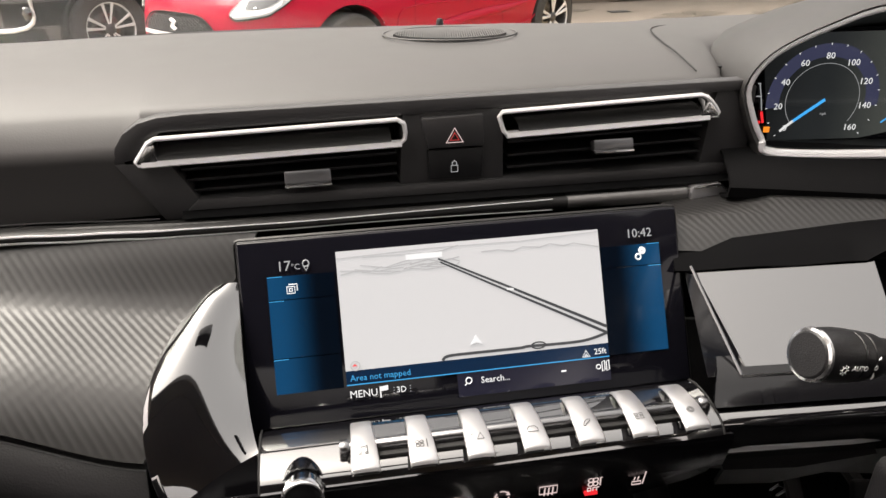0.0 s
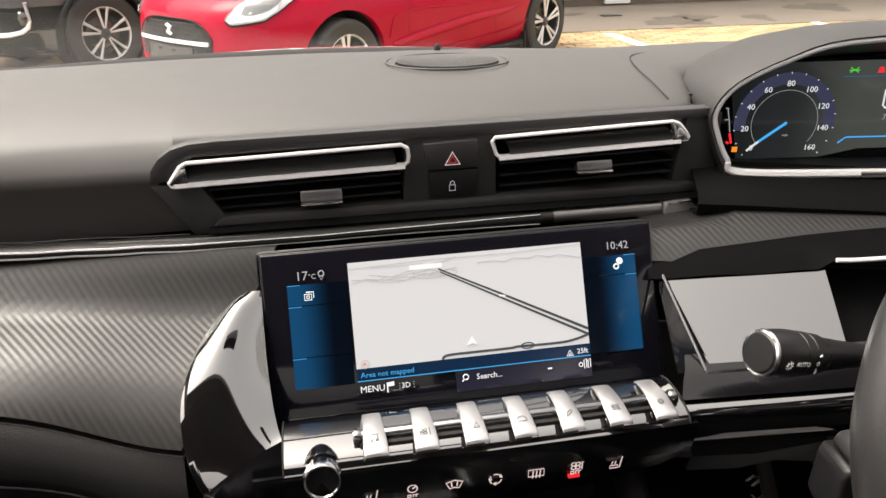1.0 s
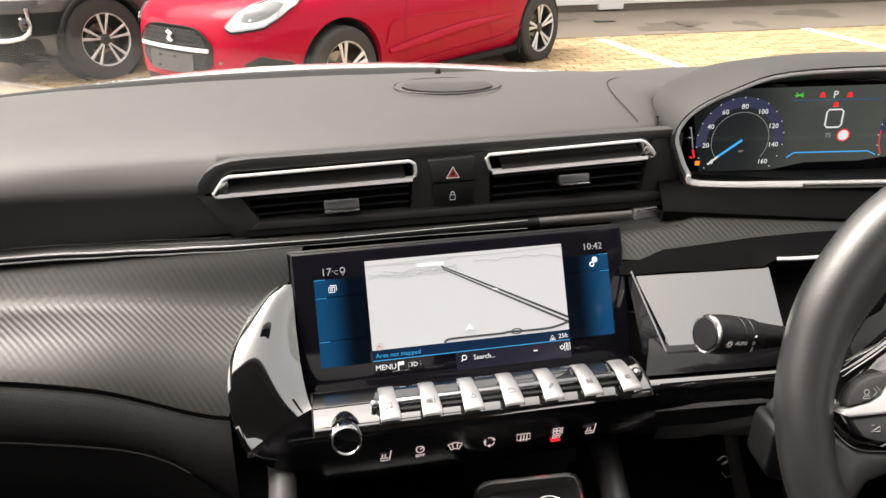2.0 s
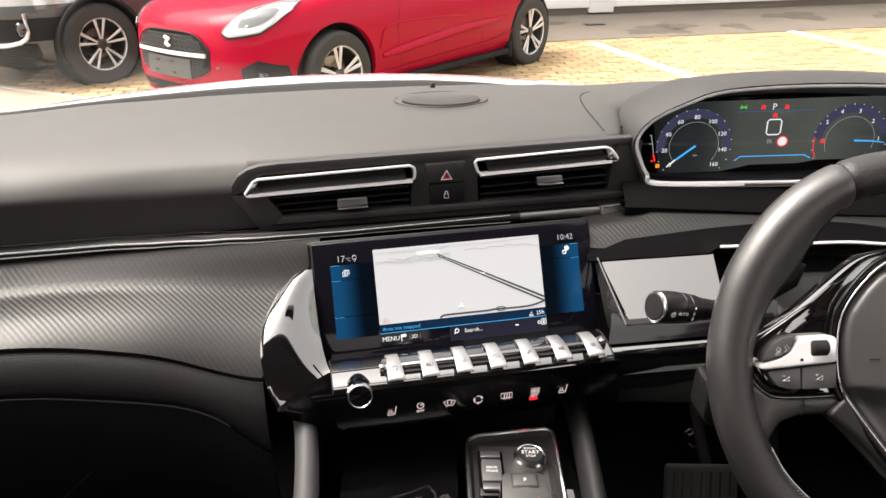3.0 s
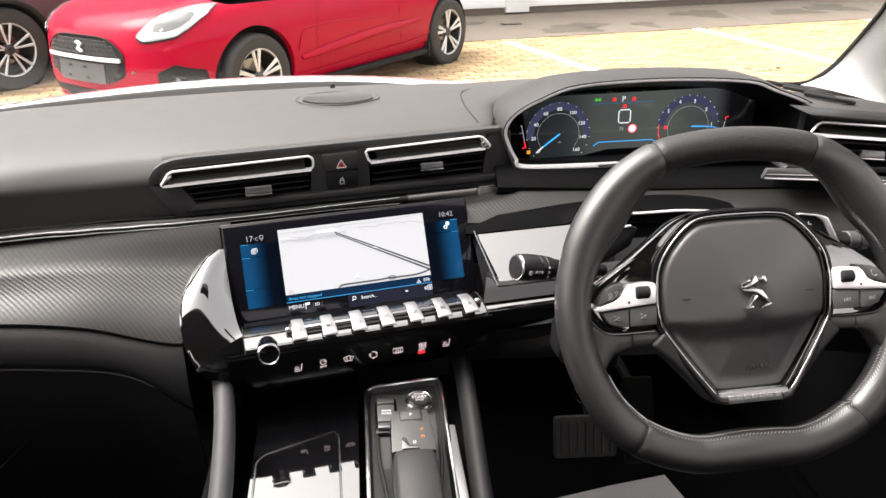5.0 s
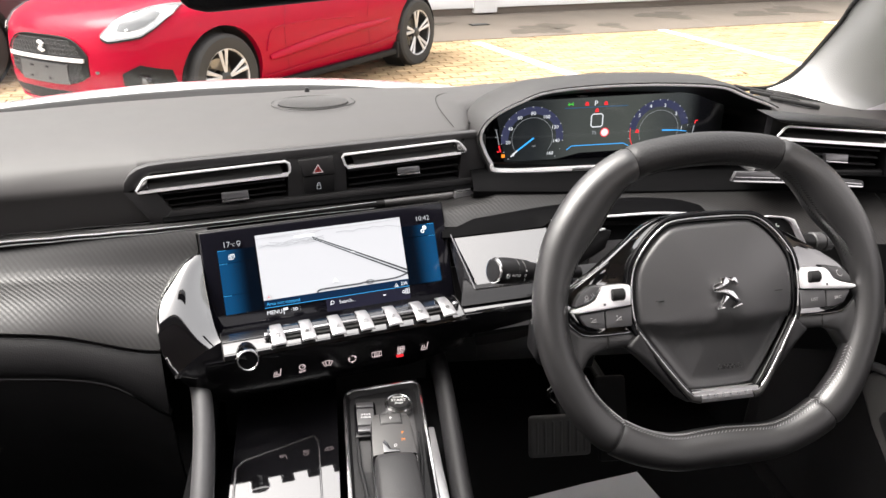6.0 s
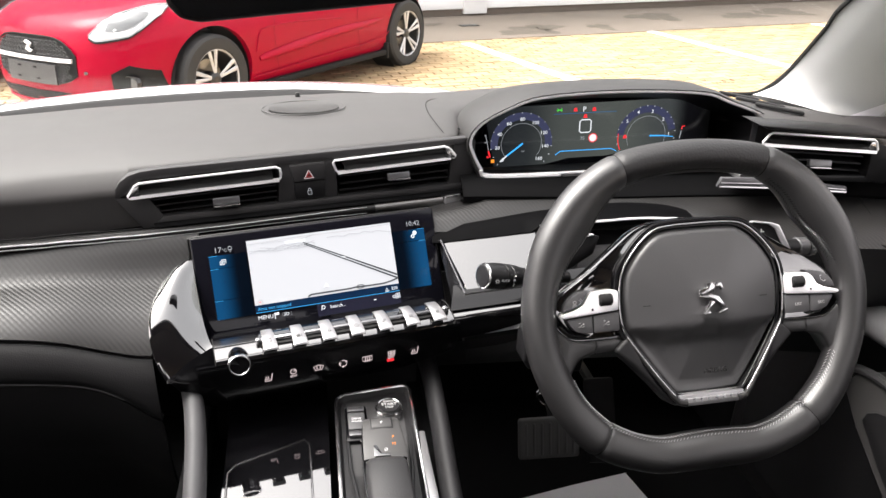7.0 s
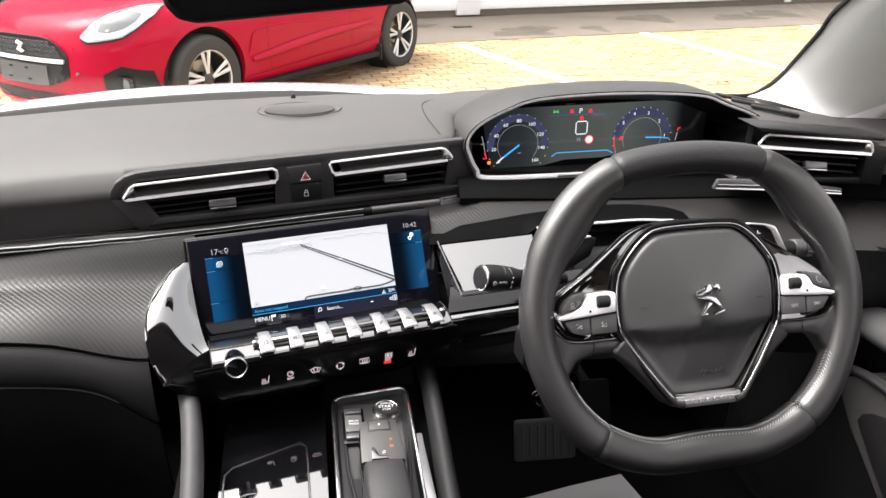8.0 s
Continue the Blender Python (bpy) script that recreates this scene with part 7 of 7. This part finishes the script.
def near_slab():
    a, b = Vector((-6.5, 7.99)), Vector((-0.6, 4.79))
    d = (b - a).normalized()
    n = Vector((-d.y, d.x)) * 0.06
    bm = prism([tuple(a), (-6.5, 2.0), (-0.6, 2.0), tuple(b)], 0.004, 0.0195, axis="z")
    tagged(part("pavement", bm, SLAB), "smooth beige concrete surface before the paving", "pavement", kind="structure")
    bm = prism([tuple(a), tuple(b), tuple(b + n), tuple(a + n)], 0.004, 0.024, 0.003, 1, axis="z")
    tagged(part("kerb", bm, EDGE_PALE), "pale concrete edging beside the paving", "kerb", kind="structure")


SLAB = material("beige_concrete", (0.27, 0.225, 0.175), 0.85, vary=0.15, vary_size=1.8, grain=0.5, grain_size=120)
EDGE_PALE = material("pale_edging", (0.38, 0.34, 0.28), 0.85, vary=0.15, vary_size=4, grain=0.4, grain_size=120)
near_slab()


# ---- parked cars ----
def car_levels(spec, z):
    for (z0, *a), (z1, *b) in zip(spec, spec[1:]):
        if z <= z1:
            t = max(0.0, (z - z0) / (z1 - z0))
            return [lerp(p, q, t) for p, q in zip(a, b)]
    return spec[-1][1:]


def outline(spec, z, yc, n=4.2, steps=72):
    """The plan of the body at height z: a rounded rectangle from front to rear."""
    xf, xr, hw = car_levels(spec, z)
    cx, a = (xf + xr) / 2, (xr - xf) / 2
    out = []
    for k in range(steps):
        w = 2 * math.pi * k / steps
        c, s = math.cos(w), math.sin(w)
        x, dy = a * math.copysign(abs(c) ** (2 / n), c), math.copysign(abs(s) ** (2 / 5.5), s)
        if c < 0:
            x += 0.13 * dy * dy * abs(x) / a
        out.append((cx + x, yc + hw * dy, z))
    return out


def front_x(spec, y, z, yc, n=4.2):
    xf, xr, hw = car_levels(spec, z)
    cx, a = (xf + xr) / 2, (xr - xf) / 2
    s = min(0.999, abs(y - yc) / hw) ** (5.5 / 2)
    c = math.sqrt(max(0.0, 1 - s * s))
    q = c ** (2 / n)
    return cx - a * q + 0.13 * min(1.0, abs(y - yc) / hw) ** 2 * q


def nose_patch(spec, yc, y0, y1, low, high, off, rows=14, cols=6, thick=0.012):
    out = []
    for k in range(rows + 1):
        t = k / rows
        y = lerp(y0, y1, t)
        r = []
        for j in range(cols + 1):
            z = lerp(low(t), high(t), j / cols)
            r.append((front_x(spec, y, z, yc) - off, y, z))
        out.append(r)
    return sheet(out, thick)


def corner_patch(spec, yc, side, table, off, rows=24, cols=6, thick=0.010):
    """A patch that wraps round the front corner; table: (turn from the nose to the flank, low, high)."""
    us, los, his = zip(*table)

    def at(u, z):
        xf, xr, hw = car_levels(spec, z)
        a = (xr - xf) / 2
        dy = u ** (2 / 5.5)
        x = a * math.sqrt(1 - u * u) ** (2 / 4.2)
        return Vector(((xf + xr) / 2 - x + 0.13 * dy * dy * x / a, yc + side * hw * dy, z))
    out = []
    for k in range(rows + 1):
        u = lerp(us[0], us[-1], k / rows)
        lo, hi = float(np.interp(u, us, los)), float(np.interp(u, us, his))
        r = []
        for j in range(cols + 1):
            z = lerp(lo, hi, j / cols)
            p, q = at(u, z), at(u + 0.01, z)
            d = (q - p).normalized()
            n = Vector((d.y, -d.x, 0)) * (1 if side > 0 else -1)
            r.append(tuple(p + (n if n.x < 0 else -n) * off + Vector((0, 0, 0.3 * off))))
        out.append(r)
    return sheet(out, thick)


def cut_arches(ob, cutters):
    """Cuts the wheel arches out of the body once, and keeps the plain mesh."""
    tmp = []
    for x, y0, y1, z, r in cutters:
        bm = lathe([(0.0001, y0), (r, y0), (r, y1), (0.0001, y1)], 40, m=pose(x, 0, z))
        me = bpy.data.meshes.new("cut")
        bmesh.ops.recalc_face_normals(bm, faces=bm.faces)
        bm.to_mesh(me)
        bm.free()
        c = new("cut", me)
        c.matrix_basis = ob.parent.matrix_basis.copy()
        tmp.append(c)
        mod = ob.modifiers.new("cut", 'BOOLEAN')
        mod.operation, mod.object, mod.solver = 'DIFFERENCE', c, 'EXACT'
    bpy.context.view_layer.update()
    me = bpy.data.meshes.new_from_object(ob.evaluated_get(bpy.context.evaluated_depsgraph_get()))
    ob.modifiers.clear()
    ob.data = me
    for c in tmp:
        bpy.data.objects.remove(c)
    bm = bmesh.new()
    bm.from_mesh(me)
    sharpen(bm, 38)
    bm.to_mesh(me)
    bm.free()


def road_wheel(parent, x, y, r, rim, spokes, side, twin, label="", slim=1.0, swirl=0.0):
    """side -1: outer face towards -y."""
    m = pose(x, y, r) if side < 0 else pose(x, y, r, 0, 0, 180)
    w = part("wheel", lathe([(rim - 0.01, 0.03), (rim, 0.004), (rim + 0.012, 0.0), (r - 0.025, 0.004), (r - 0.006, 0.018), (r, 0.04), (r, 0.17), (r - 0.012, 0.195), (rim, 0.20), (rim - 0.01, 0.18)], 48), TYRE, parent, label or "black tyre")
    w.matrix_basis = m
    part("barrel", lathe([(rim - 0.004, 0.02), (rim - 0.014, 0.05), (rim - 0.02, 0.17), (0.08, 0.17), (0.0001, 0.17)], 40), ALLOY_DARK, w, "dark inner rim")
    part("rim_lip", lathe([(rim - 0.012, 0.016), (rim - 0.004, 0.008), (rim + 0.003, 0.010), (rim + 0.002, 0.03), (rim - 0.012, 0.03)], 48), ALLOY, w, "machined rim lip")
    part("brake_disc", lathe([(0.05, 0.11), (0.13, 0.11), (0.13, 0.125), (0.05, 0.125)], 32), DARK_CHROME, w, "steel brake disc")
    for k in range(spokes):
        a = 2 * math.pi * k / spokes + 0.3
        for da in twin:
            c0, c1 = a + da * 0.7, a + da
            c1 += swirl
            p0 = (0.045 * math.cos(c0), 0.030, 0.045 * math.sin(c0))
            p1 = ((rim - 0.006) * math.cos(c1), 0.014, (rim - 0.006) * math.sin(c1))
            part("spoke", tube([p0, [lerp(u, v, 0.5) for u, v in zip(p0, p1)], p1], [0.009 * slim, 0.0125 * slim, 0.017 * slim], 6, up=(0, 1, 0), flat=0.6), ALLOY, w, "machined alloy spoke")
    part("hub_cap", lathe([(0.0001, 0.018), (0.024, 0.018), (0.030, 0.024), (0.052, 0.030), (0.056, 0.05)], 24), ALLOY_DARK, w, "dark hub cap")
    return w


def parked_car(name, label, m, spec, yc, paint, wheel_r, rim, base, spokes, twin, cladding):
    c = thing(name, m, label, "car", "parked cars")
    zs = [z for z, *_ in spec]
    levels = []
    for a, b in zip(zs, zs[1:]):
        levels += [a, lerp(a, b, 0.5)]
    body = part("body", loft([outline(spec, z, yc) for z in levels + [zs[-1]]], closed=True), paint, c, "glossy painted body", angle=38)
    cutters = []
    for x in (-base / 2, base / 2):
        for y0, y1 in ((-0.3, 0.26), (2 * yc - 0.26, 2 * yc + 0.3)):
            cutters.append((x, y0, y1, wheel_r + 0.01, wheel_r + 0.045))
    cut_arches(body, cutters)
    for x in (-base / 2, base / 2):
        for y, s in ((0.006, -1), (2 * yc - 0.006, 1)):
            road_wheel(c, x, y, wheel_r, rim, spokes, s, twin, "", 0.85 if cladding else 1.0, 0.0 if cladding else 0.10)
            bm = tube([(x + (wheel_r + 0.045) * math.cos(a), y - 0.004 * s * -1, wheel_r + 0.01 + (wheel_r + 0.045) * math.sin(a)) for a in (radians(lerp(-20, 200, i / 24)) for i in range(25))], 0.022 if cladding else 0.008, 8, up=(0, 1, 0))
            if cladding:
                part("arch_lip", bm, RUBBER, c, "black arch cladding")
            part("arch_liner", lathe([(0.0001, 0.255), (wheel_r + 0.043, 0.255), (wheel_r + 0.043, 0.05)], 32, m=pose(x, 0 if s < 0 else 2 * yc - 0.505, wheel_r + 0.01)), RUBBER, c)
    return c


def red_car():
    yc = 0.83
    #        z     front   rear   half width
    spec = [(0.17, -1.95, 1.66, 0.74), (0.24, -2.02, 1.74, 0.795), (0.34, -2.04, 1.78, 0.815), (0.46, -2.035, 1.80, 0.830), (0.60, -2.02, 1.80, 0.835), (0.68, -2.00, 1.79, 0.825), (0.74, -1.95, 1.77, 0.815),
            (0.79, -1.86, 1.76, 0.80), (0.85, -1.62, 1.74, 0.785), (0.90, -1.28, 1.72, 0.775), (0.945, -0.95, 1.70, 0.765), (0.96, -0.84, 1.69, 0.74)]
    c = parked_car("red_hatchback", "glossy red hatchback parked on the block paving", pose(0.173, 6.222, 0, 0, 0, 50.5), spec, yc, RED_PAINT, 0.305, 0.208, 2.445, 5, (-0.15, 0.15), False)
    cab = [(0.945, -0.82, 1.66, 0.69), (1.05, -0.58, 1.58, 0.665), (1.20, -0.25, 1.48, 0.62), (1.36, 0.10, 1.33, 0.56), (1.40, 0.22, 1.26, 0.53)]
    part("cabin", loft([outline(cab, z, yc, 5.0) for z, *_ in cab], closed=True), CAR_GLASS, c, "dark tinted windows", angle=50)
    roof = [(1.395, 0.18, 1.30, 0.545), (1.44, 0.28, 1.24, 0.52), (1.455, 0.45, 1.1, 0.42)]
    part("roof", loft([outline(roof, z, yc, 5.0) for z, *_ in roof], closed=True), RED_PAINT, c, "red roof", angle=50)
    g = lambda y0, y1, lo, hi, off, **k: nose_patch(spec, yc, y0, y1, lo, hi, off, **k)
    grille = part("grille", g(yc - 0.40, yc + 0.40, lambda t: 0.345 + 0.07 * abs(2 * t - 1) ** 4, lambda t: 0.645 - 0.11 * abs(2 * t - 1) ** 5, 0.004), RUBBER, c, "black honeycomb grille")
    part("grille_rim", tube([(front_x(spec, y, z, yc) - 0.012, y, z) for y, z in [(lerp(yc - 0.405, yc + 0.405, t), 0.65 - 0.11 * abs(2 * t - 1) ** 5) for t in (i / 20 for i in range(21))]], 0.006, 6), RUBBER, c)
    bm = bmesh.new()
    for j in range(9):
        for i in range(20):
            y, z = yc - 0.37 + i * 0.0375 + (0.01875 if j % 2 else 0), 0.385 + j * 0.029
            u = abs(y - yc) / 0.40
            if u > 0.92 or z > 0.630 - 0.11 * u ** 5 or z < 0.362 + 0.07 * u ** 4:
                continue
            x = front_x(spec, y, z, yc) - 0.018
            tube([(x, y + 0.017 * math.cos(a), z + 0.0125 * math.sin(a)) for a in (math.pi / 3 * q for q in range(6))], 0.0022, 4, closed=True, bm=bm, up=(1, 0, 0))
    part("grille_mesh", bm, DARK_GREY, grille, "grey honeycomb mesh")
    part("chrome_bar", g(yc - 0.385, yc + 0.385, lambda t: 0.500, lambda t: 0.525, 0.026, cols=2, thick=0.014), BRIGHT_TRIM, grille, "bright chrome bar")
    part("plate_holder", g(yc - 0.25, yc + 0.24, lambda t: 0.355, lambda t: 0.480, 0.026, cols=3), DARK_GREY, c, "blank dark number plate holder")
    for y, z in ((yc - 0.08, 0.46), (yc + 0.08, 0.46), (yc - 0.1, 0.39), (yc + 0.1, 0.39)):
        x = front_x(spec, y, z, yc) - 0.042
        part("screw", box(x, y, z, 0.006, 0.03, 0.012, 0.002), RUBBER, c)
    e = [[(-0.055, 0.035), (0.015, 0.065), (0.055, 0.045), (0.0, 0.012), (0.04, 0.0), (-0.01, -0.005)], [(0.055, -0.03), (-0.015, -0.06), (-0.055, -0.04), (0.0, -0.008), (-0.04, 0.004), (0.01, 0.008)]]
    bm = bmesh.new()
    for sh in e:
        prism([(y * 0.66, z * 0.62) for y, z in sh], -0.012, 0.0, 0.002, 1, bm=bm, axis="x")
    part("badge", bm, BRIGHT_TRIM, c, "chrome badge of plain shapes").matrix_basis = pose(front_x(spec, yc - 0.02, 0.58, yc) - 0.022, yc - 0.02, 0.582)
    for s in (-1, 1):
        lens = [(0.237, 0.652, 0.664), (0.262, 0.636, 0.692), (0.288, 0.626, 0.716), (0.355, 0.630, 0.776), (0.42, 0.636, 0.802), (0.478, 0.641, 0.816), (0.551, 0.650, 0.822), (0.627, 0.690, 0.822), (0.66, 0.720, 0.818), (0.70, 0.768, 0.782)]
        lamp = part("headlamp", corner_patch(spec, yc, s, lens, 0.010), LAMP, c, "clear swept-back headlamp")
        inner = [(0.36, 0.690, 0.755), (0.42, 0.686, 0.782), (0.50, 0.690, 0.795), (0.57, 0.712, 0.790), (0.61, 0.745, 0.780)]
        part("lamp_bezel", corner_patch(spec, yc, s, inner, 0.015, rows=12), LAMP_GREY, lamp, "grey inner lamp bezel")
        part("day_light", corner_patch(spec, yc, s, [(0.27, 0.642, 0.678), (0.35, 0.645, 0.676), (0.50, 0.655, 0.684), (0.56, 0.668, 0.692), (0.615, 0.705, 0.730)], 0.017, rows=14, cols=2), BRIGHT_TRIM, lamp, "white angled day light")
        part("lamp_edge", corner_patch(spec, yc, s, [(u, a - 0.010, a + 0.002) for u, a, b in lens], 0.014, cols=2), RUBBER, lamp, "dark lower lamp edge")
        part("lamp_edge", corner_patch(spec, yc, s, [(u, b - 0.004, b + 0.005) for u, a, b in lens], 0.014, cols=2), LAMP_GREY, lamp, "grey upper lamp edge")
        ps = [v.co for v in lamp.children[0].data.vertices]
        mid = sum(ps, Vector()) / len(ps)
        part("lens", lathe([(0.0001, -0.012), (0.020, -0.009), (0.028, 0.0), (0.028, 0.02)], 24, axis="x", m=Matrix.Translation(mid) @ pose(0, 0, 0, 0, 0, -s * 35)), LAMP_GREY, lamp, "round projector lens")
        yf = yc + s * 0.665
        part("fog_pocket", g(yf - 0.075, yf + 0.075, lambda t: 0.29 + 0.03 * abs(2 * t - 1), lambda t: 0.48 - 0.05 * abs(2 * t - 1), 0.006), RUBBER, c, "black fog lamp pocket")
        fog = pose(front_x(spec, yf, 0.365, yc) - 0.022, yf, 0.365, 0, 0, -s * 20)
        part("fog_ring", lathe([(0.040, 0.0), (0.044, -0.014), (0.052, -0.014), (0.058, 0.0), (0.058, 0.03)], 28, axis="x", m=fog), BLACK_GLOSS, c, "black ring of the fog lamp")
        part("fog_lamp", lathe([(0.0001, 0.004), (0.030, 0.005), (0.041, 0.010)], 24, axis="x", m=fog), LAMP_GREY, c, "round fog lamp")
        # side line and door seams
        ys = yc + s * 0.836
        for xd in (-0.62, 0.42):
            part("door_seam", tube(smooth_path([(xd, ys - s * 0.001, 0.27), (xd - 0.02, ys + s * 0.000, 0.55), (xd + 0.01, ys - s * 0.006, 0.72), (xd + 0.05, yc + s * 0.78, 0.90)], 4), 0.0014, 6), SEAM_RED, c)
        crest = smooth_path([(-0.80, ys - s * 0.012, 0.385), (-0.657, ys - s * 0.004, 0.401), (-0.331, ys + s * 0.002, 0.433), (0.097, ys + s * 0.004, 0.467), (0.493, ys + s * 0.001, 0.478), (0.80, ys - s * 0.012, 0.492)], 6)
        n = len(crest) - 1
        part("side_crease", tube(crest, [0.004 + 0.030 * math.sin(math.pi * min(1.0, 0.08 + 0.92 * k / n)) ** 0.6 for k in range(n + 1)], 12, flat=0.45, up=(0, s, 0.25)), RED_PAINT, c, "raised side crease", angle=70)
        part("side_line", tube(smooth_path([(-0.835, ys - s * 0.004, 0.440), (-0.815, ys - s * 0.002, 0.500), (-0.792, ys, 0.563), (-0.719, ys, 0.595), (-0.465, ys, 0.602), (-0.10, ys, 0.585), (0.209, ys - s * 0.002, 0.563)], 5), 0.005, 6), RED_PAINT, c, "raised upper door line", angle=70)
        part("side_line", tube(smooth_path([(-0.86, ys - s * 0.034, 0.255), (-0.64, ys - s * 0.026, 0.263), (-0.098, ys - s * 0.017, 0.288), (0.527, ys - s * 0.014, 0.306), (0.80, ys - s * 0.010, 0.335), (0.880, ys - s * 0.008, 0.372)], 5), 0.005, 6), RED_PAINT, c, "raised sill line", angle=70)
        part("sill", box(0.0, ys - s * 0.045, 0.185, 1.70, 0.06, 0.05, 0.015), RUBBER, c, "black sill")
        part("mudguard", box(0.86, yc + s * 0.76, 0.20, 0.03, 0.14, 0.14, 0.008), RUBBER, c, "black mudguard")
    part("front_lip", g(yc - 0.72, yc + 0.72, lambda t: 0.165, lambda t: 0.215, 0.03, cols=2), RED_PAINT, c, "red lower lip")
    part("lower_intake", g(yc - 0.5, yc + 0.5, lambda t: 0.225, lambda t: 0.30, 0.004, cols=2), RUBBER, c, "black lower intake")
    part("tow_cover", lathe([(0.0001, -0.012), (0.010, -0.012), (0.012, 0.0)], 14, axis="x", m=pose(front_x(spec, yc - 0.46, 0.44, yc), yc - 0.46, 0.44)), DARK_CHROME, c, "small metal towing-eye cover")


SEAM_RED = material("dark_red_joint", (0.08, 0.001, 0.006), 0.5)
LAMP_GREY = material("grey_lamp_inside", (0.16, 0.165, 0.17), 0.25, metal=0.4, coat=1.0, vary=0.2, vary_size=20)
LAMP = material("clear_lamp", (0.5, 0.51, 0.52), 0.10, metal=0.3, coat=1.0, vary=0.15, vary_size=14)


def grey_car():
    yc = 0.86
    spec = [(0.20, -1.92, 1.80, 0.76), (0.28, -2.00, 1.88, 0.83), (0.42, -2.02, 1.92, 0.86), (0.60, -2.02, 1.93, 0.87), (0.78, -2.00, 1.92, 0.865), (0.88, -1.94, 1.90, 0.85), (0.94, -1.78, 1.88, 0.84), (1.00, -1.3, 1.86, 0.82), (1.04, -0.92, 1.84, 0.80)]
    c = parked_car("grey_crossover", "dark grey crossover car with black cladding parked on paving", pose(-2.805, 6.642, 0, 0, 0, 52) @ pose(1.25, 0, 0), spec, yc, GREY_PAINT, 0.34, 0.222, 2.5, 5, (-0.21, 0.21), True)
    cab = [(1.03, -0.85, 1.78, 0.78), (1.25, -0.35, 1.66, 0.72), (1.50, 0.15, 1.5, 0.62), (1.58, 0.5, 1.3, 0.5)]
    part("cabin", loft([outline(cab, z, yc, 5.0) for z, *_ in cab], closed=True), CAR_GLASS, c, "dark tinted windows and roof", angle=50)
    g = lambda y0, y1, lo, hi, off, **k: nose_patch(spec, yc, y0, y1, lo, hi, off, **k)
    part("grille", g(yc - 0.45, yc + 0.45, lambda t: 0.62, lambda t: 0.80, 0.006), RUBBER, c, "black slatted grille")
    part("lower_bumper", g(yc - 0.80, yc + 0.80, lambda t: 0.20, lambda t: 0.40, 0.026), RUBBER, c, "black bumper cladding")
    for s in (-1, 1):
        yf = yc + s * 0.66
        part("fog_pocket", g(yf - 0.15, yf + 0.15, lambda t: 0.42, lambda t: 0.60, 0.008), RUBBER, c, "black fog lamp pocket")
        part("fog_lamp", lathe([(0.0001, -0.02), (0.05, -0.015), (0.06, 0.0), (0.06, 0.03)], 24, axis="x", m=pose(front_x(spec, yf, 0.52, yc) - 0.012, yf, 0.52)), CAR_GLASS, c, "round fog lamp")
        pts = [(yc + s * 0.705, 0.64), (yc + s * 0.705, 0.50), (yc + s * 0.695, 0.45), (yc + s * 0.665, 0.415), (yc + s * 0.59, 0.395), (yc + s * 0.44, 0.385)]
        part("chrome_hook", tube([(front_x(spec, y, z, yc) - 0.034, y, z) for y, z in pts], 0.018, 8), BRIGHT_TRIM, c, "bright hook-shaped fog lamp trim")
        part("headlamp", g(*sorted((yc + s * 0.45, yc + s * 0.82)), lambda t: 0.70, lambda t: 0.83, 0.008), LAMP, c, "clear headlamp")


red_car()
grey_car()
paving()
